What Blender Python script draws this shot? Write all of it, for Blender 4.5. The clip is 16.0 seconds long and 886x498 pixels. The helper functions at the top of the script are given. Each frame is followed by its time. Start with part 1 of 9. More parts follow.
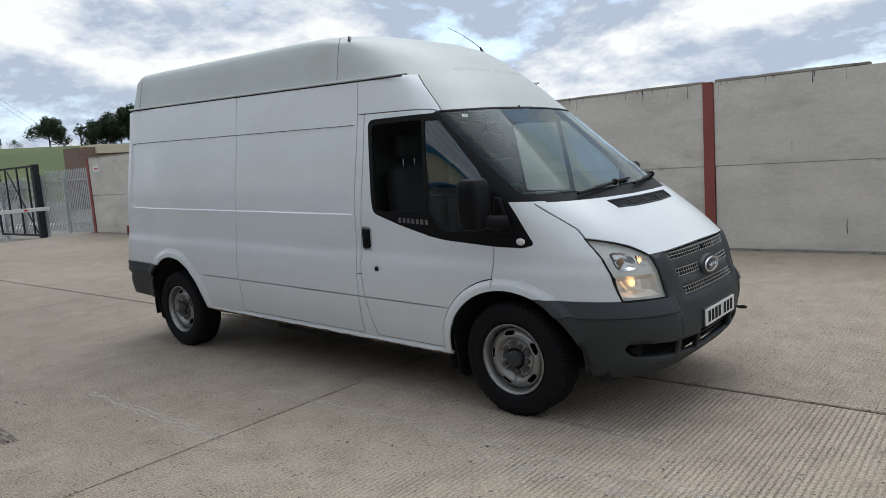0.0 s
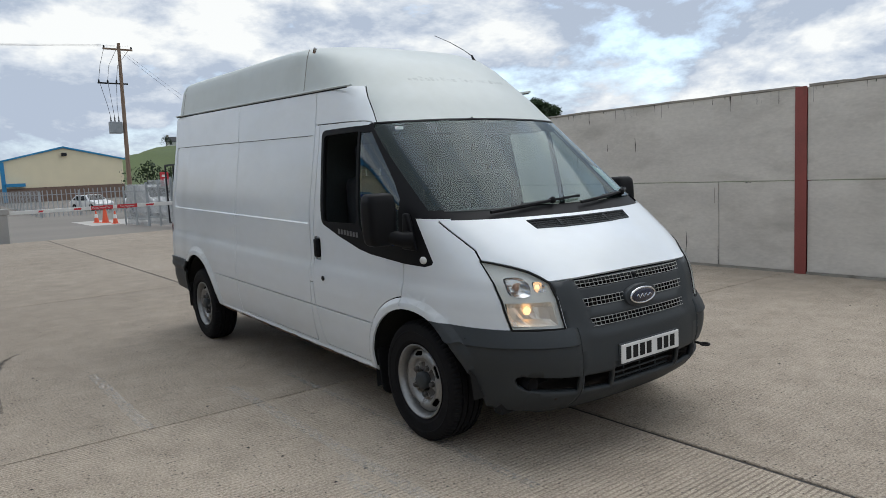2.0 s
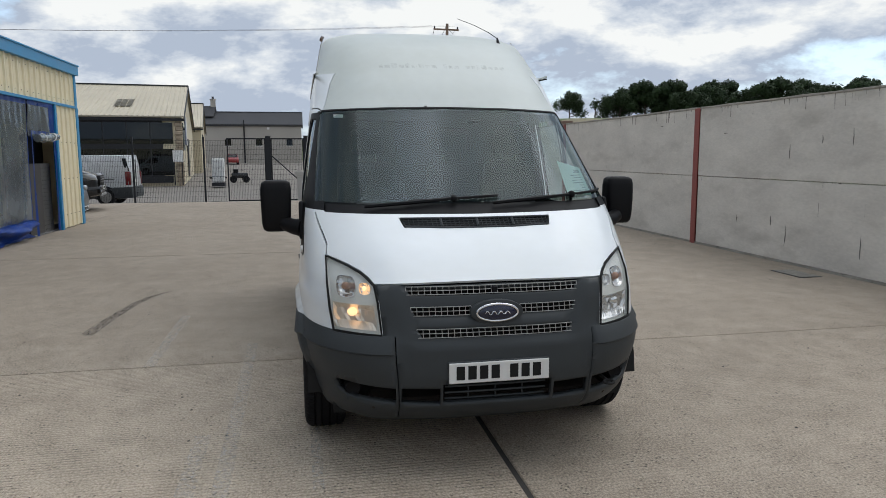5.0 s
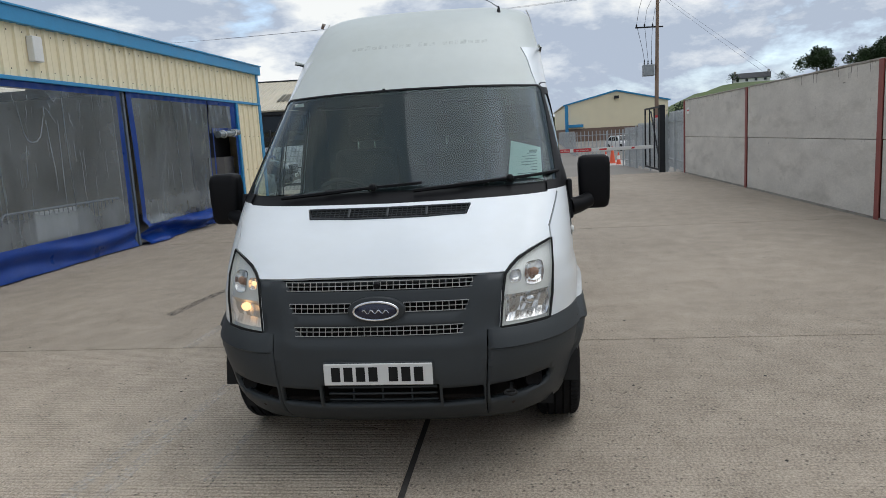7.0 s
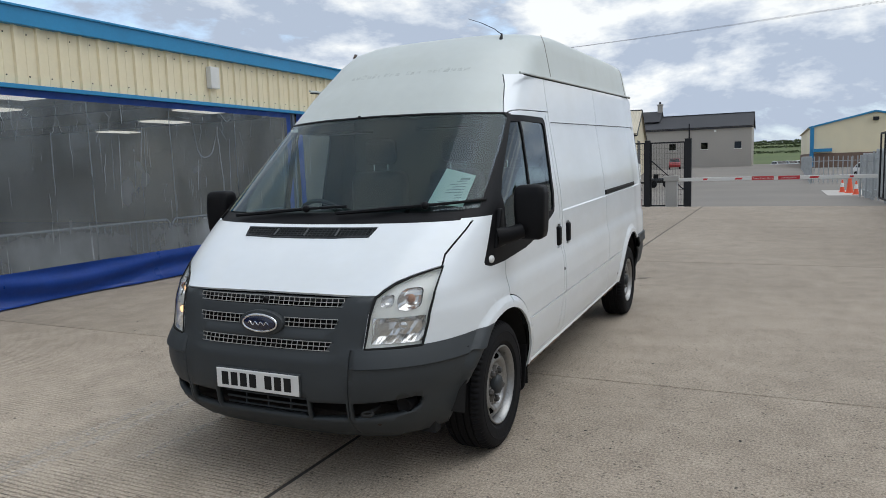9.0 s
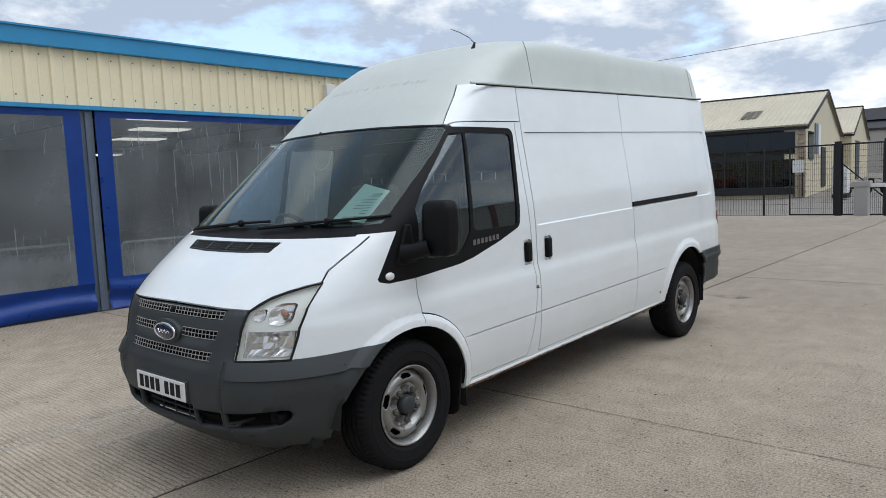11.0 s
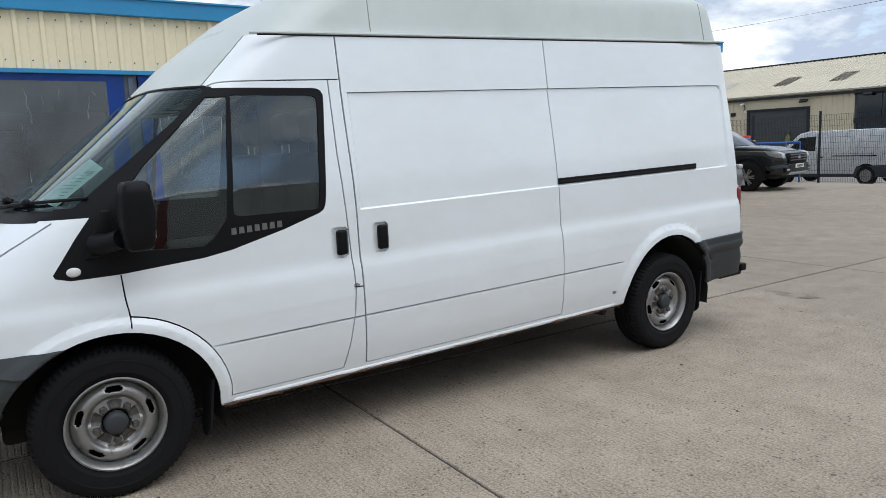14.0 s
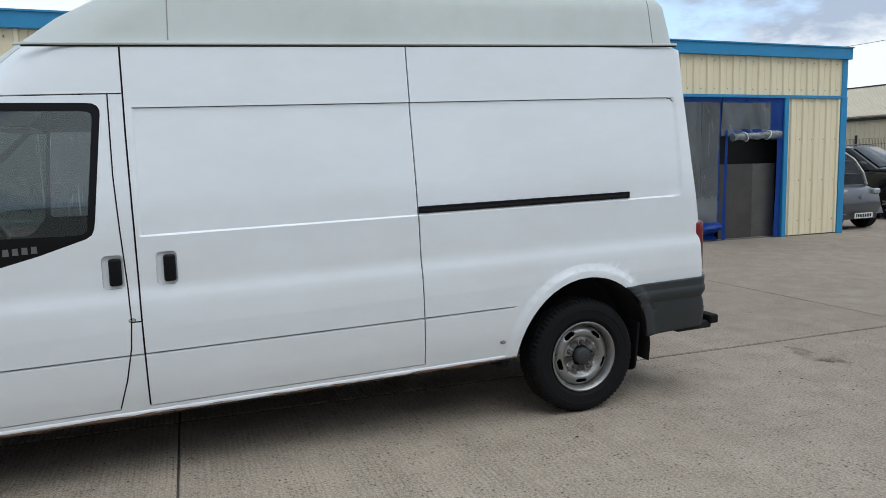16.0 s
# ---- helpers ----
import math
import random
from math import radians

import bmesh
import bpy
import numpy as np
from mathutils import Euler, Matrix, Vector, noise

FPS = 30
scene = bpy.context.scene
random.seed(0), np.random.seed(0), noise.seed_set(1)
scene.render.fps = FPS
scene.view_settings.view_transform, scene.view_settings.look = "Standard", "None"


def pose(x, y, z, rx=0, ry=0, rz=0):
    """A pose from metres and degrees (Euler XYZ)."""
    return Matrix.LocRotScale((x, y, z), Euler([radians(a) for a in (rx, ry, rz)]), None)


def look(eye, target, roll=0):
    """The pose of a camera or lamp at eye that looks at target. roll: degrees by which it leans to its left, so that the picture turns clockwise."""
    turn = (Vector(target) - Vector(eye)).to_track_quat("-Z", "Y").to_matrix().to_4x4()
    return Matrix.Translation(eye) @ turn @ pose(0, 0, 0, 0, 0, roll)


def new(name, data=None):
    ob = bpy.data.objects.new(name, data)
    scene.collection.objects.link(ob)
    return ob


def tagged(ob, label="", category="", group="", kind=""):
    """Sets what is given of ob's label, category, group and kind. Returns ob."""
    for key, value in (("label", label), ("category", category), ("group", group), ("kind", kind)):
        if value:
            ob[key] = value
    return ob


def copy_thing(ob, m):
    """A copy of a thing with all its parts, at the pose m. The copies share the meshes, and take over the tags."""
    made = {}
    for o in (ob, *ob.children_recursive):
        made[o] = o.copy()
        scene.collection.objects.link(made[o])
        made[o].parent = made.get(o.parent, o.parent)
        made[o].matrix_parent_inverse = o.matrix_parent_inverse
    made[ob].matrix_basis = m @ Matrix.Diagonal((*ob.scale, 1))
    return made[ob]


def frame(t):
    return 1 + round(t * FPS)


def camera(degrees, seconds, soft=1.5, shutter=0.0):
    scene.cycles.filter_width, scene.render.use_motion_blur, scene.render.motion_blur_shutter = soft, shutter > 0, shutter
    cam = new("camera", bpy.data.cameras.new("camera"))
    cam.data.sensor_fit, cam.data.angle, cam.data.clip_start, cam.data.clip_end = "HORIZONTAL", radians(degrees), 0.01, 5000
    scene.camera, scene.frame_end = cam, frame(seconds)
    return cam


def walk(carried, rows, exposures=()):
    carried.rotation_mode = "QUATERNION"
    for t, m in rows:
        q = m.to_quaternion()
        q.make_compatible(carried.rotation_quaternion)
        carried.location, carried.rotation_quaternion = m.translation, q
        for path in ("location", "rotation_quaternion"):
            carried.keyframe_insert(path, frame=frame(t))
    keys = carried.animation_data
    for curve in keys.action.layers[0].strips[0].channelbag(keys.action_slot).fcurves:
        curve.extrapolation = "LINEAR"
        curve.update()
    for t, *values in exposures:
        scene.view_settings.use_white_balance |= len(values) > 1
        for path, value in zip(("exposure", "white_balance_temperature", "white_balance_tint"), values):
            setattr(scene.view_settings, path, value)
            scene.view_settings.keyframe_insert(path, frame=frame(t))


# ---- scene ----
cam = camera(64.2, 16.0, 0.85)
PATH = [
    (0, (2.377, -4.228, 1.572), (1.099, -2.71, 1.322), -4.0),
    (0.5, (2.671, -4.018, 1.567), (1.286, -2.591, 1.354), -3.0),
    (1, (2.955, -3.77, 1.587), (1.521, -2.397, 1.348), -2.8),
    (1.5, (3.085, -3.425, 1.584), (1.567, -2.144, 1.352), -3.3),
    (2, (3.311, -3.086, 1.564), (1.719, -1.895, 1.343), -2.8),
    (2.5, (3.526, -2.749, 1.581), (1.878, -1.649, 1.309), -2.3),
    (3, (3.649, -2.376, 1.575), (1.942, -1.372, 1.295), -2.5),
    (3.5, (3.865, -2.007, 1.579), (2.063, -1.176, 1.327), -2.0),
    (4, (3.978, -1.624, 1.585), (2.122, -0.919, 1.343), -2.0),
    (4.5, (4.034, -1.227, 1.594), (2.128, -0.677, 1.336), -2.5),
    (5, (4.171, -0.804, 1.596), (2.225, -0.426, 1.332), -0.2),
    (5.2, (4.218, -0.634, 1.615), (2.258, -0.333, 1.347), -0.6),
    (7.3, (3.943, 1.086, 1.574), (1.994, 0.722, 1.313), -1.9),
    (7.5, (3.942, 1.263, 1.566), (2.006, 0.815, 1.341), -0.8),
    (8, (3.846, 1.656, 1.574), (1.951, 1.073, 1.315), -1.4),
    (8.5, (3.663, 1.985, 1.572), (1.814, 1.26, 1.332), -1.8),
    (9, (3.587, 2.412, 1.56), (1.791, 1.563, 1.332), -1.8),
    (9.5, (3.431, 2.751, 1.556), (1.687, 1.799, 1.326), -2.1),
    (9.7, (3.329, 2.867, 1.545), (1.617, 1.862, 1.307), -1.8),
    (11.8, (2.226, 4.066, 1.556), (0.935, 2.555, 1.338), -0.7),
    (12, (2.096, 4.137, 1.572), (0.862, 2.585, 1.308), 0.2),
    (12.5, (1.693, 4.224, 1.554), (0.504, 2.633, 1.32), -0.8),
    (13, (1.292, 4.322, 1.564), (0.119, 2.716, 1.356), -2.0),
    (13.5, (0.87, 4.463, 1.554), (-0.207, 2.801, 1.279), -2.0),
    (14, (0.388, 4.47, 1.54), (-0.68, 2.803, 1.258), -2.3),
    (14.5, (-0.075, 4.575, 1.518), (-1.062, 2.856, 1.251), -2.0),
    (15, (-0.55, 4.63, 1.544), (-1.44, 2.853, 1.32), -1.4),
    (15.5, (-1.032, 4.631, 1.553), (-1.878, 2.827, 1.385), -1.9),
    (16, (-1.511, 4.752, 1.534), (-2.183, 2.883, 1.303), -1.4),
]
walk(cam, [(t, look(eye, target, roll)) for t, eye, target, roll in PATH], [(0, 1.08, 6350, 8), (5, 0.98, 6400, 8), (9, 1.07, 6300, 8), (12, 1.25, 6250, 8), (14.5, 1.28, 6200, 8), (16, 1.07, 6150, 7)])

# ---- sky and sun ----
world = bpy.data.worlds.new("sky")
scene.world = world
world.use_nodes = True
wn, wl = world.node_tree.nodes, world.node_tree.links
wn.clear()
SUN_EL, SUN_ROT = radians(65.8), radians(-31.6)


def wnode(kind, operation=None):
    n = wn.new(kind)
    if operation:
        n.operation = operation
    return n


def wmix():
    n = wn.new("ShaderNodeMix")
    n.data_type = "RGBA"
    return n


w_out = wnode("ShaderNodeOutputWorld")
w_bg = wnode("ShaderNodeBackground")
w_sky = wnode("ShaderNodeTexSky")
w_sky.sky_type, w_sky.sun_disc = "NISHITA", False
w_sky.sun_elevation, w_sky.sun_rotation = SUN_EL, SUN_ROT
w_sky.air_density, w_sky.dust_density = 1.0, 1.5
w_co = wnode("ShaderNodeTexCoord")
# heaped clouds: flattened noise over the dome, bright tops and grey undersides from its slope
w_map = wnode("ShaderNodeMapping")
w_map.inputs["Scale"].default_value = (1.0, 1.0, 2.3)
w_map.inputs["Location"].default_value = (3.1, 1.7, 0.4)
w_up = wnode("ShaderNodeMapping")
w_up.inputs["Scale"].default_value = (1.0, 1.0, 2.3)
w_up.inputs["Location"].default_value = (3.1, 1.7, 0.56)


def cloud_noise(scale, detail, rough, distortion):
    n = wnode("ShaderNodeTexNoise")
    for key, value in (("Scale", scale), ("Detail", detail), ("Roughness", rough), ("Distortion", distortion)):
        n.inputs[key].default_value = value
    return n


w_big = cloud_noise(3.1, 11.0, 0.60, 0.15)
w_big_up = cloud_noise(3.1, 11.0, 0.60, 0.15)
w_soft = cloud_noise(1.1, 4.0, 0.5, 0.0)
w_cov = wnode("ShaderNodeValToRGB")
w_cov.color_ramp.elements[0].position, w_cov.color_ramp.elements[1].position = 0.37, 0.45
w_dif = wnode("ShaderNodeMath", operation="SUBTRACT")
w_scl = wnode("ShaderNodeMath", operation="MULTIPLY")
w_scl.inputs[1].default_value = 2.8
w_lum = wnode("ShaderNodeMath", operation="ADD")
w_shr = wnode("ShaderNodeValToRGB")
w_shr.color_ramp.elements[0].position, w_shr.color_ramp.elements[1].position = 0.36, 0.74
w_shr.color_ramp.elements[0].color = (2.25, 2.55, 3.1, 1)
w_shr.color_ramp.elements[1].color = (4.65, 4.65, 4.6, 1)
w_md = w_shr.color_ramp.elements.new(0.54)
w_md.color = (3.3, 3.5, 3.85, 1)
w_blue = wmix()
w_blue.inputs[0].default_value = 0.45
w_blue.inputs[7].default_value = (3.7, 4.6, 5.8, 1)
w_mix = wmix()
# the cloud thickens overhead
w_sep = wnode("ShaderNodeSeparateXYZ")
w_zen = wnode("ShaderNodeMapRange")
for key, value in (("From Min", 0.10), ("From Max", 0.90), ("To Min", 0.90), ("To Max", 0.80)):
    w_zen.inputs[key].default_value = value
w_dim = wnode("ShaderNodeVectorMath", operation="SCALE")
w_bg.inputs["Strength"].default_value = 0.115
# the veiled sun brightens the clouds round it
w_dot = wnode("ShaderNodeVectorMath", operation="DOT_PRODUCT")
w_dot.inputs[1].default_value = Vector((-4, 6.5, 17)).normalized()
w_glow = wnode("ShaderNodeMapRange")
w_glow.interpolation_type = "SMOOTHSTEP"
for key, value in (("From Min", 0.78), ("From Max", 1.0), ("To Min", 1.0), ("To Max", 1.95)):
    w_glow.inputs[key].default_value = value
w_veil = wnode("ShaderNodeVectorMath", operation="SCALE")
L = wl.new
for m, n in ((w_map, w_big), (w_up, w_big_up), (w_map, w_soft)):
    if not m.inputs[0].is_linked:
        L(w_co.outputs["Generated"], m.inputs[0])
    L(m.outputs[0], n.inputs["Vector"])
L(w_big.outputs["Fac"], w_cov.inputs[0])
L(w_big.outputs["Fac"], w_dif.inputs[0]), L(w_big_up.outputs["Fac"], w_dif.inputs[1])
L(w_dif.outputs[0], w_scl.inputs[0])
L(w_scl.outputs[0], w_lum.inputs[0]), L(w_soft.outputs["Fac"], w_lum.inputs[1])
L(w_lum.outputs[0], w_shr.inputs[0])
L(w_sky.outputs[0], w_blue.inputs[6])
L(w_cov.outputs[0], w_mix.inputs[0])
L(w_blue.outputs[2], w_mix.inputs[6])
L(w_shr.outputs[0], w_mix.inputs[7])
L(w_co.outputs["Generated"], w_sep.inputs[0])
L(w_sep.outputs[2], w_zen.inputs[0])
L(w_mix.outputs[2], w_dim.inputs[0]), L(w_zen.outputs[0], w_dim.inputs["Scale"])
L(w_co.outputs["Generated"], w_dot.inputs[0]), L(w_dot.outputs["Value"], w_glow.inputs[0])
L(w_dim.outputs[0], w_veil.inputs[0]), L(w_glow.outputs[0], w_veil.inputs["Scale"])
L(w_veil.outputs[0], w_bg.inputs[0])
L(w_bg.outputs[0], w_out.inputs[0])

sun_data = bpy.data.lights.new("sun", "SUN")
sun_data.energy, sun_data.angle, sun_data.color = 0.5, radians(60), (1.0, 0.975, 0.94)
sun = new("sun", sun_data)
sun.matrix_world = look((-4, 6.5, 17), (0, 0, 0))

# ---- tools for meshes ----


def link_mesh(name, bm, mats, parent=None, label="", smooth=None):
    """One mesh object from a bmesh; smooth: angle in degrees under which edges are shaded soft."""
    me = bpy.data.meshes.new(name)
    bm.normal_update()
    bm.to_mesh(me)
    bm.free()
    for m in mats if isinstance(mats, (list, tuple)) else [mats]:
        me.materials.append(m)
    if smooth:
        me.polygons.foreach_set("use_smooth", [True] * len(me.polygons))
        me.set_sharp_from_angle(angle=radians(smooth))
    ob = new(name, me)
    if parent is not None:
        ob.parent = parent
    if label:
        ob["label"] = label
    return ob


def part(name, bm, mat, parent, label="", smooth=None):
    return link_mesh(name, bm, mat, parent, label, smooth)


def thing(name, label, category, group="", kind="", at=None):
    ob = new(name)
    ob.empty_display_size = 0.1
    if at is not None:
        ob.matrix_basis = at
    return tagged(ob, label, category, group, kind)


def box(x0, x1, y0, y1, z0, z1, bevel=0.0, segs=1, bm=None, m=None):
    bm2 = bmesh.new()
    bmesh.ops.create_cube(bm2, size=1.0)
    bmesh.ops.scale(bm2, vec=(abs(x1 - x0), abs(y1 - y0), abs(z1 - z0)), verts=bm2.verts)
    bmesh.ops.translate(bm2, vec=((x0 + x1) / 2, (y0 + y1) / 2, (z0 + z1) / 2), verts=bm2.verts)
    if bevel > 0:
        bmesh.ops.bevel(bm2, geom=bm2.edges[:], offset=bevel, segments=segs, affect="EDGES", profile=0.5)
    if m is not None:
        bmesh.ops.transform(bm2, matrix=m, verts=bm2.verts)
    return merge(bm, bm2)


def merge(bm, bm2):
    """bm with bm2 added to it."""
    if bm is None:
        return bm2
    me = bpy.data.meshes.new("tmp")
    bm2.to_mesh(me)
    bm2.free()
    bm.from_mesh(me)
    bpy.data.meshes.remove(me)
    return bm


def tube(points, radius, sides=8, bm=None, closed=False, caps=True):
    """A round bar along points; radius: one number or one for each point."""
    bm = bm or bmesh.new()
    pts = [Vector(p) for p in points]
    n = len(pts)
    rings, side = [], None
    for i, p in enumerate(pts):
        a = pts[(i - 1) % n] if (i > 0 or closed) else p
        b = pts[(i + 1) % n] if (i < n - 1 or closed) else p
        d = (b - a).normalized()
        if side is None:
            side = d.orthogonal().normalized()
        side = (side - d * side.dot(d)).normalized()
        up = d.cross(side)
        r = radius[i] if isinstance(radius, (list, tuple)) else radius
        rings.append([bm.verts.new(p + r * (math.cos(k * math.tau / sides) * side + math.sin(k * math.tau / sides) * up)) for k in range(sides)])
    for i in range(n if closed else n - 1):
        r0, r1 = rings[i], rings[(i + 1) % n]
        for k in range(sides):
            bm.faces.new((r0[k], r0[(k + 1) % sides], r1[(k + 1) % sides], r1[k]))
    if caps and not closed:
        bm.faces.new(list(reversed(rings[0])))
        bm.faces.new(rings[-1])
    return bm


def lathe(profile, axis="y", steps=48, bm=None, at=(0, 0, 0), close=False, caps=True):
    """profile: (radius, along) pairs turned round an axis."""
    bm = bm or bmesh.new()
    rings = []
    for r, h in profile:
        ring = []
        for k in range(steps):
            a = k * math.tau / steps
            u, v = r * math.cos(a), r * math.sin(a)
            p = {"y": (u, h, v), "x": (h, u, v), "z": (u, v, h)}[axis]
            ring.append(bm.verts.new(Vector(p) + Vector(at)))
        rings.append(ring)
    pairs = list(zip(rings, rings[1:])) + ([(rings[-1], rings[0])] if close else [])
    for a, b in pairs:
        for k in range(steps):
            bm.faces.new((a[k], a[(k + 1) % steps], b[(k + 1) % steps], b[k]))
    if caps and not close:
        for ring in (rings[0], rings[-1]):
            if (ring[0].co - ring[steps // 2].co).length > 1e-4:
                bm.faces.new(ring)
    bmesh.ops.recalc_face_normals(bm, faces=bm.faces)
    return bm


def prism(outline, thick, plane="xz", at=0.0, bm=None, bevel=0.0):
    """A flat outline given thickness: plane names its two axes, at is where it starts on the third."""
    bm2 = bmesh.new()

    def place(a, b, c):
        return {"xz": (a, c, b), "xy": (a, b, c), "yz": (c, a, b)}[plane]

    low = [bm2.verts.new(place(a, b, at)) for a, b in outline]
    high = [bm2.verts.new(place(a, b, at + thick)) for a, b in outline]
    bm2.faces.new(low)
    bm2.faces.new(high)
    n = len(outline)
    for i in range(n):
        bm2.faces.new((low[i], low[(i + 1) % n], high[(i + 1) % n], high[i]))
    bmesh.ops.recalc_face_normals(bm2, faces=bm2.faces)
    if bevel > 0:
        bmesh.ops.bevel(bm2, geom=bm2.edges[:], offset=bevel, segments=2, affect="EDGES", profile=0.5)
    return merge(bm, bm2)


# ---- materials ----


def surface(name, colour, rough=0.6, metal=0.0, var=0.12, big=0.7, fine=40.0, bump=0.15, coat=0.0, stretch=(1, 1, 1), stain=None, stain_at=(0.58, 0.7), stain_scale=1.2, spec=0.5):
    """A node material with broad and fine variation of its colour, relief, and stains of another colour."""
    mat = bpy.data.materials.new(name)
    mat.use_nodes = True
    nt = mat.node_tree
    b = nt.nodes["Principled BSDF"]
    co = nt.nodes.new("ShaderNodeTexCoord")
    mp = nt.nodes.new("ShaderNodeMapping")
    mp.inputs["Scale"].default_value = stretch
    nt.links.new(co.outputs["Object"], mp.inputs[0])
    n1, n2 = nt.nodes.new("ShaderNodeTexNoise"), nt.nodes.new("ShaderNodeTexNoise")
    for n, s, d in ((n1, big, 5), (n2, fine, 3)):
        n.inputs["Scale"].default_value, n.inputs["Detail"].default_value = s, d
        nt.links.new(mp.outputs[0], n.inputs["Vector"])
    add = nt.nodes.new("ShaderNodeMath")
    add.operation = "ADD"
    half = nt.nodes.new("ShaderNodeMath")
    half.operation = "MULTIPLY"
    half.inputs[1].default_value = 0.6
    nt.links.new(n2.outputs["Fac"], half.inputs[0])
    nt.links.new(n1.outputs["Fac"], add.inputs[0])
    nt.links.new(half.outputs[0], add.inputs[1])
    mr = nt.nodes.new("ShaderNodeMapRange")
    mr.inputs["From Min"].default_value, mr.inputs["From Max"].default_value = 0.45, 1.15
    mr.inputs["To Min"].default_value, mr.inputs["To Max"].default_value = 1 - var, 1 + var
    nt.links.new(add.outputs[0], mr.inputs[0])
    sc = nt.nodes.new("ShaderNodeVectorMath")
    sc.operation = "SCALE"
    sc.inputs[0].default_value = colour
    nt.links.new(mr.outputs[0], sc.inputs["Scale"])
    last = sc.outputs[0]
    if stain:
        n3 = nt.nodes.new("ShaderNodeTexNoise")
        n3.inputs["Scale"].default_value, n3.inputs["Detail"].default_value, n3.inputs["Roughness"].default_value = stain_scale, 6, 0.65
        nt.links.new(mp.outputs[0], n3.inputs["Vector"])
        r3 = nt.nodes.new("ShaderNodeMapRange")
        r3.inputs["From Min"].default_value, r3.inputs["From Max"].default_value = stain_at
        nt.links.new(n3.outputs["Fac"], r3.inputs[0])
        mx = nt.nodes.new("ShaderNodeMix")
        mx.data_type = "RGBA"
        mx.inputs[7].default_value = (*stain, 1)
        nt.links.new(r3.outputs[0], mx.inputs[0])
        nt.links.new(last, mx.inputs[6])
        last = mx.outputs[2]
    nt.links.new(last, b.inputs["Base Color"])
    rr = nt.nodes.new("ShaderNodeMapRange")
    rr.inputs["To Min"].default_value, rr.inputs["To Max"].default_value = max(0.0, rough - 0.08), min(1.0, rough + 0.08)
    nt.links.new(n1.outputs["Fac"], rr.inputs[0])
    nt.links.new(rr.outputs[0], b.inputs["Roughness"])
    b.inputs["Metallic"].default_value = metal
    b.inputs["Coat Weight"].default_value = coat
    b.inputs["Coat Roughness"].default_value = 0.04
    b.inputs["Specular IOR Level"].default_value = spec
    if bump > 0:
        bp = nt.nodes.new("ShaderNodeBump")
        bp.inputs["Strength"].default_value, bp.inputs["Distance"].default_value = bump, 0.01
        nt.links.new(n2.outputs["Fac"], bp.inputs["Height"])
        nt.links.new(bp.outputs[0], b.inputs["Normal"])
    return mat


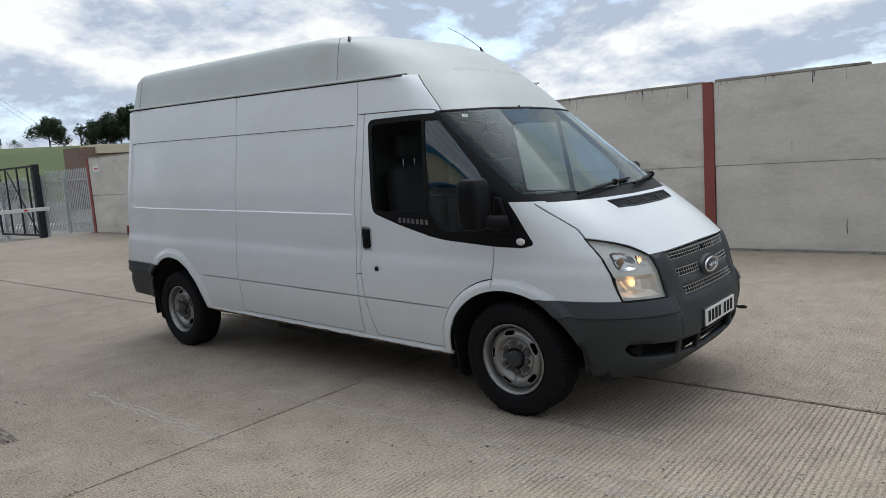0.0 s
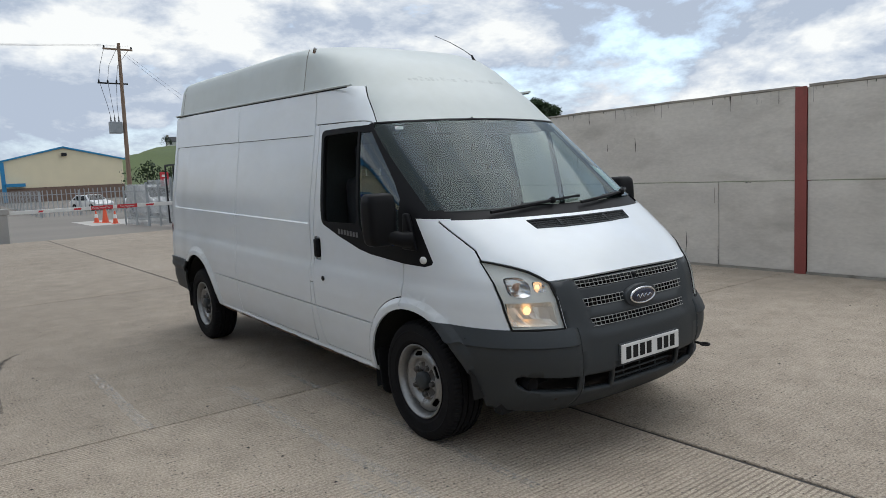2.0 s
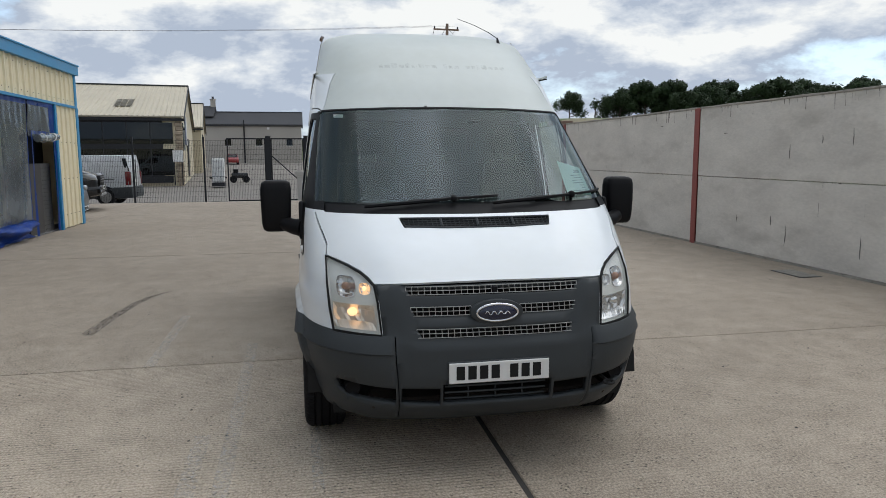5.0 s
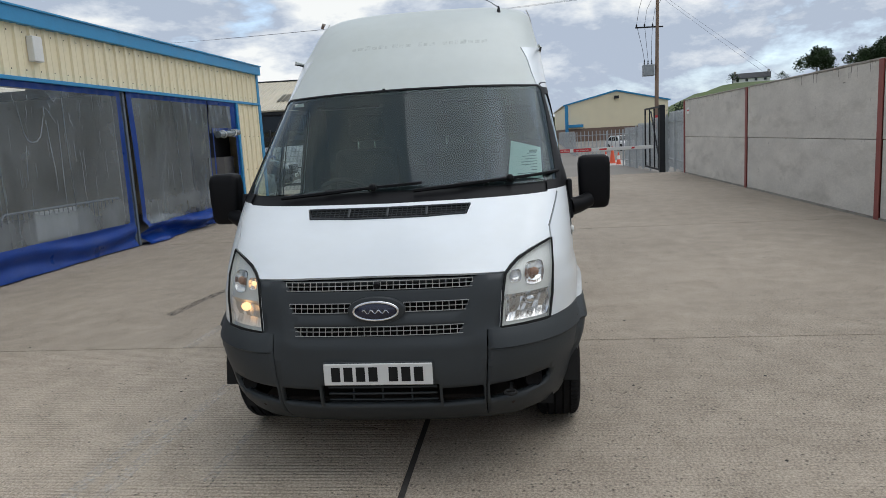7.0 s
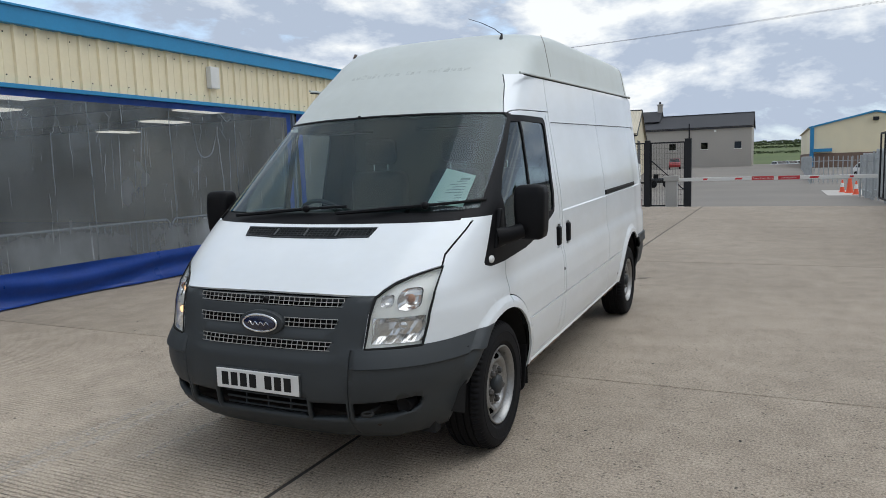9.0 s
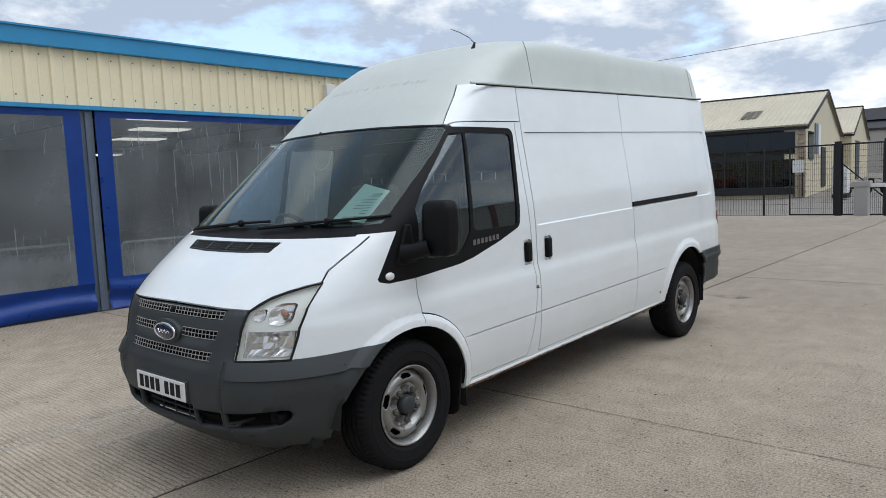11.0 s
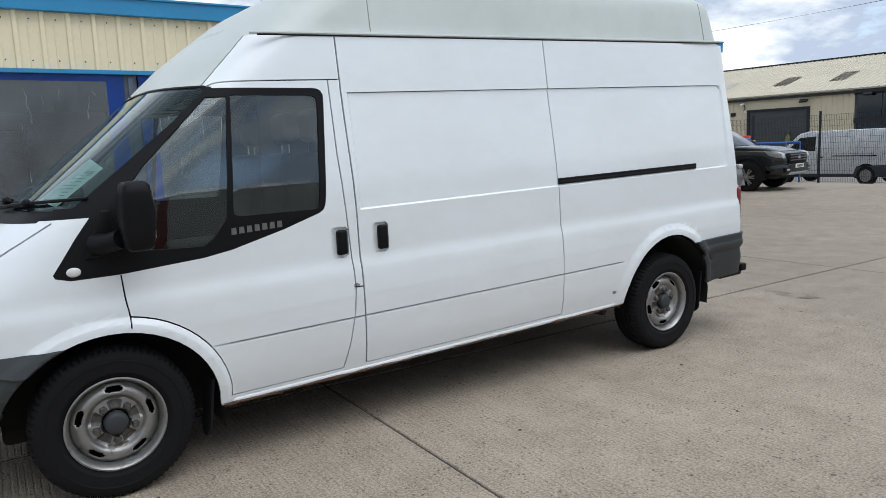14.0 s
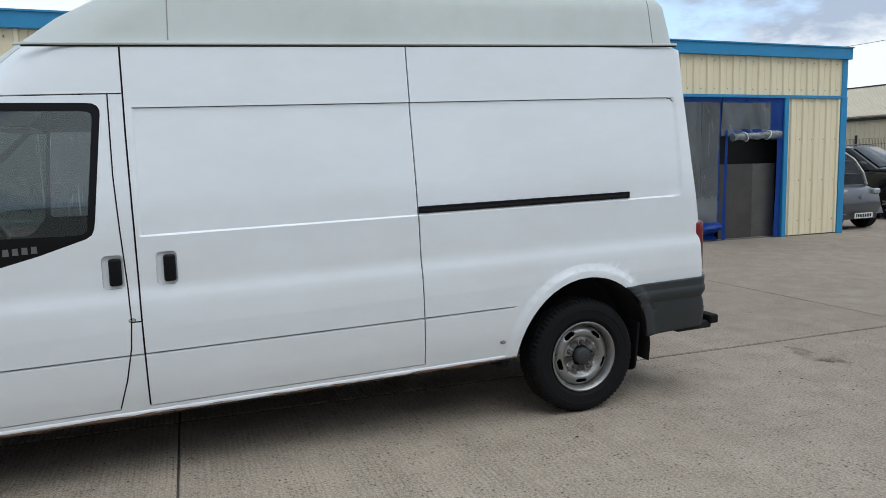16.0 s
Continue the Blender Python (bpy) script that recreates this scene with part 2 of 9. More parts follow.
def glass(name, tint, rough=0.0, gloss=1.5, haze=0.0, haze_colour=(0.6, 0.62, 0.62), streak=(1, 1, 1), ripple=0.0, scratch=0.0, splash=0.0):
    """A thin clear sheet: see-through with a tint, mirror gloss by Fresnel, and some dusty haze."""
    mat = bpy.data.materials.new(name)
    mat.use_nodes = True
    nt = mat.node_tree
    nt.nodes.clear()
    out = nt.nodes.new("ShaderNodeOutputMaterial")
    tr = nt.nodes.new("ShaderNodeBsdfTransparent")
    tr.inputs[0].default_value = (*tint, 1)
    gl = nt.nodes.new("ShaderNodeBsdfGlossy")
    gl.inputs["Roughness"].default_value = rough
    gl.inputs["Color"].default_value = (0.86, 0.95, 1.0, 1)
    lw = nt.nodes.new("ShaderNodeLayerWeight")
    lw.inputs[0].default_value = 0.5
    pw = nt.nodes.new("ShaderNodeMath")
    pw.operation = "POWER"
    pw.inputs[1].default_value = 5.0
    nt.links.new(lw.outputs["Facing"], pw.inputs[0])
    fr = nt.nodes.new("ShaderNodeMapRange")
    fr.inputs["To Min"].default_value = ((gloss - 1) / (gloss + 1)) ** 2 * 0.95
    nt.links.new(pw.outputs[0], fr.inputs[0])
    mx = nt.nodes.new("ShaderNodeMixShader")
    df = nt.nodes.new("ShaderNodeBsdfDiffuse")
    df.inputs[0].default_value = (*haze_colour, 1)
    m2 = nt.nodes.new("ShaderNodeMixShader")
    co = nt.nodes.new("ShaderNodeTexCoord")
    ns = nt.nodes.new("ShaderNodeTexNoise")
    ns.inputs["Scale"].default_value, ns.inputs["Detail"].default_value = 2.2, 6
    mr = nt.nodes.new("ShaderNodeMapRange")
    mr.inputs["From Min"].default_value, mr.inputs["From Max"].default_value = 0.35, 0.75
    mr.inputs["To Min"].default_value, mr.inputs["To Max"].default_value = haze * 0.6, haze * 1.5
    mp = nt.nodes.new("ShaderNodeMapping")
    mp.inputs["Scale"].default_value = streak
    nt.links.new(co.outputs["Object"], mp.inputs[0])
    nt.links.new(mp.outputs[0], ns.inputs["Vector"])
    if ripple:
        rp = nt.nodes.new("ShaderNodeTexNoise")
        rp.inputs["Scale"].default_value, rp.inputs["Detail"].default_value = 1.6, 3
        nt.links.new(co.outputs["Object"], rp.inputs["Vector"])
        bp = nt.nodes.new("ShaderNodeBump")
        bp.inputs["Strength"].default_value, bp.inputs["Distance"].default_value = ripple, 0.08
        nt.links.new(rp.outputs["Fac"], bp.inputs["Height"])
        nt.links.new(bp.outputs[0], gl.inputs["Normal"])
    nt.links.new(ns.outputs["Fac"], mr.inputs[0])
    amount = mr.outputs[0]
    if scratch:
        sm = nt.nodes.new("ShaderNodeMapping")
        sm.inputs["Scale"].default_value = (26, 26, 1.1)
        sm.inputs["Rotation"].default_value = (0.0, 0.06, 0.0)
        sn = nt.nodes.new("ShaderNodeTexNoise")
        sn.inputs["Scale"].default_value, sn.inputs["Detail"].default_value = 1.0, 4
        sr = nt.nodes.new("ShaderNodeMapRange")
        sr.inputs["From Min"].default_value, sr.inputs["From Max"].default_value = 0.66, 0.78
        sr.inputs["To Max"].default_value = scratch
        sa = nt.nodes.new("ShaderNodeMath")
        sa.operation = "ADD"
        nt.links.new(co.outputs["Object"], sm.inputs[0])
        nt.links.new(sm.outputs[0], sn.inputs["Vector"])
        nt.links.new(sn.outputs["Fac"], sr.inputs[0])
        nt.links.new(amount, sa.inputs[0]), nt.links.new(sr.outputs[0], sa.inputs[1])
        amount = sa.outputs[0]
    if splash:
        # dirt splashed up from the yard along the foot of the sheet
        ps = nt.nodes.new("ShaderNodeSeparateXYZ")
        pn = nt.nodes.new("ShaderNodeTexNoise")
        pn.inputs["Scale"].default_value, pn.inputs["Detail"].default_value, pn.inputs["Roughness"].default_value = 1.0, 6, 0.7
        pm = nt.nodes.new("ShaderNodeMapping")
        pm.inputs["Scale"].default_value = (9, 9, 1.2)
        nt.links.new(co.outputs["Object"], ps.inputs[0]), nt.links.new(co.outputs["Object"], pm.inputs[0])
        nt.links.new(pm.outputs[0], pn.inputs["Vector"])
        lift = nt.nodes.new("ShaderNodeMath")
        lift.operation = "MULTIPLY_ADD"
        lift.inputs[1].default_value = -0.3
        nt.links.new(pn.outputs["Fac"], lift.inputs[0]), nt.links.new(ps.outputs[2], lift.inputs[2])
        pr = nt.nodes.new("ShaderNodeMapRange")
        pr.inputs["From Min"].default_value, pr.inputs["From Max"].default_value = 0.60, 0.76
        pr.inputs["To Min"].default_value, pr.inputs["To Max"].default_value = splash, 0.0
        nt.links.new(lift.outputs[0], pr.inputs[0])
        pa = nt.nodes.new("ShaderNodeMath")
        pa.operation = "ADD"
        nt.links.new(amount, pa.inputs[0]), nt.links.new(pr.outputs[0], pa.inputs[1])
        amount = pa.outputs[0]
    nt.links.new(amount, m2.inputs[0])
    nt.links.new(tr.outputs[0], m2.inputs[1])
    nt.links.new(df.outputs[0], m2.inputs[2])
    nt.links.new(fr.outputs[0], mx.inputs[0])
    nt.links.new(m2.outputs[0], mx.inputs[1])
    nt.links.new(gl.outputs[0], mx.inputs[2])
    nt.links.new(mx.outputs[0], out.inputs[0])
    return mat


def glow(name, colour, power):
    mat = bpy.data.materials.new(name)
    mat.use_nodes = True
    b = mat.node_tree.nodes["Principled BSDF"]
    b.inputs["Base Color"].default_value = (*colour, 1)
    b.inputs["Emission Color"].default_value = (*colour, 1)
    b.inputs["Emission Strength"].default_value = power
    return mat


def brushed_concrete(name, grooves, tone_gain=1.0):
    """A yard slab: narrow grooves drawn across by a broom, worn away in patches, with pits, bare aggregate and stains."""
    mat = bpy.data.materials.new(name)
    mat.use_nodes = True
    nt = mat.node_tree
    b = nt.nodes["Principled BSDF"]

    def node(kind, **sets):
        n = nt.nodes.new(kind)
        for key, value in sets.items():
            n.inputs[key].default_value = value
        return n

    def math_node(op, a, c):
        n = nt.nodes.new("ShaderNodeMath")
        n.operation = op
        for i, v in enumerate((a, c)):
            if isinstance(v, (int, float)):
                n.inputs[i].default_value = v
            else:
                nt.links.new(v, n.inputs[i])
        return n.outputs[0]

    def band(value, lo, hi, out_lo=0.0, out_hi=1.0):
        n = node("ShaderNodeMapRange", **{"From Min": lo, "From Max": hi, "To Min": out_lo, "To Max": out_hi})
        nt.links.new(value, n.inputs[0])
        return n.outputs[0]

    co = node("ShaderNodeTexCoord")
    wave = node("ShaderNodeTexWave", **{"Scale": 10.0, "Distortion": 1.5, "Detail": 4.0, "Detail Scale": 2.2, "Detail Roughness": 0.6})
    wave.bands_direction = "X"
    worn = node("ShaderNodeTexNoise", **{"Scale": 0.9, "Detail": 6.0, "Roughness": 0.68})
    broad = node("ShaderNodeTexNoise", **{"Scale": 0.22, "Detail": 6.0, "Roughness": 0.62})
    mid = node("ShaderNodeTexNoise", **{"Scale": 3.2, "Detail": 6.0, "Roughness": 0.7})
    grit = node("ShaderNodeTexNoise", **{"Scale": 75.0, "Detail": 4.0, "Roughness": 0.75})
    pits = node("ShaderNodeTexVoronoi", **{"Scale": 30.0, "Randomness": 1.0})
    stones = node("ShaderNodeTexVoronoi", **{"Scale": 85.0, "Randomness": 1.0})
    keep = node("ShaderNodeTexNoise", **{"Scale": 6.0, "Detail": 5.0, "Roughness": 0.65})
    brush = node("ShaderNodeTexNoise", **{"Scale": 1.0, "Detail": 5.0, "Roughness": 0.7})
    along = node("ShaderNodeMapping")
    along.inputs["Scale"].default_value = (70.0, 2.4, 1.0)
    nt.links.new(co.outputs["Object"], along.inputs[0])
    nt.links.new(along.outputs[0], brush.inputs["Vector"])
    for n in (wave, worn, broad, mid, grit, pits, stones, keep):
        nt.links.new(co.outputs["Object"], n.inputs["Vector"])
    left = band(worn.outputs["Fac"], 0.36, 0.60, 0.10, 1.0)
    groove = math_node("MULTIPLY", band(wave.outputs["Fac"], 0.03, 0.36, 1.0, 0.0), math_node("MULTIPLY", left, grooves))
    pit = math_node("MULTIPLY", band(pits.outputs["Distance"], 0.10, 0.26, 1.0, 0.0), band(keep.outputs["Fac"], 0.43, 0.57))
    fleck = band(stones.outputs["Distance"], 0.12, 0.34, 1.0, 0.0)
    tone = math_node("ADD", math_node("MULTIPLY", broad.outputs["Fac"], 0.36), math_node("ADD", math_node("MULTIPLY", mid.outputs["Fac"], 0.40), 0.12))
    tone = math_node("SUBTRACT", tone, math_node("MULTIPLY", groove, 0.13))
    tone = math_node("ADD", tone, math_node("MULTIPLY", math_node("SUBTRACT", brush.outputs["Fac"], 0.5), 0.26))
    tone = math_node("ADD", tone, math_node("MULTIPLY", math_node("SUBTRACT", grit.outputs["Fac"], 0.5), 1.35))
    tone = math_node("ADD", tone, math_node("MULTIPLY", math_node("SUBTRACT", fleck, 0.25), 0.11))
    ramp = nt.nodes.new("ShaderNodeValToRGB")
    e = ramp.color_ramp.elements
    e[0].position, e[0].color = 0.30, (0.245, 0.200, 0.152, 1)
    e[1].position, e[1].color = 0.72, (0.590, 0.503, 0.398, 1)
    m = e.new(0.52)
    m.color = (0.435, 0.365, 0.286, 1)
    nt.links.new(tone, ramp.inputs[0])
    mx = nt.nodes.new("ShaderNodeMix")
    mx.data_type = "RGBA"
    mx.inputs[7].default_value = (0.075, 0.065, 0.055, 1)
    nt.links.new(math_node("MULTIPLY", pit, 0.85), mx.inputs[0])
    nt.links.new(ramp.outputs[0], mx.inputs[6])
    # slab colour drops a little towards the gate, across a noisy edge
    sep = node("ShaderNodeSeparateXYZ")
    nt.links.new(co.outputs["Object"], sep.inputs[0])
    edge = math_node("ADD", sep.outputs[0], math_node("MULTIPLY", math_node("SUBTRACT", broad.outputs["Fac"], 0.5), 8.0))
    x_tone = nt.nodes.new("ShaderNodeVectorMath")
    x_tone.operation = "SCALE"
    nt.links.new(mx.outputs[2], x_tone.inputs[0])
    nt.links.new(band(edge, -6.0, 1.0, 0.86 * tone_gain, 1.04 * tone_gain), x_tone.inputs["Scale"])
    nt.links.new(x_tone.outputs[0], b.inputs["Base Color"])
    b.inputs["Roughness"].default_value = 0.85
    height = math_node("ADD", math_node("MULTIPLY", grit.outputs["Fac"], 0.5), math_node("MULTIPLY", brush.outputs["Fac"], 0.35))
    height = math_node("SUBTRACT", math_node("SUBTRACT", height, math_node("MULTIPLY", groove, 0.6)), pit)
    bp = node("ShaderNodeBump", **{"Strength": 0.9, "Distance": 0.009})
    nt.links.new(height, bp.inputs["Height"])
    nt.links.new(bp.outputs[0], b.inputs["Normal"])
    return mat


def worn_paint(name, colour, keep=(0.5, 0.68), scale=22.0, stretch=(1, 1, 1), strength=0.8):
    """Paint, rubber or grime that lies on the ground in patches."""
    mat = bpy.data.materials.new(name)
    mat.use_nodes = True
    nt = mat.node_tree
    b = nt.nodes["Principled BSDF"]
    b.inputs["Base Color"].default_value = (*colour, 1)
    b.inputs["Roughness"].default_value = 0.8
    co = nt.nodes.new("ShaderNodeTexCoord")
    mp = nt.nodes.new("ShaderNodeMapping")
    mp.inputs["Scale"].default_value = stretch
    ns = nt.nodes.new("ShaderNodeTexNoise")
    ns.inputs["Scale"].default_value, ns.inputs["Detail"].default_value = scale, 5
    mr = nt.nodes.new("ShaderNodeMapRange")
    mr.inputs["From Min"].default_value, mr.inputs["From Max"].default_value = keep
    mr.inputs["To Max"].default_value = strength
    nt.links.new(co.outputs["Object"], mp.inputs[0])
    nt.links.new(mp.outputs[0], ns.inputs["Vector"])
    nt.links.new(ns.outputs["Fac"], mr.inputs[0])
    nt.links.new(mr.outputs[0], b.inputs["Alpha"])
    return mat


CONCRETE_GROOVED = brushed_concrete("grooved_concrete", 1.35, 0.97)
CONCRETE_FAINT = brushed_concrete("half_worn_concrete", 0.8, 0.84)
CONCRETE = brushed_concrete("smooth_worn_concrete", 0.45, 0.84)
JOINT = surface("joint_filler", (0.05, 0.045, 0.04), 0.9, var=0.3)
GRASS = surface("grass", (0.078, 0.108, 0.030), 0.95, var=0.35, big=0.03, fine=1.5, bump=0.4, stain=(0.115, 0.125, 0.045), stain_scale=0.02)
TARMAC = surface("far_yard", (0.19, 0.172, 0.151), 0.9, var=0.18, big=0.15, fine=20)
PANEL_CONCRETE = surface("wall_concrete", (0.565, 0.535, 0.487), 0.85, var=0.17, big=1.6, fine=24, bump=0.10, stain=(0.36, 0.335, 0.295), stain_at=(0.52, 0.82), stain_scale=1.3, stretch=(0.7, 1, 1.7))
CAP_CONCRETE = surface("weathered_cap", (0.30, 0.28, 0.245), 0.9, var=0.3, big=3, fine=60, bump=0.4, stain=(0.12, 0.11, 0.09), stain_scale=4)
RED_STEEL = surface("red_oxide_steel", (0.235, 0.055, 0.045), 0.6, var=0.2, big=2, fine=60, stain=(0.13, 0.05, 0.035))
CREAM = surface("cream_cladding", (0.80, 0.71, 0.50), 0.45, var=0.05, big=0.6, fine=30, bump=0.04)
CREAM_DULL = surface("dull_cream_cladding", (0.60, 0.53, 0.38), 0.6, var=0.08, big=0.3, fine=8)
ROOF_SHEET = surface("sheet_roof", (0.50, 0.45, 0.35), 0.7, var=0.12, big=0.3, fine=6)
BLUE_TRIM = surface("blue_trim", (0.025, 0.235, 0.47), 0.4, var=0.1, big=2, fine=30, bump=0.03)
BLUE_PVC = surface("blue_pvc", (0.018, 0.082, 0.42), 0.30, var=0.15, big=3, fine=30, bump=0.1)
DARK_STEEL = surface("dark_steel", (0.017, 0.018, 0.021), 0.55, var=0.2, spec=0.3)
GREY_STEEL = surface("galvanised_steel", (0.30, 0.32, 0.34), 0.5, metal=0.6, var=0.2, big=3, fine=30)
COLUMN_STEEL = surface("blue_grey_column", (0.10, 0.125, 0.165), 0.55, var=0.2, big=3, fine=30, spec=0.3)
PALISADE_STEEL = surface("weathered_palisade", (0.40, 0.42, 0.43), 0.55, metal=0.25, var=0.2, big=3, fine=30)
PALE_STEEL = surface("painted_grey_post", (0.36, 0.35, 0.33), 0.6, var=0.15)
SLATE = surface("slate_roof", (0.034, 0.035, 0.040), 0.8, var=0.25, big=0.6, fine=5)
RENDER_GREY = surface("grey_render", (0.40, 0.375, 0.34), 0.9, var=0.08, big=0.2, fine=5)
WHITE_WALL = surface("white_wall", (0.72, 0.72, 0.70), 0.8, var=0.06)
BARRIER_WHITE = surface("barrier_white", (0.70, 0.70, 0.68), 0.5, var=0.06)
SIGN_RED = surface("sign_red", (0.50, 0.03, 0.04), 0.5, var=0.08)
CONE_RED = surface("cone_orange", (0.72, 0.10, 0.04), 0.5, var=0.12)
STONE = surface("rough_stone", (0.33, 0.27, 0.20), 0.9, var=0.35, big=3, fine=12, bump=0.5)
WOOD_POLE = surface("wood_pole", (0.24, 0.165, 0.12), 0.85, var=0.25, big=1.5, fine=20, stretch=(4, 4, 0.3))
BRICK_FAR = surface("brown_brick", (0.20, 0.135, 0.105), 0.9, var=0.2, big=2, fine=20)
INSIDE_DARK = surface("dark_inside", (0.06, 0.063, 0.066), 0.9, var=0.15)
DOORWAY_BLACK = surface("unlit_doorway_black", (0.008, 0.008, 0.009), 0.9, var=0.2)
INSIDE_FLOOR = surface("workshop_floor", (0.16, 0.155, 0.15), 0.7, var=0.2)
CLEAR_PVC = glass("clear_pvc", (0.60, 0.63, 0.65), 0.10, 1.5, haze=0.225, haze_colour=(0.56, 0.60, 0.63), streak=(0.6, 0.6, 0.45), ripple=0.35, scratch=0.40, splash=0.11)
CREASED_PVC = glass("creased_pvc", (0.60, 0.63, 0.64), 0.30, 1.5, haze=0.42, haze_colour=(0.70, 0.74, 0.75))
CLOUDY_PVC = glass("cloudy_pvc", (0.55, 0.58, 0.60), 0.25, 1.5, haze=0.30, haze_colour=(0.60, 0.64, 0.66), scratch=0.5)
SHOP_GLASS = glass("dark_shop_glass", (0.10, 0.13, 0.13), 0.02, 1.5)
TUBE_LIGHT = glow("tube_light", (0.95, 0.88, 0.76), 0.5)
BLACK_RUBBER = surface("tyre_rubber", (0.0075, 0.0075, 0.0085), 0.8, var=0.3, big=6, fine=50, bump=0.15, spec=0.2)
RIM_STEEL = surface("silver_wheel_paint", (0.31, 0.31, 0.305), 0.40, metal=0.8, var=0.2, big=9, fine=60, stain=(0.07, 0.048, 0.035), stain_at=(0.58, 0.70), stain_scale=11)
LEAF = surface("tree_leaves", (0.022, 0.042, 0.012), 0.8, var=0.5, big=0.25, fine=2, bump=0)
BARK = surface("bark", (0.05, 0.04, 0.03), 0.9, var=0.3)
WHITE_PAPER = surface("pale_green_paper", (0.62, 0.78, 0.74), 0.7, var=0.04)

# ---- ground ----
rng = random.Random(7)


def sheet(x0, x1, y0, y1, z, nx=1, ny=1, height=None):
    bm = bmesh.new()
    grid = [[bm.verts.new((x0 + (x1 - x0) * i / nx, y0 + (y1 - y0) * j / ny, z)) for j in range(ny + 1)] for i in range(nx + 1)]
    for i in range(nx):
        for j in range(ny):
            bm.faces.new((grid[i][j], grid[i + 1][j], grid[i + 1][j + 1], grid[i][j + 1]))
    if height:
        for v in bm.verts:
            v.co.z += height(v.co.x, v.co.y)
    return bm


def step(a, b, v):
    t = min(1.0, max(0.0, (v - a) / (b - a)))
    return t * t * (3 - 2 * t)


def land(x, y):
    """Grass land: a hill to the north-west, level by the yard."""
    d = math.hypot(x, y)
    az = math.degrees(math.atan2(y, -x))
    h = -0.9 + 17.6 * step(110, 310, d) * step(7, 15, az) * (1 - step(130, 175, az))
    h += (5.0 + 10.0 * step(250, 700, d)) * step(150, 420, d) * (1 - step(2, 14, abs(az)))
    return h + 0.5 * step(60, 200, d) * noise.noise((x * 0.012, y * 0.012, 0))


ground = link_mesh("ground", sheet(-1500, 1500, -1500, 1500, 0, 150, 150, land), GRASS, smooth=180)
tagged(ground, "green grass fields rising to a hill beyond the yard", "ground", kind="structure")

# the tarmac and concrete of the road and the neighbours' yards


FALL = [(-21.0, 0.0), (-25.6, -0.28), (-32.0, -0.45), (-42.0, -0.60), (-60.0, -0.50), (-100.0, 0.10), (-120.0, 0.35), (-160.0, 0.35)]


def dip(x, y):
    """The road falls away beyond the barrier and rises again to a crest."""
    z = 0.0
    for (xa, za), (xb, zb) in zip(FALL, FALL[1:]):
        if xb <= x <= xa:
            z = za + (zb - za) * (xa - x) / (xa - xb)
    return z - 0.12 * step(-22.5, -25.0, x) * step(-1.0, -5.0, y) * (1 - step(-40, -60, x))


road = link_mesh("road", sheet(-150, -21.59, -62, 30, -0.012, 120, 80, dip), TARMAC, smooth=180)
tagged(road, "pale worn concrete road and yard beyond the barrier", "road", kind="structure")

# ---- boundary wall of concrete panels between red steel posts ----
WALL_Y, WALL_H = 6.1, 2.42
POSTS = [-20.95, -14.1, -7.5, -1.2, 5.1, 11.4, 17.7]
wall_north = thing("wall_north", "grey precast concrete panel wall stained by rain, with red steel posts", "wall", kind="structure")


def uneven_top(x0, x1, z, n=14):
    return [(x0 + (x1 - x0) * i / n, z + rng.uniform(-0.006, 0.006)) for i in range(n + 1)]


def wall_panel(x0, x1, z0, z1, y, thick, rough_top=False):
    top = uneven_top(x1, x0, z1) if rough_top else [(x1, z1), (x0, z1)]
    return prism([(x0, z0), (x1, z0)] + top, thick, "xz", y, bevel=0.006)


for a, b in zip(POSTS, POSTS[1:]):
    x0, x1 = a + 0.075, b - 0.075
    part("upper_panel", wall_panel(x0, x1, 1.216, WALL_H - 0.035, WALL_Y, 0.14, True), PANEL_CONCRETE, wall_north)
    cuts = [x0, -2.37, x1] if a < -2.37 < b else [x0, x1]
    for c, d in zip(cuts, cuts[1:]):
        part("lower_panel", wall_panel(c + 0.004, d - 0.004, 0.03, 1.206, WALL_Y + 0.004, 0.14), PANEL_CONCRETE, wall_north)
    part("footing", box(x0, x1, WALL_Y - 0.012, WALL_Y + 0.16, -0.1, 0.028), CAP_CONCRETE, wall_north)
    ends = [x0 + 0.02, 0.79, x1] if x0 < 0.79 < x1 else [x0 + 0.02, x1]
    part("coping", wall_panel(ends[0], ends[1], WALL_H - 0.034, WALL_H, WALL_Y - 0.012, 0.165, True), CAP_CONCRETE, wall_north)
for x in POSTS:
    bm = box(x - 0.075, x + 0.075, WALL_Y - 0.022, WALL_Y - 0.010, -0.05, WALL_H - 0.02, 0.002)
    box(x - 0.004, x + 0.004, WALL_Y - 0.012, WALL_Y + 0.15, -0.05, WALL_H - 0.02, bm=bm)
    box(x - 0.075, x + 0.075, WALL_Y + 0.15, WALL_Y + 0.162, -0.05, WALL_H - 0.02, bm=bm)
    part("post", bm, RED_STEEL, wall_north, "red oxide steel post")
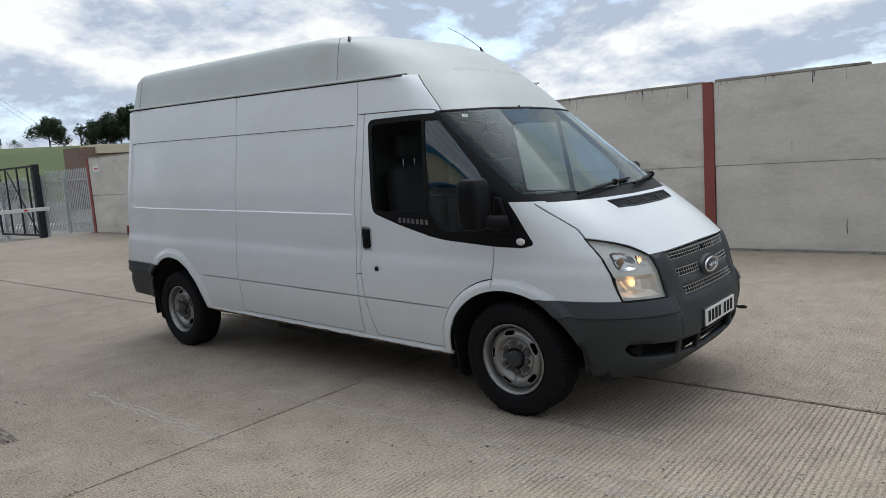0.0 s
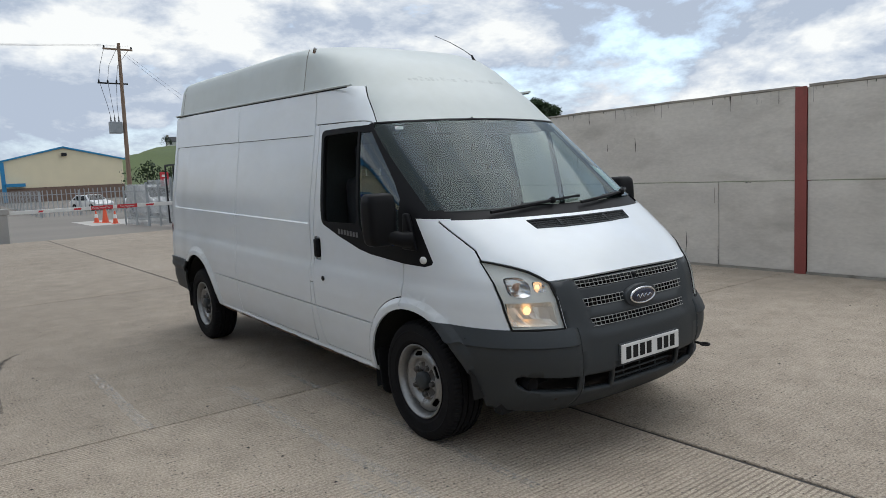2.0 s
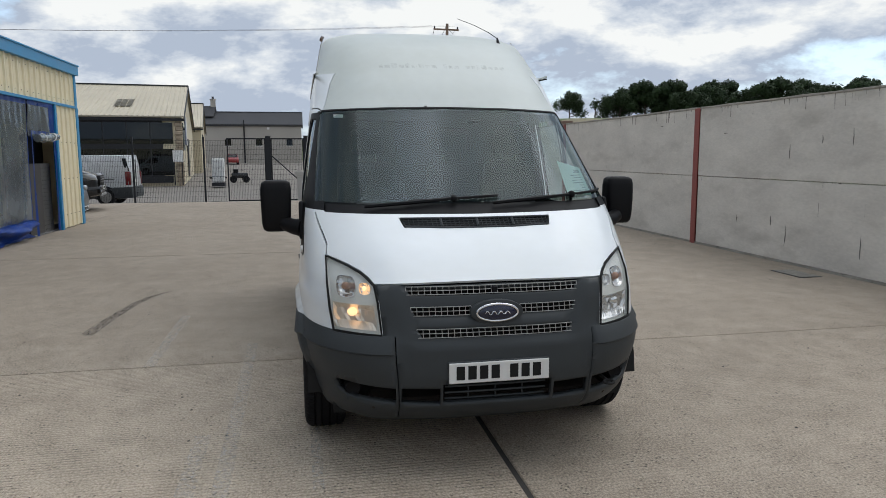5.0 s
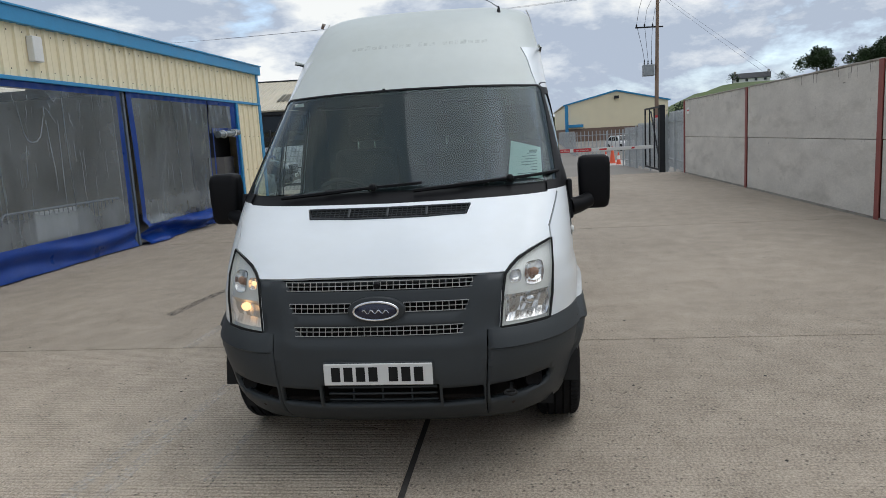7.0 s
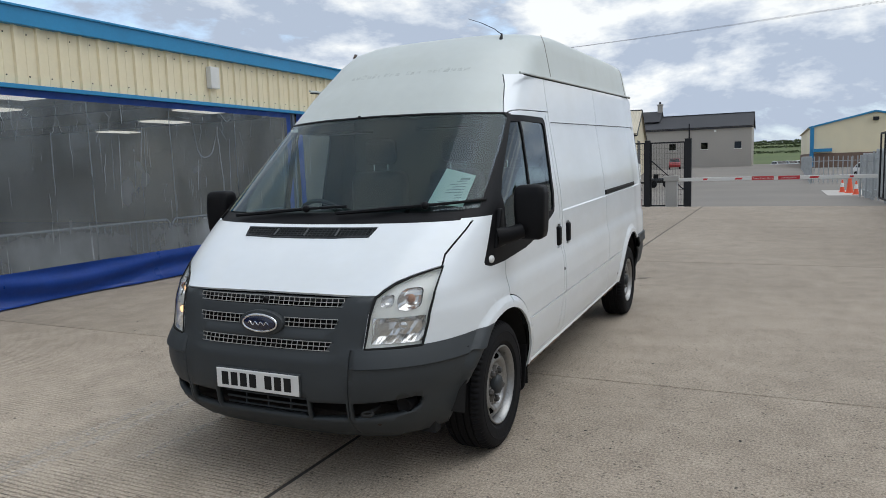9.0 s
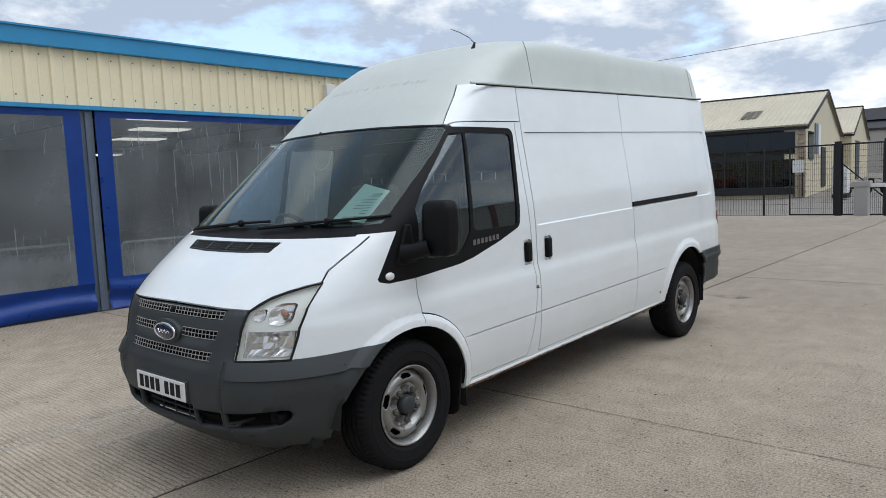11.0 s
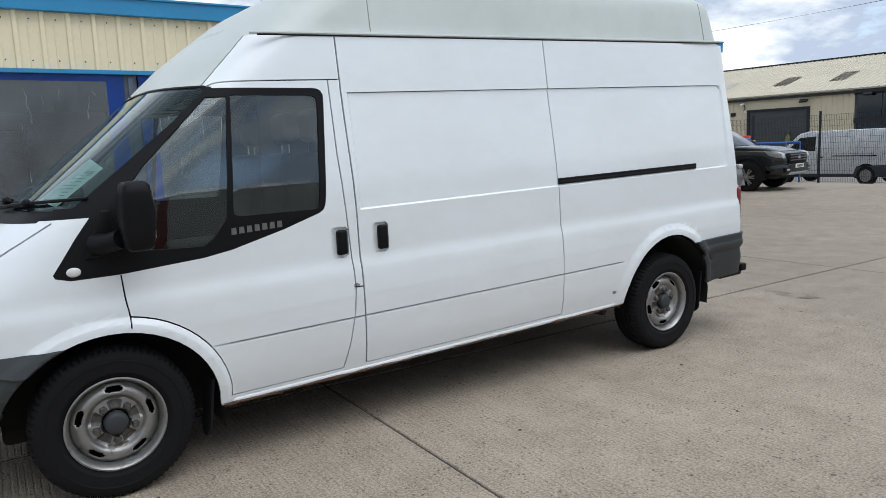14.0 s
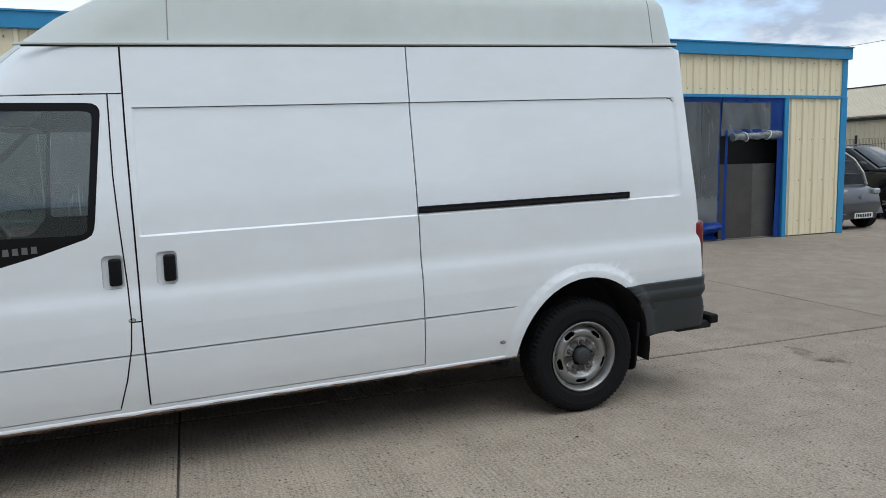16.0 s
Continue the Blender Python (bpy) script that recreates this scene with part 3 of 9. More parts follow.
# dark streaks and scars in the concrete
SCAR = worn_paint("wall_streak", (0.085, 0.075, 0.062), (0.40, 0.66), 14, (1, 1, 0.25), 0.6)
bm = bmesh.new()
for k in range(260):
    x = rng.uniform(-20.5, 4.5)
    ln, wd = 0.03 + 0.18 * rng.random() ** 2.5, rng.uniform(0.004, 0.014)
    box(x, x + wd, WALL_Y - 0.0045, WALL_Y - 0.004, WALL_H - 0.036 - ln, WALL_H - 0.036, bm=bm)
for k in range(26):
    x, top = rng.uniform(-13.5, 1.5), rng.choice([1.2, rng.uniform(0.5, 2.2)])
    ln, wd = rng.uniform(0.03, 0.22), rng.uniform(0.003, 0.010)
    if rng.random() < 0.3:
        ln, wd = 0.012, rng.uniform(0.05, 0.25)
    box(x, x + wd, WALL_Y - 0.0045, WALL_Y - 0.004, max(0.1, top - ln), top, bm=bm)
tagged(part("rain_streaks", bm, SCAR, wall_north), "dark rain streaks and scuffs", kind="stuff")
bm = bmesh.new()
for x, z, h in ((-3.80, 1.92, 0.22), (-5.0, 1.73, 0.2), (-3.55, 0.55, 0.3), (-2.9, 0.5, 0.34), (-2.38, 0.3, 0.5), (-4.35, 1.85, 0.12), (-6.2, 0.62, 0.12), (-5.35, 0.66, 0.14), (-5.0, 0.55, 0.3), (0.55, 0.45, 0.2)):
    tube([(x, WALL_Y - 0.003, z), (x + rng.uniform(-0.01, 0.01), WALL_Y - 0.003, z - h * 0.5), (x + rng.uniform(-0.012, 0.012), WALL_Y - 0.003, z - h)], [0.002, 0.005, 0.002], 5, bm)
part("crack", bm, JOINT, wall_north)

# ---- cream building with blue trim and plastic curtains ----
BY = -6.05
workshop = thing("workshop_building", "cream corrugated workshop with blue trim and clear plastic curtains", "building")
BX0, BX1 = -14.0, 11.2


def ribbed(x0, x1, z0, z1, y, out=1, pitch=0.3, depth=0.035):
    """Box-profile cladding; the ribs stand out towards out."""
    bm = bmesh.new()
    xs, x = [], x0
    while x < x1 - 0.01:
        for dx, dd in ((0.0, 0), (0.014, 1), (0.060, 1), (0.074, 0), (pitch * 0.62, 0), (pitch * 0.64, 0.18), (pitch * 0.68, 0.18), (pitch * 0.70, 0)):
            if x + dx < x1:
                xs.append((x + dx, y + out * depth * dd))
        x += pitch
    xs.append((x1, y))
    low = [bm.verts.new((a, b, z0)) for a, b in xs]
    high = [bm.verts.new((a, b, z1)) for a, b in xs]
    for i in range(len(xs) - 1):
        q = (low[i], low[i + 1], high[i + 1], high[i])
        bm.faces.new(q if out < 0 else q[::-1])
    return bm


part("upper_cladding", ribbed(BX0 + 0.02, BX1, 2.74, 3.47, BY), CREAM, workshop, "cream box-profile steel cladding")
part("end_cladding", ribbed(BX0 + 0.10, -12.56, 0.02, 2.70, BY), CREAM, workshop, "cream box-profile steel cladding")
fas = box(BX0 - 0.10, BX1, BY - 0.05, BY + 0.10, 3.455, 3.68, 0.006)
box(BX0 - 0.10, BX1, BY - 0.06, BY + 0.125, 3.665, 3.69, bm=fas)
part("fascia", fas, BLUE_TRIM, workshop, "bright blue fascia")
part("drip_strip", box(BX0 + 0.02, BX1, BY - 0.02, BY + 0.055, 2.69, 2.745, 0.004), BLUE_TRIM, workshop)
corner = box(BX0 - 0.06, BX0 + 0.10, BY - 0.03, BY + 0.05, 0.0, 2.72, 0.005)
box(BX0 - 0.05, BX0 + 0.085, BY - 0.03, BY + 0.043, 2.72, 3.46, 0.005, bm=corner)
part("corner_trim", corner, BLUE_TRIM, workshop)
part("door_jamb_trim", box(-12.56, -12.46, BY - 0.04, BY + 0.05, 0.0, 2.69, 0.005), BLUE_TRIM, workshop)
bm = bmesh.new()
x = BX0 + 0.2
while x < BX1:
    for z in (2.85, 3.36):
        bmesh.ops.create_uvsphere(bm, u_segments=6, v_segments=4, radius=0.010, matrix=pose(x, BY + 0.004, z))
    if x < -12.7:
        for z in (0.3, 1.1, 1.9):
            bmesh.ops.create_uvsphere(bm, u_segments=6, v_segments=4, radius=0.010, matrix=pose(x, BY + 0.004, z))
    x += 0.3
tagged(part("fixing_screws", bm, DARK_STEEL, workshop), kind="stuff")
part("end_wall", box(BX0 - 0.04, BX0 + 0.06, -26, BY - 0.035, 0, 3.45), CREAM, workshop)
part("east_wall", box(BX1 - 0.1, BX1 - 0.002, -26, BY - 0.03, 0, 3.45), CREAM, workshop)
part("back_wall", box(BX0 + 0.06, BX1 - 0.1, -26.1, -26, 0, 3.45), INSIDE_DARK, workshop)
part("roof", box(BX0 - 0.05, BX1, -26.1, BY - 0.06, 3.455, 3.6), ROOF_SHEET, workshop)
part("workshop_floor", box(BX0 + 0.06, BX1 - 0.1, -26, BY - 0.07, -0.2, 0.02), INSIDE_FLOOR, workshop)
for x in (-1.42, -7.72, 4.88, 11.0):
    bm = box(x - 0.085, x + 0.085, BY - 0.16, BY - 0.02, 0.0, 2.69, 0.004)
    box(x - 0.03, x + 0.03, BY - 0.02, BY + 0.012, 0.02, 2.66, 0.004, bm=bm)
    part("steel_column", bm, COLUMN_STEEL, workshop, "dark blue-grey steel column")
for k in range(6):
    part("roof_beam", box(-13.8 + k * 4.9, -13.65 + k * 4.9, -25.9, BY - 0.2, 3.2, 3.45), DARK_STEEL, workshop)


def curtain(x0, x1, glass_x0, glass_x1, z_glass, top=2.70, sway=0.03, seed=1, bottom=0.02, folds=()):
    """Heavy curtain: blue borders stitched round a clear sheet, hanging in slight folds."""
    r = random.Random(seed)
    ph = [r.uniform(0, 6) for _ in range(4)]

    def fold(x, z):
        drop = (top - z) / top
        return BY + 0.005 + sway * drop * (math.sin(x * 3.1 + ph[0]) * 0.5 + math.sin(x * 7.3 + ph[1] + z) * 0.3 + math.sin(z * 19 + ph[2] + 1.4 * math.sin(x * 1.7)) * 1.2 * step(0.5, 0.3, z)) + 0.008 * math.sin(x * 23 + ph[3]) * (z > 2.2)

    def strip(a, b, lo, hi, mat, name, label):
        fine = 0.035 if hi < 1.0 else 0.09
        bm = sheet(a, b, lo, hi, 0, max(2, int((b - a) / 0.07)), max(2, int((hi - lo) / fine)))
        for v in bm.verts:
            x, z = v.co.x, v.co.y
            v.co = (x, fold(x, z), z)
        bmesh.ops.solidify(bm, geom=bm.faces[:], thickness=0.002)
        return part(name, bm, mat, workshop, label, 60)

    strip(x0, x1, bottom, z_glass, BLUE_PVC, "curtain_skirt", "wrinkled blue plastic curtain skirt")
    strip(x0, x1, 2.60, top, BLUE_PVC, "curtain_header", "blue plastic curtain header")
    if glass_x0 - x0 > 0.01:
        strip(x0, glass_x0, z_glass, 2.60, BLUE_PVC, "curtain_border", "blue plastic curtain border")
    if x1 - glass_x1 > 0.01:
        strip(glass_x1, x1, z_glass, 2.60, BLUE_PVC, "curtain_border", "blue plastic curtain border")
    win = strip(glass_x0, glass_x1, z_glass, 2.60, CLEAR_PVC, "curtain_window", "clear hazy plastic curtain window")
    win.visible_shadow = False
    # welded seams where the widths of clear sheet meet
    n = round((glass_x1 - glass_x0) / 1.38)
    for k in range(1, n):
        x = glass_x0 + (glass_x1 - glass_x0) * k / n
        rows = [z_glass + (2.60 - z_glass) * j / 18 for j in range(19)]
        bm = bmesh.new()
        left = [bm.verts.new((x - 0.011 + 0.006 * math.sin(z * 2 + seed), fold(x, z) + 0.004, z)) for z in rows]
        right = [bm.verts.new((x + 0.011 + 0.006 * math.sin(z * 2 + seed), fold(x, z) + 0.004, z)) for z in rows]
        for j in range(18):
            bm.faces.new((left[j], right[j], right[j + 1], left[j + 1]))
        bmesh.ops.solidify(bm, geom=bm.faces[:], thickness=0.0015)
        part("weld_seam", bm, CLOUDY_PVC, workshop, "cloudy welded seam", 60)
    # whitened creases: short ones under the fixings, a few long ones, and the given folds
    lines = [(list(pts), 0.010) for pts in folds]
    for k in range(int((glass_x1 - glass_x0) * 7)):
        x, z = r.uniform(glass_x0 + 0.05, glass_x1 - 0.05), r.uniform(2.25, 2.58)
        drop, lean = r.uniform(0.08, 0.34), r.uniform(-0.10, 0.10)
        if k % 5 == 0:
            z, drop, lean = r.uniform(1.7, 2.4), r.uniform(0.5, 1.1), r.uniform(-0.05, 0.05)
        lines.append(([(x + lean * j / 5 + 0.01 * math.sin(j * 1.9 + k), z - drop * j / 5) for j in range(6)], r.uniform(0.002, 0.006)))
    for pts, wide in lines:
        bm = bmesh.new()
        n = len(pts)
        a, b = [], []
        for j, (x, z) in enumerate(pts):
            (xa, za), (xb, zb) = pts[max(0, j - 1)], pts[min(n - 1, j + 1)]
            d = math.hypot(xb - xa, zb - za)
            w = wide * (0.25 + 0.75 * math.sin(math.pi * (j + 0.5) / n))
            nx, nz = (zb - za) / d * w, -(xb - xa) / d * w
            a.append(bm.verts.new((x + nx, fold(x, z) + 0.004, max(z_glass + 0.01, z + nz))))
            b.append(bm.verts.new((x - nx, fold(x, z) + 0.005, max(z_glass + 0.01, z - nz))))
        for j in range(n - 1):
            bm.faces.new((a[j], b[j], b[j + 1], a[j + 1]))
        bmesh.ops.solidify(bm, geom=bm.faces[:], thickness=0.001)
        part("crease", bm, CREASED_PVC, workshop, "whitened crease in the clear sheet", 60)


curtain(-1.33, 4.79, -1.12, 4.6, 0.40, seed=2)
curtain(-7.63, -1.52, -7.5, -1.72, 0.44, seed=3, folds=(
    [(-5.08, 2.40), (-5.12, 2.18), (-5.16, 1.98), (-5.22, 1.88), (-5.30, 1.85), (-5.40, 1.87), (-5.48, 1.93), (-5.56, 2.12), (-5.65, 2.36), (-5.72, 2.30), (-5.84, 2.13)],
    [(-5.64, 2.16), (-5.66, 1.80), (-5.70, 1.45), (-5.70, 1.15)], [(-5.90, 2.17), (-5.88, 1.7), (-5.86, 1.2), (-5.86, 0.94)], [(-5.17, 1.81), (-5.14, 1.55), (-5.12, 1.33)],
    [(-3.65, 2.16), (-3.64, 1.8), (-3.62, 1.45), (-3.61, 1.13)], [(-4.07, 2.30), (-4.03, 2.05), (-3.99, 1.72)], [(-3.71, 2.60), (-3.72, 2.48), (-3.72, 2.32)], [(-5.72, 2.58), (-5.80, 2.49), (-5.86, 2.44), (-5.95, 2.50)],
    [(-7.36, 2.52), (-7.35, 1.9), (-7.34, 1.2), (-7.35, 0.55)]))
curtain(-10.98, -7.82, -10.95, -7.98, 0.36, seed=4, sway=0.10)
curtain(4.98, 10.9, 5.2, 10.7, 0.42, seed=5)
# the doorway in the last bay: draped clear head, blue edges, rolled-up flap, chequer-plate half door


def drape(x0, x1, z0, z1, mat, name, label, deep, nx=26, nz=14, lean=0.0):
    """A hanging sheet with uneven folds that fan out from its fixings."""
    bm = sheet(x0, x1, z0, z1, 0, nx, nz)
    for v in bm.verts:
        x, z = v.co.x, v.co.y
        hang = (z1 - z) / (z1 - z0)
        wave = math.sin(x * 21 + 3.0 * hang + 1.3 * math.sin(x * 5)) * 0.6 + math.sin(x * 9 - 4 * hang) * 0.4 + 0.5 * noise.noise((x * 4, z * 3, 2.0))
        v.co = (x + lean * hang, BY + 0.02 + deep * (0.35 + hang) * wave, z)
    bmesh.ops.solidify(bm, geom=bm.faces[:], thickness=0.002)
    ob = part(name, bm, mat, workshop, label, 60)
    return ob


door_head = drape(-12.14, -10.99, 1.98, 2.60, CLEAR_PVC, "door_head", "clear wrinkled plastic over the doorway", 0.028)
door_head.visible_shadow = False
drape(-12.46, -10.99, 2.60, 2.70, BLUE_PVC, "door_head_strip", "blue plastic strip", 0.008, nz=3)
drape(-12.46, -12.14, 1.90, 2.60, BLUE_PVC, "door_border", "blue plastic border", 0.012, 8, 10)
drape(-12.46, -12.31, 0.02, 1.90, BLUE_PVC, "door_curtain_edge", "blue plastic edge of the doorway", 0.016, 6, 22, 0.03)
drape(-11.14, -11.07, 0.02, 2.10, BLUE_PVC, "door_curtain_edge", "blue plastic edge of the doorway", 0.014, 4, 22, 0.05)
drape(-12.31, -11.10, 2.03, 2.10, BLUE_PVC, "flap_binding", "blue binding over the rolled flap", 0.012, 20, 3)
ends = random.Random(5)
roll = tube([(-11.16 - k * 0.114, BY + 0.10 + ends.uniform(-0.008, 0.008), 1.945 + 0.006 * k + ends.uniform(-0.006, 0.006)) for k in range(11)], [0.070 + ends.uniform(-0.012, 0.012) for k in range(11)], 14)
ROLLED = glass("rolled_clear_plastic", (0.35, 0.38, 0.40), 0.18, 1.6, haze=0.34, haze_colour=(0.52, 0.56, 0.58), streak=(8, 8, 8), ripple=0.9, scratch=0.6)
part("rolled_flap", roll, ROLLED, workshop, "rolled-up clear plastic door flap", 50)
part("flap_core", tube([(-11.15, BY + 0.10, 1.945), (-12.31, BY + 0.10, 2.005)], 0.040, 10), surface("rolled_core", (0.10, 0.11, 0.115), 0.4, var=0.4, big=14), workshop)
for x, tilt in ((-11.45, 0.03), (-12.0, -0.03)):
    z = 1.945 - 0.052 * (x + 11.16)
    part("strap", tube([(x + tilt * math.sin(a), BY + 0.1 + 0.084 * math.cos(a), z + 0.084 * math.sin(a)) for a in [k * math.tau / 12 for k in range(12)]], 0.011, 6, closed=True), WHITE_WALL, workshop, "white strap")
PLATE = surface("chequer_plate", (0.085, 0.08, 0.075), 0.45, metal=0.5, var=0.25, big=3, fine=30)
part("door_plate", box(-11.86, -11.06, BY - 0.15, BY - 0.12, 0.02, 1.45, 0.003), PLATE, workshop, "dark steel half door")
chequer = box(-12.42, -11.865, BY - 0.155, BY - 0.125, 0.02, 1.45, 0.003)
for i in range(6):
    for j in range(16):
        box(-12.40 + i * 0.088 + 0.03 * (j % 2), -12.365 + i * 0.088 + 0.03 * (j % 2), BY - 0.125, BY - 0.118, 0.07 + j * 0.085, 0.086 + j * 0.085, bm=chequer)
part("chequer_plate_panel", chequer, surface("worn_chequer_plate", (0.12, 0.115, 0.105), 0.4, metal=0.4, var=0.25, big=3, fine=30), workshop, "dark chequer-plate panel")
# black sheet added so the doorway's inside goes dark
part("doorway_back_sheet", box(-12.9, -10.9, BY - 0.46, BY - 0.40, 0.02, 2.9), DOORWAY_BLACK, workshop, "added black sheet for the unlit inside")

utility_box = thing("utility_box", "small pale grey box fixed to cream cladding", "box")
part("cover", box(-5.66, -5.46, BY + 0.004, BY + 0.11, 2.97, 3.32, 0.012, 2), BARRIER_WHITE, utility_box)

# inside the workshop
for x, y in ((-8.9, -9.45), (-4.4, -9.65), (-10.65, -12.45), (-5.5, -11.9), (-6.4, -14.75), (-12.7, -16.6), (-8.6, -22.1)):
    lamp = thing("ceiling_light", "white fluorescent batten light under the roof", "light", group="workshop ceiling lights", at=pose(x, y, 3.0))
    part("housing", box(-0.62, 0.62, -0.32, 0.32, 0.03, 0.09, 0.004), WHITE_WALL, lamp)
    part("diffuser", box(-0.6, 0.6, -0.30, 0.30, 0.0, 0.028, 0.006), TUBE_LIGHT, lamp)
RED_PAINT = surface("red_machine_paint", (0.50, 0.035, 0.02), 0.4, var=0.15, coat=0.3)
AMBER = surface("amber_lens", (0.75, 0.33, 0.02), 0.3, var=0.1)
machine = thing("ride_on_machine", "red compact machine with black seat behind the curtain", "machine", at=pose(0.42, -7.40, 0.02))
part("body", box(-0.75, 0.75, -0.9, 0.4, 0.25, 0.75, 0.06, 3), RED_PAINT, machine, smooth=40)
part("rear_panel", box(-0.6, 0.6, 0.4, 0.47, 0.35, 0.62, 0.02, 2), DARK_STEEL, machine)
for s in (-1, 1):
    part("tail_light", box(s * 0.55 - 0.08, s * 0.55 + 0.08, 0.401, 0.45, 0.62, 0.73, 0.01), AMBER, machine)
    part("wheel", lathe([(0.05, -0.11), (0.28, -0.11), (0.31, -0.06), (0.31, 0.06), (0.28, 0.11), (0.05, 0.11)], "x", 24, at=(s * 0.8, -0.2, 0.31)), BLACK_RUBBER, machine)
part("seat", box(-0.28, 0.28, -0.35, 0.2, 0.76, 0.9, 0.05, 3), DARK_STEEL, machine, smooth=40)
part("seat_back", box(-0.27, 0.27, 0.12, 0.24, 0.9, 1.42, 0.05, 3), DARK_STEEL, machine, smooth=40)
for s in (-1, 1):
    part("armrest", box(s * 0.36 - 0.05, s * 0.36 + 0.05, -0.25, 0.15, 1.05, 1.13, 0.02), DARK_STEEL, machine)
part("roll_bar", tube([(-0.6, 0.1, 0.75), (-0.6, 0.1, 2.0), (0.6, 0.1, 2.0), (0.6, 0.1, 0.75)], 0.03, 8), DARK_STEEL, machine)
rail = thing("guard_rail", "galvanised tubular guard rail inside the workshop", "rail")
pts = [(-1.25, BY - 0.5, 0.02), (-1.25, BY - 0.5, 0.92), (1.3, BY - 0.5, 0.92), (1.42, BY - 0.5, 0.8), (1.42, BY - 0.5, 0.02)]
part("frame", tube(pts, 0.024, 8), GREY_STEEL, rail)
bm = bmesh.new()
for k in range(26):
    x = -1.2 + k * 0.1
    tube([(x, BY - 0.5, 0.30), (x, BY - 0.5, 0.9)], 0.004, 5, bm)
for k in range(6):
    z = 0.32 + k * 0.1
    tube([(-1.24, BY - 0.5, z), (1.4, BY - 0.5, z)], 0.004, 5, bm)
part("mesh_infill", bm, GREY_STEEL, rail)
for x0, x1 in ((-7.42, -4.62), (-4.56, -1.76)):
    barrier_fence = thing("pedestrian_barrier", "galvanised barrier of upright bars standing behind the plastic curtain", "barrier", group="barriers in the workshop")
    yb = BY - 0.10
    part("frame", tube([(x0, yb, 0.22), (x0, yb, 0.84), (x0 + 0.06, yb, 0.90), (x1 - 0.06, yb, 0.90), (x1, yb, 0.84), (x1, yb, 0.22)], 0.019, 8, closed=True), GREY_STEEL, barrier_fence)
    for k in range(1, 26):
        x = x0 + (x1 - x0) * k / 26
        part("bar", tube([(x, yb, 0.22), (x, yb, 0.89)], 0.008, 6), GREY_STEEL, barrier_fence)
    for x in (x0 + 0.3, x1 - 0.3):
        part("foot", box(x - 0.02, x + 0.02, yb - 0.25, yb + 0.05, 0.0, 0.22, 0.01), GREY_STEEL, barrier_fence)
white_board = thing("white_board", "pale rectangular board leaning behind the plastic curtain", "board")
part("board", box(-6.38, -5.40, BY - 0.22, BY - 0.19, 0.45, 0.86, 0.004), WHITE_WALL, white_board)

# ---- fence, gates, barrier ----
FX, FZ = -25.65, -0.30


def mesh_panel(y0, y1, z0, z1, x, pitch=0.06, wire=0.0035):
    bm = bmesh.new()
    n = int((y1 - y0) / pitch)
    for k in range(1, n):
        y = y0 + (y1 - y0) * k / n
        box(x - wire, x + wire, y - wire, y + wire, z0, z1, bm=bm)
    m = int((z1 - z0) / 0.2)
    for k in range(m + 1):
        z = z0 + (z1 - z0) * k / m
        box(x - wire * 2.2, x + wire * 2.2, y0, y1, z - wire, z + wire, bm=bm)
    return bm


fence = thing("mesh_fence", "dark green-black welded mesh fence with steel posts", "fence", at=pose(0, 0, FZ))
FENCE_Y = [-4.75, -7.43, -10.1, -12.8, -15.5, -18.2]
for y in FENCE_Y:
    part("post", box(FX - 0.035, FX + 0.035, y - 0.035, y + 0.035, -0.12, 2.64, 0.004), DARK_STEEL, fence)
for a, b in zip(FENCE_Y, FENCE_Y[1:]):
    part("mesh_infill", mesh_panel(b + 0.035, a - 0.035, 0.06, 2.50, FX), DARK_STEEL, fence)
part("mesh_infill", mesh_panel(-4.71, -3.90, 0.06, 2.50, FX), DARK_STEEL, fence)


def gate_leaf(y0, y1, height, name_at, label, braced):
    g = thing("mesh_gate", label, "gate", group="entrance gates", at=name_at)
    w = y1 - y0
    bm = box(-0.025, 0.025, 0, 0.05, 0.06, height, 0.004)
    box(-0.025, 0.025, w - 0.05, w, 0.06, height, 0.004, bm=bm)
    box(-0.025, 0.025, 0.05, w - 0.05, height - 0.05, height, bm=bm)
    box(-0.025, 0.025, 0.05, w - 0.05, 0.06, 0.11, bm=bm)
    part("gate_frame", bm, DARK_STEEL, g)
    part("mesh_infill", mesh_panel(0.05, w - 0.05, 0.11, height - 0.05, 0), DARK_STEEL, g)
    if braced:
        part("brace", tube([(0.03, 0.05, height * 0.72), (0.03, w - 0.05, height * 0.28)], 0.025, 6), DARK_STEEL, g)
    return g


gate_leaf(0, 1.52, 2.60, pose(FX, -3.86, FZ), "closed dark mesh gate leaf beside the fence", False)
gate_leaf(0, 1.32, 2.60, pose(FX - 0.05, -2.14, FZ), "dark mesh gate leaf with a diagonal brace", True)
for y, w, h in ((-2.24, 0.10, 2.66), (-0.70, 0.12, 2.68)):
    gp = thing("gate_post", "thick black square steel gate post", "post", group="gate posts", at=pose(FX, y, FZ))
    part("shaft", box(-w, w, -w, w, -0.02, h, 0.008), DARK_STEEL, gp)
    part("cap", box(-w - 0.01, w + 0.01, -w - 0.01, w + 0.01, h + 0.001, h + 0.02, 0.004), DARK_STEEL, gp)

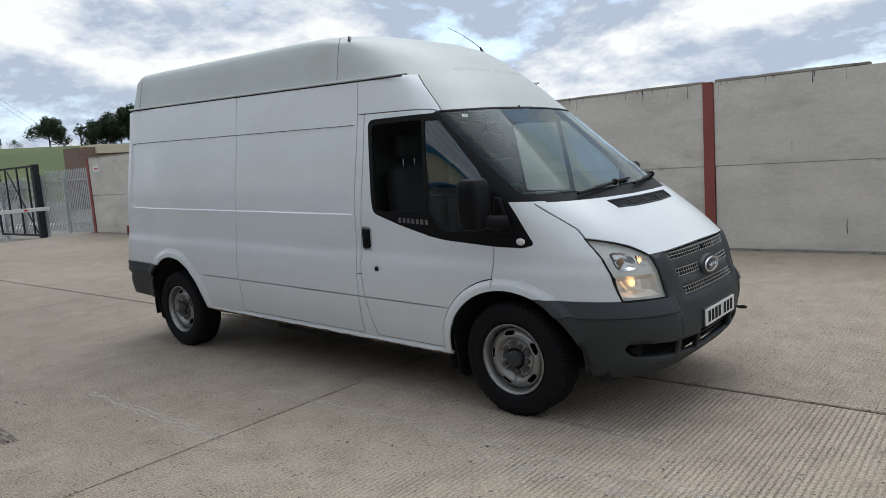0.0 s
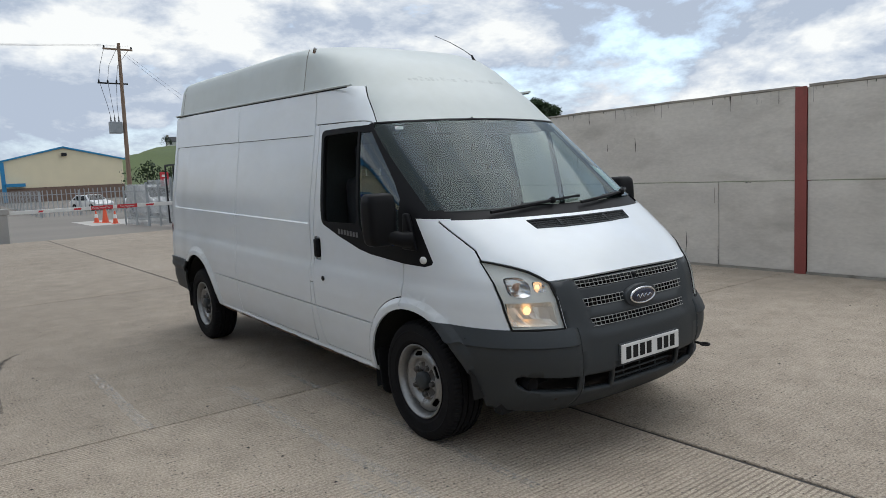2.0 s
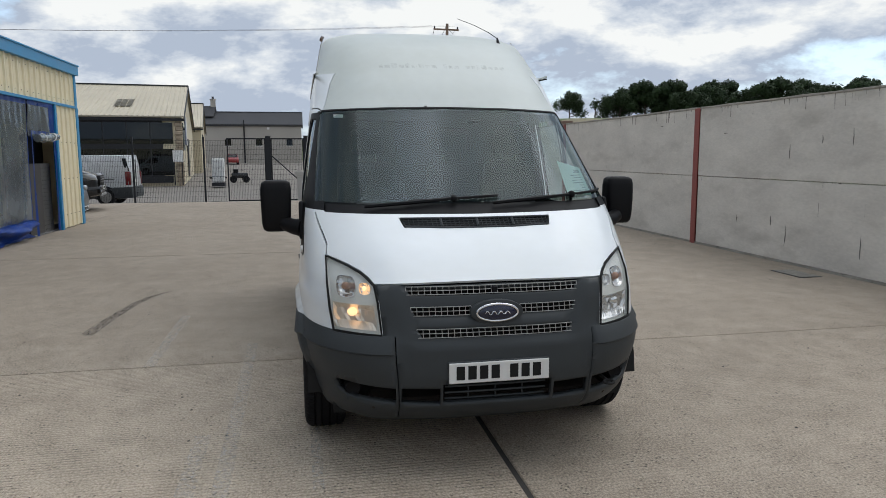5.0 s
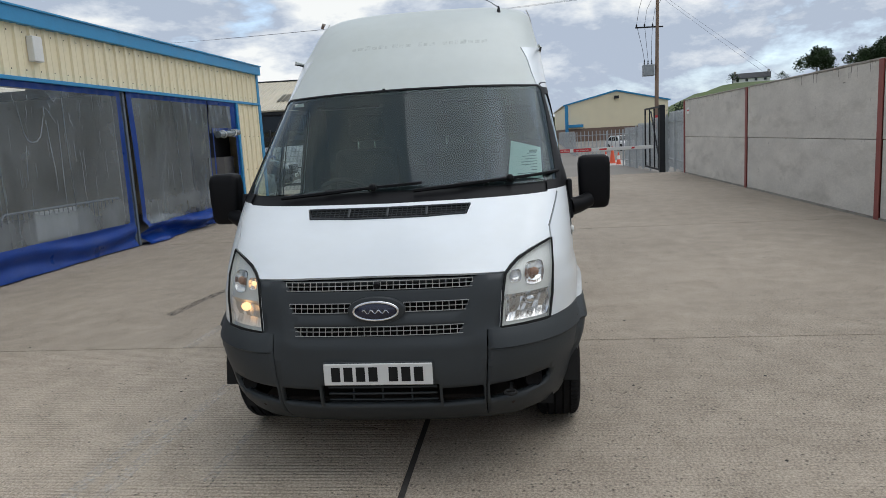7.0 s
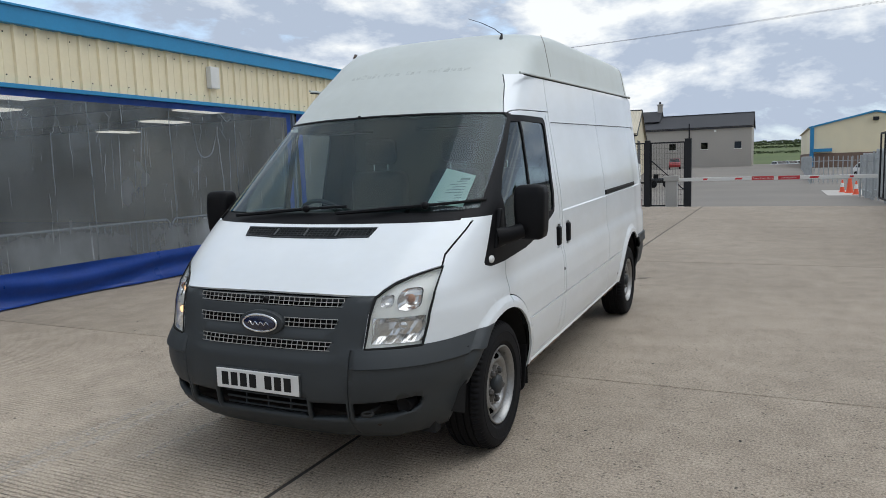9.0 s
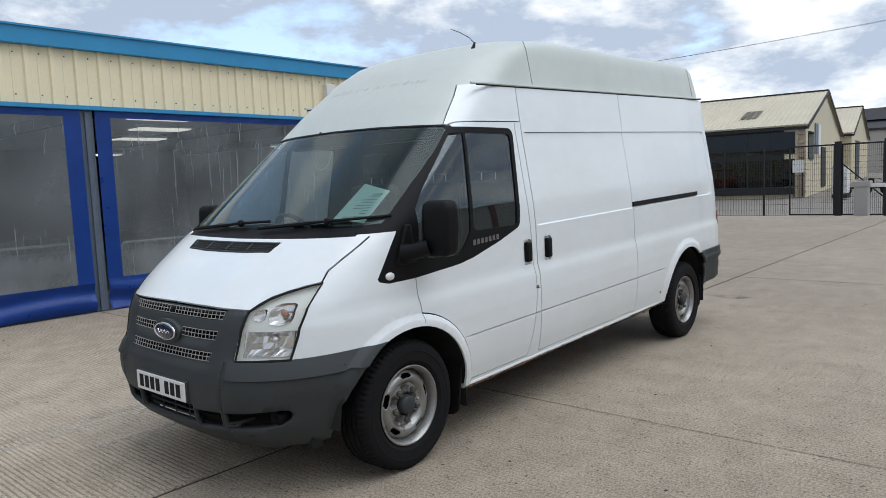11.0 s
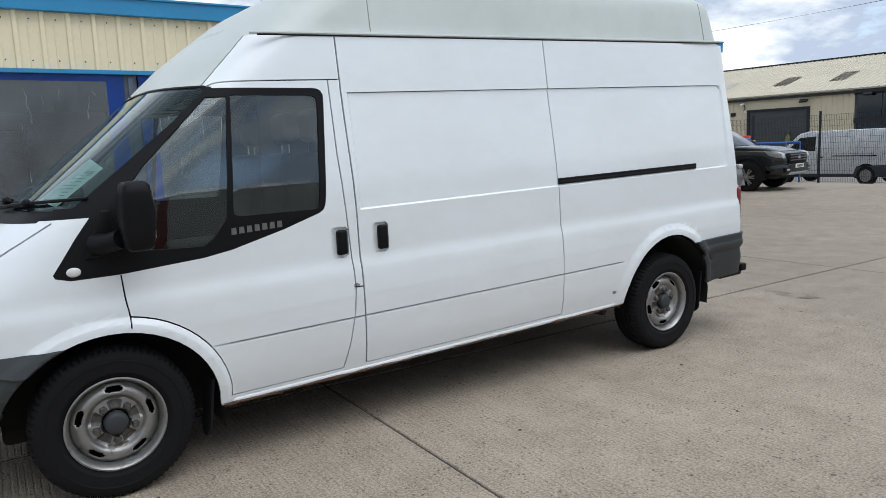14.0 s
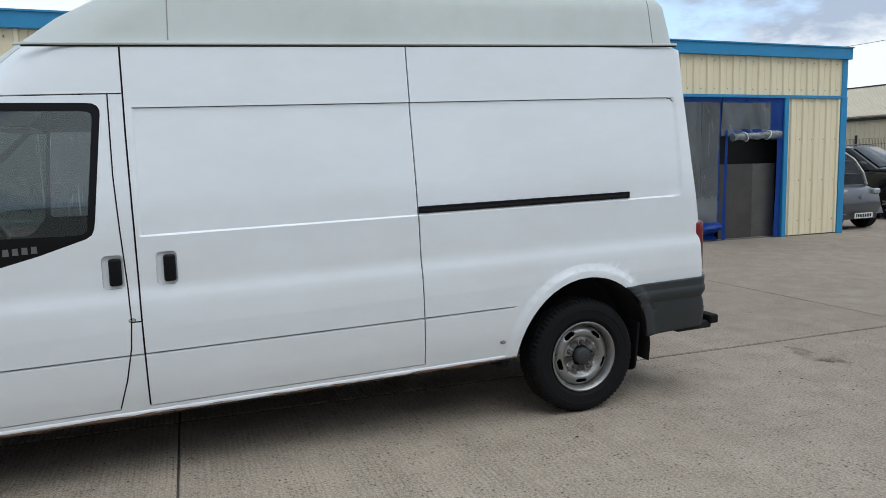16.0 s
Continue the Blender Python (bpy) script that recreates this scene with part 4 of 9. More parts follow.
barrier = thing("barrier", "white rising-arm barrier with red markings on a grey post", "barrier", at=pose(-22.4, -0.90, -0.10))
part("base_plate", box(-0.28, 0.28, -0.28, 0.28, -0.02, 0.02), GREY_STEEL, barrier)
part("cabinet", box(-0.19, 0.19, -0.19, 0.19, 0.02, 0.95, 0.012, 2), PALE_STEEL, barrier, "grey painted steel cabinet")
part("cabinet_cap", box(-0.21, 0.21, -0.25, 0.25, 0.952, 1.13, 0.012, 2), PALE_STEEL, barrier)
part("arm", box(0.05, 0.10, 0.2, 6.2, 0.93, 1.05, 0.006), BARRIER_WHITE, barrier, "white aluminium arm")
for y0, y1 in ((1.04, 1.17), (2.05, 2.27), (4.29, 4.55), (5.42, 5.53)):
    sl = 0.03
    part("red_marking", prism([(y0, 0.96), (y1, 0.96), (y1 + sl, 1.02), (y0 + sl, 1.02)], 0.003, "yz", 0.1), SIGN_RED, barrier)
for (y0, y1), words in (((2.58, 3.25), "Please Sound Horn"), ((3.38, 4.02), "For Attention")):
    part("red_sign", box(0.1005, 0.104, y0, y1, 0.93, 1.055), SIGN_RED, barrier, "red sign with white words")
    cu = bpy.data.curves.new("sign_words", "FONT")
    cu.body, cu.size, cu.align_x, cu.align_y, cu.extrude = words, 0.078, "CENTER", "CENTER", 0.001
    cu.materials.append(BARRIER_WHITE)
    tx = new("sign_words", cu)
    tx.parent = barrier
    tx.matrix_basis = pose(0.1055, (y0 + y1) / 2, 0.99, 90, 0, 90)


def traffic_cone(at, white):
    c = thing("traffic_cone", "orange-red plastic traffic cone" + (" with a white sleeve" if white else ""), "cone", group="traffic cones", at=at)
    part("base", box(-0.19, 0.19, -0.19, 0.19, 0.0, 0.04, 0.01), CONE_RED, c)
    part("cone_body", lathe([(0.145, 0.041), (0.035, 0.74), (0.02, 0.75)], "z", 20), CONE_RED, c, smooth=40)
    if white:
        part("sleeve", lathe([(0.105, 0.32), (0.069, 0.56)], "z", 20), BARRIER_WHITE, c, "white reflective sleeve", 40)
    return c


traffic_cone(pose(-44.0, 5.95, -0.60), True)
traffic_cone(pose(-43.0, 6.25, -0.60) @ Matrix.Diagonal((1.3, 1.3, 1.45, 1)), False)
traffic_cone(pose(-41.1, 6.40, -0.60), True)


def palisade(name, points, height, label, mat=PALISADE_STEEL, pitch=0.155, z=None):
    """Steel palisade along a line of ground points."""
    f = thing(name, label, "fence")
    for i, ((xa, ya), (xb, yb)) in enumerate(zip(points, points[1:])):
        ln = math.hypot(xb - xa, yb - ya)
        n = max(1, int(ln / pitch))
        d = ((xb - xa) / ln, (yb - ya) / ln)
        rot = math.degrees(math.atan2(d[1], d[0]))
        m = pose(xa, ya, z[i] if z else -0.55, 0, 0, rot)
        bm = bmesh.new()
        for k in range(n):
            s = (k + 0.5) * ln / n
            prism([(s - 0.034, 0.05), (s + 0.034, 0.05), (s + 0.034, height - 0.06), (s, height), (s - 0.034, height - 0.06)], 0.012, "xz", 0.0, bm=bm)
        bmesh.ops.transform(bm, matrix=m, verts=bm.verts)
        tagged(part("pale", bm, mat, f), kind="stuff")
        for h in (0.35, height - 0.4):
            part("rail", box(0, ln, 0.013, 0.055, h, h + 0.05, m=m), mat, f)
        k = 0.0
        while k <= ln + 0.01:
            part("post", box(k - 0.04, k + 0.04, 0.056, 0.14, 0, height - 0.1, m=m), mat, f)
            k += max(1.5, ln / max(1, round(ln / 2.7)))
    return f


palisade("palisade_fence", [(-21.05, 6.22), (-25.4, 6.46), (-29.6, 6.5), (-33.8, 6.5), (-38.1, 6.4)], 2.2, "grey galvanised steel palisade fence at the wall's end", z=(-0.06, -0.22, -0.40, -0.56))
palisade("palisade_fence", [(-58, 4.9), (-58, 15.5)], 2.1, "grey steel palisade fence before a car park", pitch=0.32)
palisade("palisade_fence", [(-58, 4.9), (-98, 5.4)], 2.1, "grey steel palisade fence along the road", pitch=0.5)
north_gate = thing("steel_gate", "open black steel gate leaf folded back along the palisade", "gate", group="entrance gates", at=pose(-25.5, 6.16, -0.25, 0, 0, 90))
bm = box(-0.03, 0.03, 0, 0.07, 0.06, 2.66, 0.004)
box(-0.03, 0.03, 3.85, 3.92, 0.06, 2.66, 0.004, bm=bm)
box(-0.03, 0.03, 0.07, 3.85, 2.59, 2.66, bm=bm)
box(-0.03, 0.03, 0.07, 3.85, 0.06, 0.13, bm=bm)
part("gate_frame", bm, DARK_STEEL, north_gate)
for y in (0.55, 1.55, 2.7):
    part("bar", box(-0.025, 0.025, y, y + 0.06, 0.13, 2.59), DARK_STEEL, north_gate)
part("brace", tube([(0.035, 0.4, 0.2), (0.035, 2.6, 2.5)], 0.03, 6), DARK_STEEL, north_gate)
gp = thing("gate_post", "thick black square steel gate post", "post", group="gate posts", at=pose(-25.36, 6.16, -0.25))
part("shaft", box(-0.11, 0.11, -0.11, 0.11, -0.02, 2.68, 0.008), DARK_STEEL, gp)
red_sign = thing("small_sign", "small red and white notice on the palisade", "sign", at=pose(-36.2, 8.0, -0.55))
part("plate", box(-0.02, 0.02, -0.22, 0.22, 2.0, 2.75, 0.004), SIGN_RED, red_sign)
part("bar", box(0.021, 0.024, -0.13, 0.13, 2.5, 2.62), WHITE_WALL, red_sign)
part("bar", box(0.021, 0.024, -0.05, 0.05, 2.1, 2.4), WHITE_WALL, red_sign)
part("post", box(-0.02, 0.02, -0.03, 0.03, 0, 1.999), GREY_STEEL, red_sign)
apron = link_mesh("pavement", box(-57.8, -39.5, 5.0, 14, -0.9, -0.585), surface("pale_apron", (0.42, 0.40, 0.37), 0.9, var=0.1))
tagged(apron, "pale concrete apron behind the cones", "pavement", kind="structure")

# ---- far buildings ----


def gable_house(name, label, at, length, depth, eave, ridge, wall, roof, over=0.25, ribs=0.0, verge=None, base=-0.6):
    """Long building: front along local y at x = 0, its ridge over x = -depth / 2."""
    h = thing(name, label, "building", at=at)
    bm = prism([(0, base), (0, eave), (-depth / 2, ridge), (-depth, eave), (-depth, base)], length, "xz", 0)
    part("wall", bm, wall, h)
    for s in (1, -1):
        bm = bmesh.new()
        a = Vector((0 if s > 0 else -depth, 0, eave))
        b = Vector((-depth / 2, 0, ridge))
        d = (a - b).normalized()
        a = a + d * over
        nrm = Vector((-d.z, 0, d.x)) * (1 if s < 0 else -1)
        if nrm.z < 0:
            nrm = -nrm
        n = int(length / ribs) if ribs else 1
        y0, y1 = -over, length + over
        q = [a + nrm * 0.02, b + nrm * 0.02, b + nrm * 0.12, a + nrm * 0.12]
        lo = [bm.verts.new((p.x, y0, p.z)) for p in q]
        hi = [bm.verts.new((p.x, y1, p.z)) for p in q]
        bm.faces.new(lo), bm.faces.new(hi)
        for i in range(4):
            bm.faces.new((lo[i], lo[(i + 1) % 4], hi[(i + 1) % 4], hi[i]))
        vs, fs = [], []
        for k in range(n if ribs else 0):
            y = y0 + (y1 - y0) * (k + 0.5) / n
            e = [a + nrm * 0.12, b + nrm * 0.12, b + nrm * 0.165, a + nrm * 0.165]
            i = len(vs)
            vs += [(e[0].x, y - 0.05, e[0].z), (e[1].x, y - 0.05, e[1].z), (e[2].x, y - 0.02, e[2].z), (e[3].x, y - 0.02, e[3].z)]
            vs += [(e[0].x, y + 0.05, e[0].z), (e[1].x, y + 0.05, e[1].z), (e[2].x, y + 0.02, e[2].z), (e[3].x, y + 0.02, e[3].z)]
            fs += [(i, i + 1, i + 2, i + 3), (i + 7, i + 6, i + 5, i + 4), (i + 3, i + 2, i + 6, i + 7), (i, i + 3, i + 7, i + 4)]
        if vs:
            me = bpy.data.meshes.new("roof_ribs")
            me.from_pydata(vs, [], fs)
            me.materials.append(roof)
            rib_ob = new("roof_ribs", me)
            rib_ob.parent = h
            tagged(rib_ob, "raised ribs of the roof sheets", kind="stuff")
        bmesh.ops.recalc_face_normals(bm, faces=bm.faces)
        part("roof", bm, roof, h)
    if verge:
        for y in (-over - 0.06, length + over):
            part("verge", prism([(over, eave - 0.28), (over, eave - 0.02), (-depth / 2, ridge + 0.2), (-depth - over, eave - 0.02), (-depth - over, eave - 0.28), (-depth / 2, ridge - 0.08)], 0.06, "xz", y), verge, h)
        part("ridge_cap", box(-depth / 2 - 0.22, -depth / 2 + 0.22, -over, length + over, ridge + 0.13, ridge + 0.22), verge, h)
        part("gutter", box(over - 0.02, over + 0.12, -over, length + over, eave - 0.28, eave - 0.10), verge, h)
    return h


# showroom: cream sheet walls, dark glass front, its gable end towards the road
shop = gable_house("showroom", "cream industrial showroom with a dark glazed front", pose(-51, -9.6, -0.15, 0, 0, 6.5) @ pose(0, -44, 0), 44, 24, 4.55, 7.7, CREAM_DULL, ROOF_SHEET, 0.2, 0.36, DARK_STEEL)
FRAME_DARK = DARK_STEEL
for k in range(7):
    y = 43.4 - k * 1.57
    part("window", box(0.02, 0.06, y - 1.5, y, 0.35, 2.25), SHOP_GLASS, shop)
    part("window", box(0.02, 0.06, y - 1.5, y, 2.62, 4.15), SHOP_GLASS, shop)
part("glazing_band", box(0.02, 0.10, 32.3, 42.7, 2.26, 2.6), FRAME_DARK, shop)
part("glazing_head", box(0.02, 0.10, 32.3, 42.7, 4.16, 4.5), FRAME_DARK, shop)
part("plinth", box(0.02, 0.3, 32.3, 43.3, -0.2, 0.3), FRAME_DARK, shop)
# flat dark sheet behind the glass paints the unlit showroom
part("unlit_inside_sheet", box(0.004, 0.018, 32.3, 42.7, 0.3, 4.2), INSIDE_DARK, shop)
part("stone_pillar", box(-0.05, 0.12, 43.62, 44.05, -0.5, 4.3, 0.03), STONE, shop, "rough stone corner pillar")
for k in range(14):
    part("stone", box(-0.08, 0.16 + 0.03 * (k % 3), 43.58 - 0.05 * (k % 2), 44.08, -0.15 + k * 0.31, 0.13 + k * 0.31, 0.04), STONE, shop)
part("gable_window", box(-4.2, -1.6, 44.0, 44.06, 2.2, 4.2), SHOP_GLASS, shop)
part("gable_sign", box(-6.6, -5.0, 44.0, 44.08, 2.6, 4.9), surface("blue_grey_sign", (0.12, 0.15, 0.22), 0.5), shop)
part("gable_sign", box(-8.2, -6.9, 44.0, 44.08, 2.6, 4.9), WHITE_WALL, shop)
part("gable_door", box(-11.6, -8.9, 44.0, 44.06, 0, 3.2), FRAME_DARK, shop)
# doorway drawn as a flat dark sheet for its unlit inside
part("roller_doorway", box(0.002, 0.05, 25.0, 29.2, -0.45, 3.42), INSIDE_DARK, shop, "flat dark sheet standing for the unlit roller doorway")
part("door_surround", box(0.02, 0.12, 24.8, 29.4, 3.42, 3.62), FRAME_DARK, shop)
part("door_surround", box(0.02, 0.12, 24.8, 25.0, -0.45, 3.42), FRAME_DARK, shop)
part("door_surround", box(0.02, 0.12, 29.2, 29.4, -0.45, 3.42), FRAME_DARK, shop)
for y, z in ((29.04, 4.02), (33.2, 4.2)):
    part("flood_light", box(-0.06, 0.06, -0.28, 0.28, -0.16, 0.16, 0.02, m=pose(0.32, y, z, 0, -55, 0)), FRAME_DARK, shop, "dark flood light")
    part("lamp_bracket", box(0.0, 0.3, y - 0.03, y + 0.03, z - 0.03, z + 0.03), FRAME_DARK, shop)
part("security_camera", tube([(0.05, 24.55, 4.12), (0.42, 24.42, 4.02)], [0.09, 0.075], 10), WHITE_WALL, shop, "white security camera")
part("camera_cable", tube([(0.04, 24.5, 4.05), (0.08, 24.62, 3.8), (0.06, 24.52, 3.62)], 0.03, 6), FRAME_DARK, shop)
part("junction_box", lathe([(0.0, 0.07), (0.10, 0.06), (0.13, 0.0)], "x", 14, at=(0.0, 24.62, 3.52)), WHITE_WALL, shop)
part("bulkhead_lamp", box(0.0, 0.16, 23.5, 23.86, 3.22, 3.50, 0.03), FRAME_DARK, shop)
part("down_pipe", tube([(0.1, 22.1, 4.35), (0.1, 22.1, -0.4)], 0.06, 8), FRAME_DARK, shop, "dark down pipe")
rib_vs = ribbed(0, 21.4, 0, 4.3, 0.0, 1, 0.36, 0.03)
bmesh.ops.transform(rib_vs, matrix=Matrix(((0, 1, 0, 0.004), (1, 0, 0, 11.0), (0, 0, 1, 0), (0, 0, 0, 1))), verts=rib_vs.verts)
for f in [f for f in rib_vs.faces if f.calc_center_median().y > 24.8 and f.calc_center_median().y < 29.4]:
    rib_vs.faces.remove(f)
part("profiled_cladding", rib_vs, CREAM_DULL, shop, "profiled cream cladding")
DIRTY_LIGHT = surface("dirty_roof_light", (0.24, 0.22, 0.17), 0.6, var=0.3, stretch=(1, 6, 1))
CLEAN_LIGHT = surface("new_roof_light", (0.78, 0.78, 0.74), 0.25, var=0.1)
for y, w_, mat in ((20.5, 1.0, CLEAN_LIGHT), (25.3, 1.15, DIRTY_LIGHT), (29.5, 1.15, DIRTY_LIGHT), (34.6, 1.15, DIRTY_LIGHT), (39.2, 1.3, DIRTY_LIGHT)):
    sl = (7.7 - 4.55) / 12
    for k in range(3):
        ya = y + k * w_ / 3
        bm = bmesh.new()
        q = [(-2.7, ya), (-2.7, ya + w_ / 3 - 0.06), (-5.4, ya + w_ / 3 - 0.06), (-5.4, ya)]
        bm.faces.new([bm.verts.new((a, b, 4.55 - a * sl + 0.20)) for a, b in q])
        bmesh.ops.solidify(bm, geom=bm.faces[:], thickness=0.05)
        part("roof_light", bm, mat, shop)
second = gable_house("cream_shed", "second cream gabled shed behind the showroom", pose(-76, -11.6, 0, 0, 0, 6.5) @ pose(0, -30, 0), 30, 22, 4.6, 7.7, CREAM_DULL, ROOF_SHEET, 0.2, 0.36, DARK_STEEL)
# another flat dark sheet painted for an unlit doorway
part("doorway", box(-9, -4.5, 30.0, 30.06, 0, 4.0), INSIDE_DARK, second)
house2 = gable_house("grey_building", "long grey rendered building with a slate roof", pose(-120, -24, 0.3), 22.8, 12, 6.44, 8.72, RENDER_GREY, SLATE, 0.2, 0, SLATE)
for y in (10.75, 15.75, 20.8):
    w = part("window", box(0.02, 0.05, y - 0.5, y + 0.5, 2.95, 4.0), SHOP_GLASS, house2)
    part("window_frame", box(0.0, 0.08, y - 0.6, y + 0.6, 2.83, 2.94), WHITE_WALL, house2)
part("drain_pipe", box(0.02, 0.2, 13.3, 13.5, 0, 7.2), DARK_STEEL, house2)
part("wall_lamp", box(0.02, 0.3, 17.2, 17.55, 5.65, 6.0), WHITE_WALL, house2)
part("upper_roof", prism([(-2.6, 7.9), (-6, 9.85), (-9.4, 7.9)], 8.4, "xz", -0.1), SLATE, house2, "raised slate roof")
chim = part("chimney", box(-6.35, -5.65, 7.5, 8.3, 8.4, 10.9, 0.03), RENDER_GREY, house2, "rendered chimney stack")
part("chimney_cap", box(-6.45, -5.55, 7.4, 8.4, 10.9, 11.05, 0.03), RENDER_GREY, chim)
part("chimney_pot", lathe([(0.20, 11.05), (0.17, 11.4), (0.19, 11.45), (0.12, 11.45)], "z", 12, at=(-6, 7.9, 0)), SLATE, chim)
far_shed = thing("blue_trim_warehouse", "cream warehouse with blue verge and brown brick base", "building", at=pose(-100, 6.4, 0.2))
out = [(0, -0.5), (0, 5.1), (7.1, 6.55), (14.2, 5.1), (14.2, -0.5)]
part("wall", prism(out, -40, "yz", 0), CREAM, far_shed)
part("brick_base", box(0.01, 0.12, 0, 14.2, -0.5, 1.7), BRICK_FAR, far_shed)
part("side_brick_base", box(-40, 0.0, -0.12, -0.01, -0.5, 1.7), BRICK_FAR, far_shed)
part("blue_verge", prism([(-0.3, 4.92), (-0.3, 5.12), (7.1, 6.85), (14.5, 5.12), (14.5, 4.92), (7.1, 6.62)], 0.2, "yz", 0.05), BLUE_TRIM, far_shed)
part("roof", prism([(-0.3, 5.0), (-0.3, 5.14), (7.1, 6.7), (14.5, 5.14), (14.5, 5.0), (7.1, 6.55)], -40.4, "yz", 0.04), ROOF_SHEET, far_shed)
part("corner_trim", box(0.01, 0.2, -0.1, 0.35, 0, 5.0), BLUE_TRIM, far_shed)
part("canopy", box(0.02, 0.8, 0.3, 2.4, 1.9, 2.3), BLUE_TRIM, far_shed)
part("gable_lamp", box(0.1, 0.7, 6.8, 7.4, 5.6, 6.0), DARK_STEEL, far_shed)
# house on the hill
hill_z = land(-305, 90) + 0.1
farm = thing("white_farmhouse", "white two-storey farmhouse with a dark slate roof on the hill", "house", at=pose(-304, 85.0, hill_z - 0.9, 0, 0, -18) @ Matrix.Diagonal((1.2, 1.22, 1.0, 1)))
part("wall", prism([(0, -1), (0, 3.0), (-3, 4.9), (-6, 3.0), (-6, -1)], 11.5, "xz", 0), WHITE_WALL, farm)
part("roof", prism([(0.3, 2.95), (-3, 5.05), (-6.3, 2.95), (-6.3, 3.15), (-3, 5.35), (0.3, 3.15)], 11.9, "xz", -0.2), SLATE, farm)
for y in (1.2, 4.0, 6.8, 9.6):
    for z in (0.4, 1.9):
        part("window", box(0.0, 0.06, y, y + 0.8, z, z + 0.9), SHOP_GLASS, farm)
for y in (0.3, 10.6):
    part("chimney", box(-3.4, -2.6, y, y + 0.7, 4.5, 6.2), RENDER_GREY, farm)
brown = thing("brick_outbuilding", "brown brick outbuilding with a cream fascia beyond the wall", "building", at=pose(-60, 22.6, 0))
part("wall", box(-2.6, 0, 0, 26, -1.2, 4.75), BRICK_FAR, brown)
part("fascia", box(-2.9, 0.3, 1.6, 26.3, 4.2, 4.95), CREAM_DULL, brown)

# ---- pole with transformer and wires ----
POLE = Vector((-63, 12.5, 0))
pole = thing("utility_pole", "leaning brown wooden utility pole with a grey transformer", "pole", at=pose(*POLE, -0.9, 0.0, 0))
part("shaft", tube([(0, 0, -0.5), (0, 0, 13.8)], [0.2, 0.13], 12), WOOD_POLE, pole)
part("cross_arm", box(-0.06, 0.06, -1.3, 1.1, 13.2, 13.34), WOOD_POLE, pole)
part("lower_arm", box(-0.05, 0.05, -1.9, 0.5, 10.3, 10.42), DARK_STEEL, pole)
tr = part("transformer", box(-0.35, 0.35, -1.25, -0.25, 6.1, 7.1, 0.05, 2), GREY_STEEL, pole, "grey ribbed transformer")
for k in range(3):
    part("bushing", lathe([(0.05, 7.1), (0.07, 7.2), (0.04, 7.3), (0.06, 7.4), (0.02, 7.55)], "z", 8, at=(0, -1.1 + k * 0.32, 0)), DARK_STEEL, pole)
    part("insulator", lathe([(0.05, 13.34), (0.08, 13.42), (0.05, 13.55)], "z", 8, at=(0, -1.2 + k * 1.1, 0)), DARK_STEEL, pole)
    part("insulator", lathe([(0.05, 10.42), (0.08, 10.5), (0.05, 10.65)], "z", 8, at=(0, -1.8 + k * 0.7, 0)), DARK_STEEL, pole)
    part("drop_wire", tube([(0, -1.2 + k * 1.0, 13.3), (0, -1.6 + k * 0.7, 11.9), (0, -1.8 + k * 0.7, 10.6), (0, -1.3 + k * 0.4, 8.6), (0, -1.1 + k * 0.32, 7.5)], 0.018, 5), DARK_STEEL, pole)


def wire(a, b, sag, r=0.008):
    a, b = Vector(a), Vector(b)
    return tube([a.lerp(b, k / 16) - Vector((0, 0, 4 * sag * (k / 16) * (1 - k / 16))) for k in range(17)], r, 5)


for k in range(3):
    w = link_mesh("overhead_wire", wire((-63, 11.3 + k * 1.1, 13.6), (-72, -75 + k, 14.5), 1.2), DARK_STEEL)
    tagged(w, "thin dark overhead power line from the pole", "wire", group="power lines")
for k in range(2):
    w = link_mesh("overhead_wire", wire((-63, 12.5 + k * 0.3, 13.3), (-60, 27 + k, 1.0), 0.2), DARK_STEEL)
    tagged(w, "taut stay wire from the pole to the ground", "wire", group="stay wires")

# ---- the van ----
VAN_WHITE = surface("van_white_paint", (0.765, 0.80, 0.822), 0.22, var=0.035, big=0.9, fine=9, bump=0.0, coat=0.22, stain=(0.71, 0.735, 0.735), stain_at=(0.45, 0.85), stain_scale=1.6, stretch=(0.8, 0.8, 1.6))
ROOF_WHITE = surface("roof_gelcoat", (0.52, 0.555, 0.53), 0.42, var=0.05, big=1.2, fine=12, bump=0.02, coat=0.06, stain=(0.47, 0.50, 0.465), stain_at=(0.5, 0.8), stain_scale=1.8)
PLASTIC = surface("grey_bumper_plastic", (0.036, 0.041, 0.044), 0.55, var=0.12, big=3, fine=300, bump=0.06, spec=0.35)
BLACK_TRIM = surface("black_trim", (0.007, 0.007, 0.008), 0.5, var=0.15, big=4, fine=120, bump=0.03, spec=0.13)
GAP = surface("gap_black", (0.006, 0.006, 0.006), 0.9, var=0.1, bump=0)
UNDER = surface("underbody", (0.011, 0.0105, 0.010), 0.9, var=0.3)
CHROME = surface("chrome", (0.75, 0.76, 0.77), 0.08, metal=1.0, var=0.03, bump=0)
SILVER = surface("silver_letters", (0.22, 0.22, 0.22), 0.35, metal=0.7, var=0.1)
RUST = worn_paint("rust", (0.11, 0.062, 0.035), (0.40, 0.58), 7, (1, 1, 3), 0.9)
SCREEN = glass("windscreen_glass", (0.60, 0.70, 0.685), 0.0, 1.46, haze=0.032, haze_colour=(0.26, 0.42, 0.41))
SIDE_GLASS = glass("side_window_glass", (0.58, 0.66, 0.63), 0.0, 1.95, haze=0.002)
LENS = glass("headlamp_lens", (0.97, 0.97, 0.96), 0.02, 1.38, haze=0.06, haze_colour=(0.75, 0.74, 0.68))
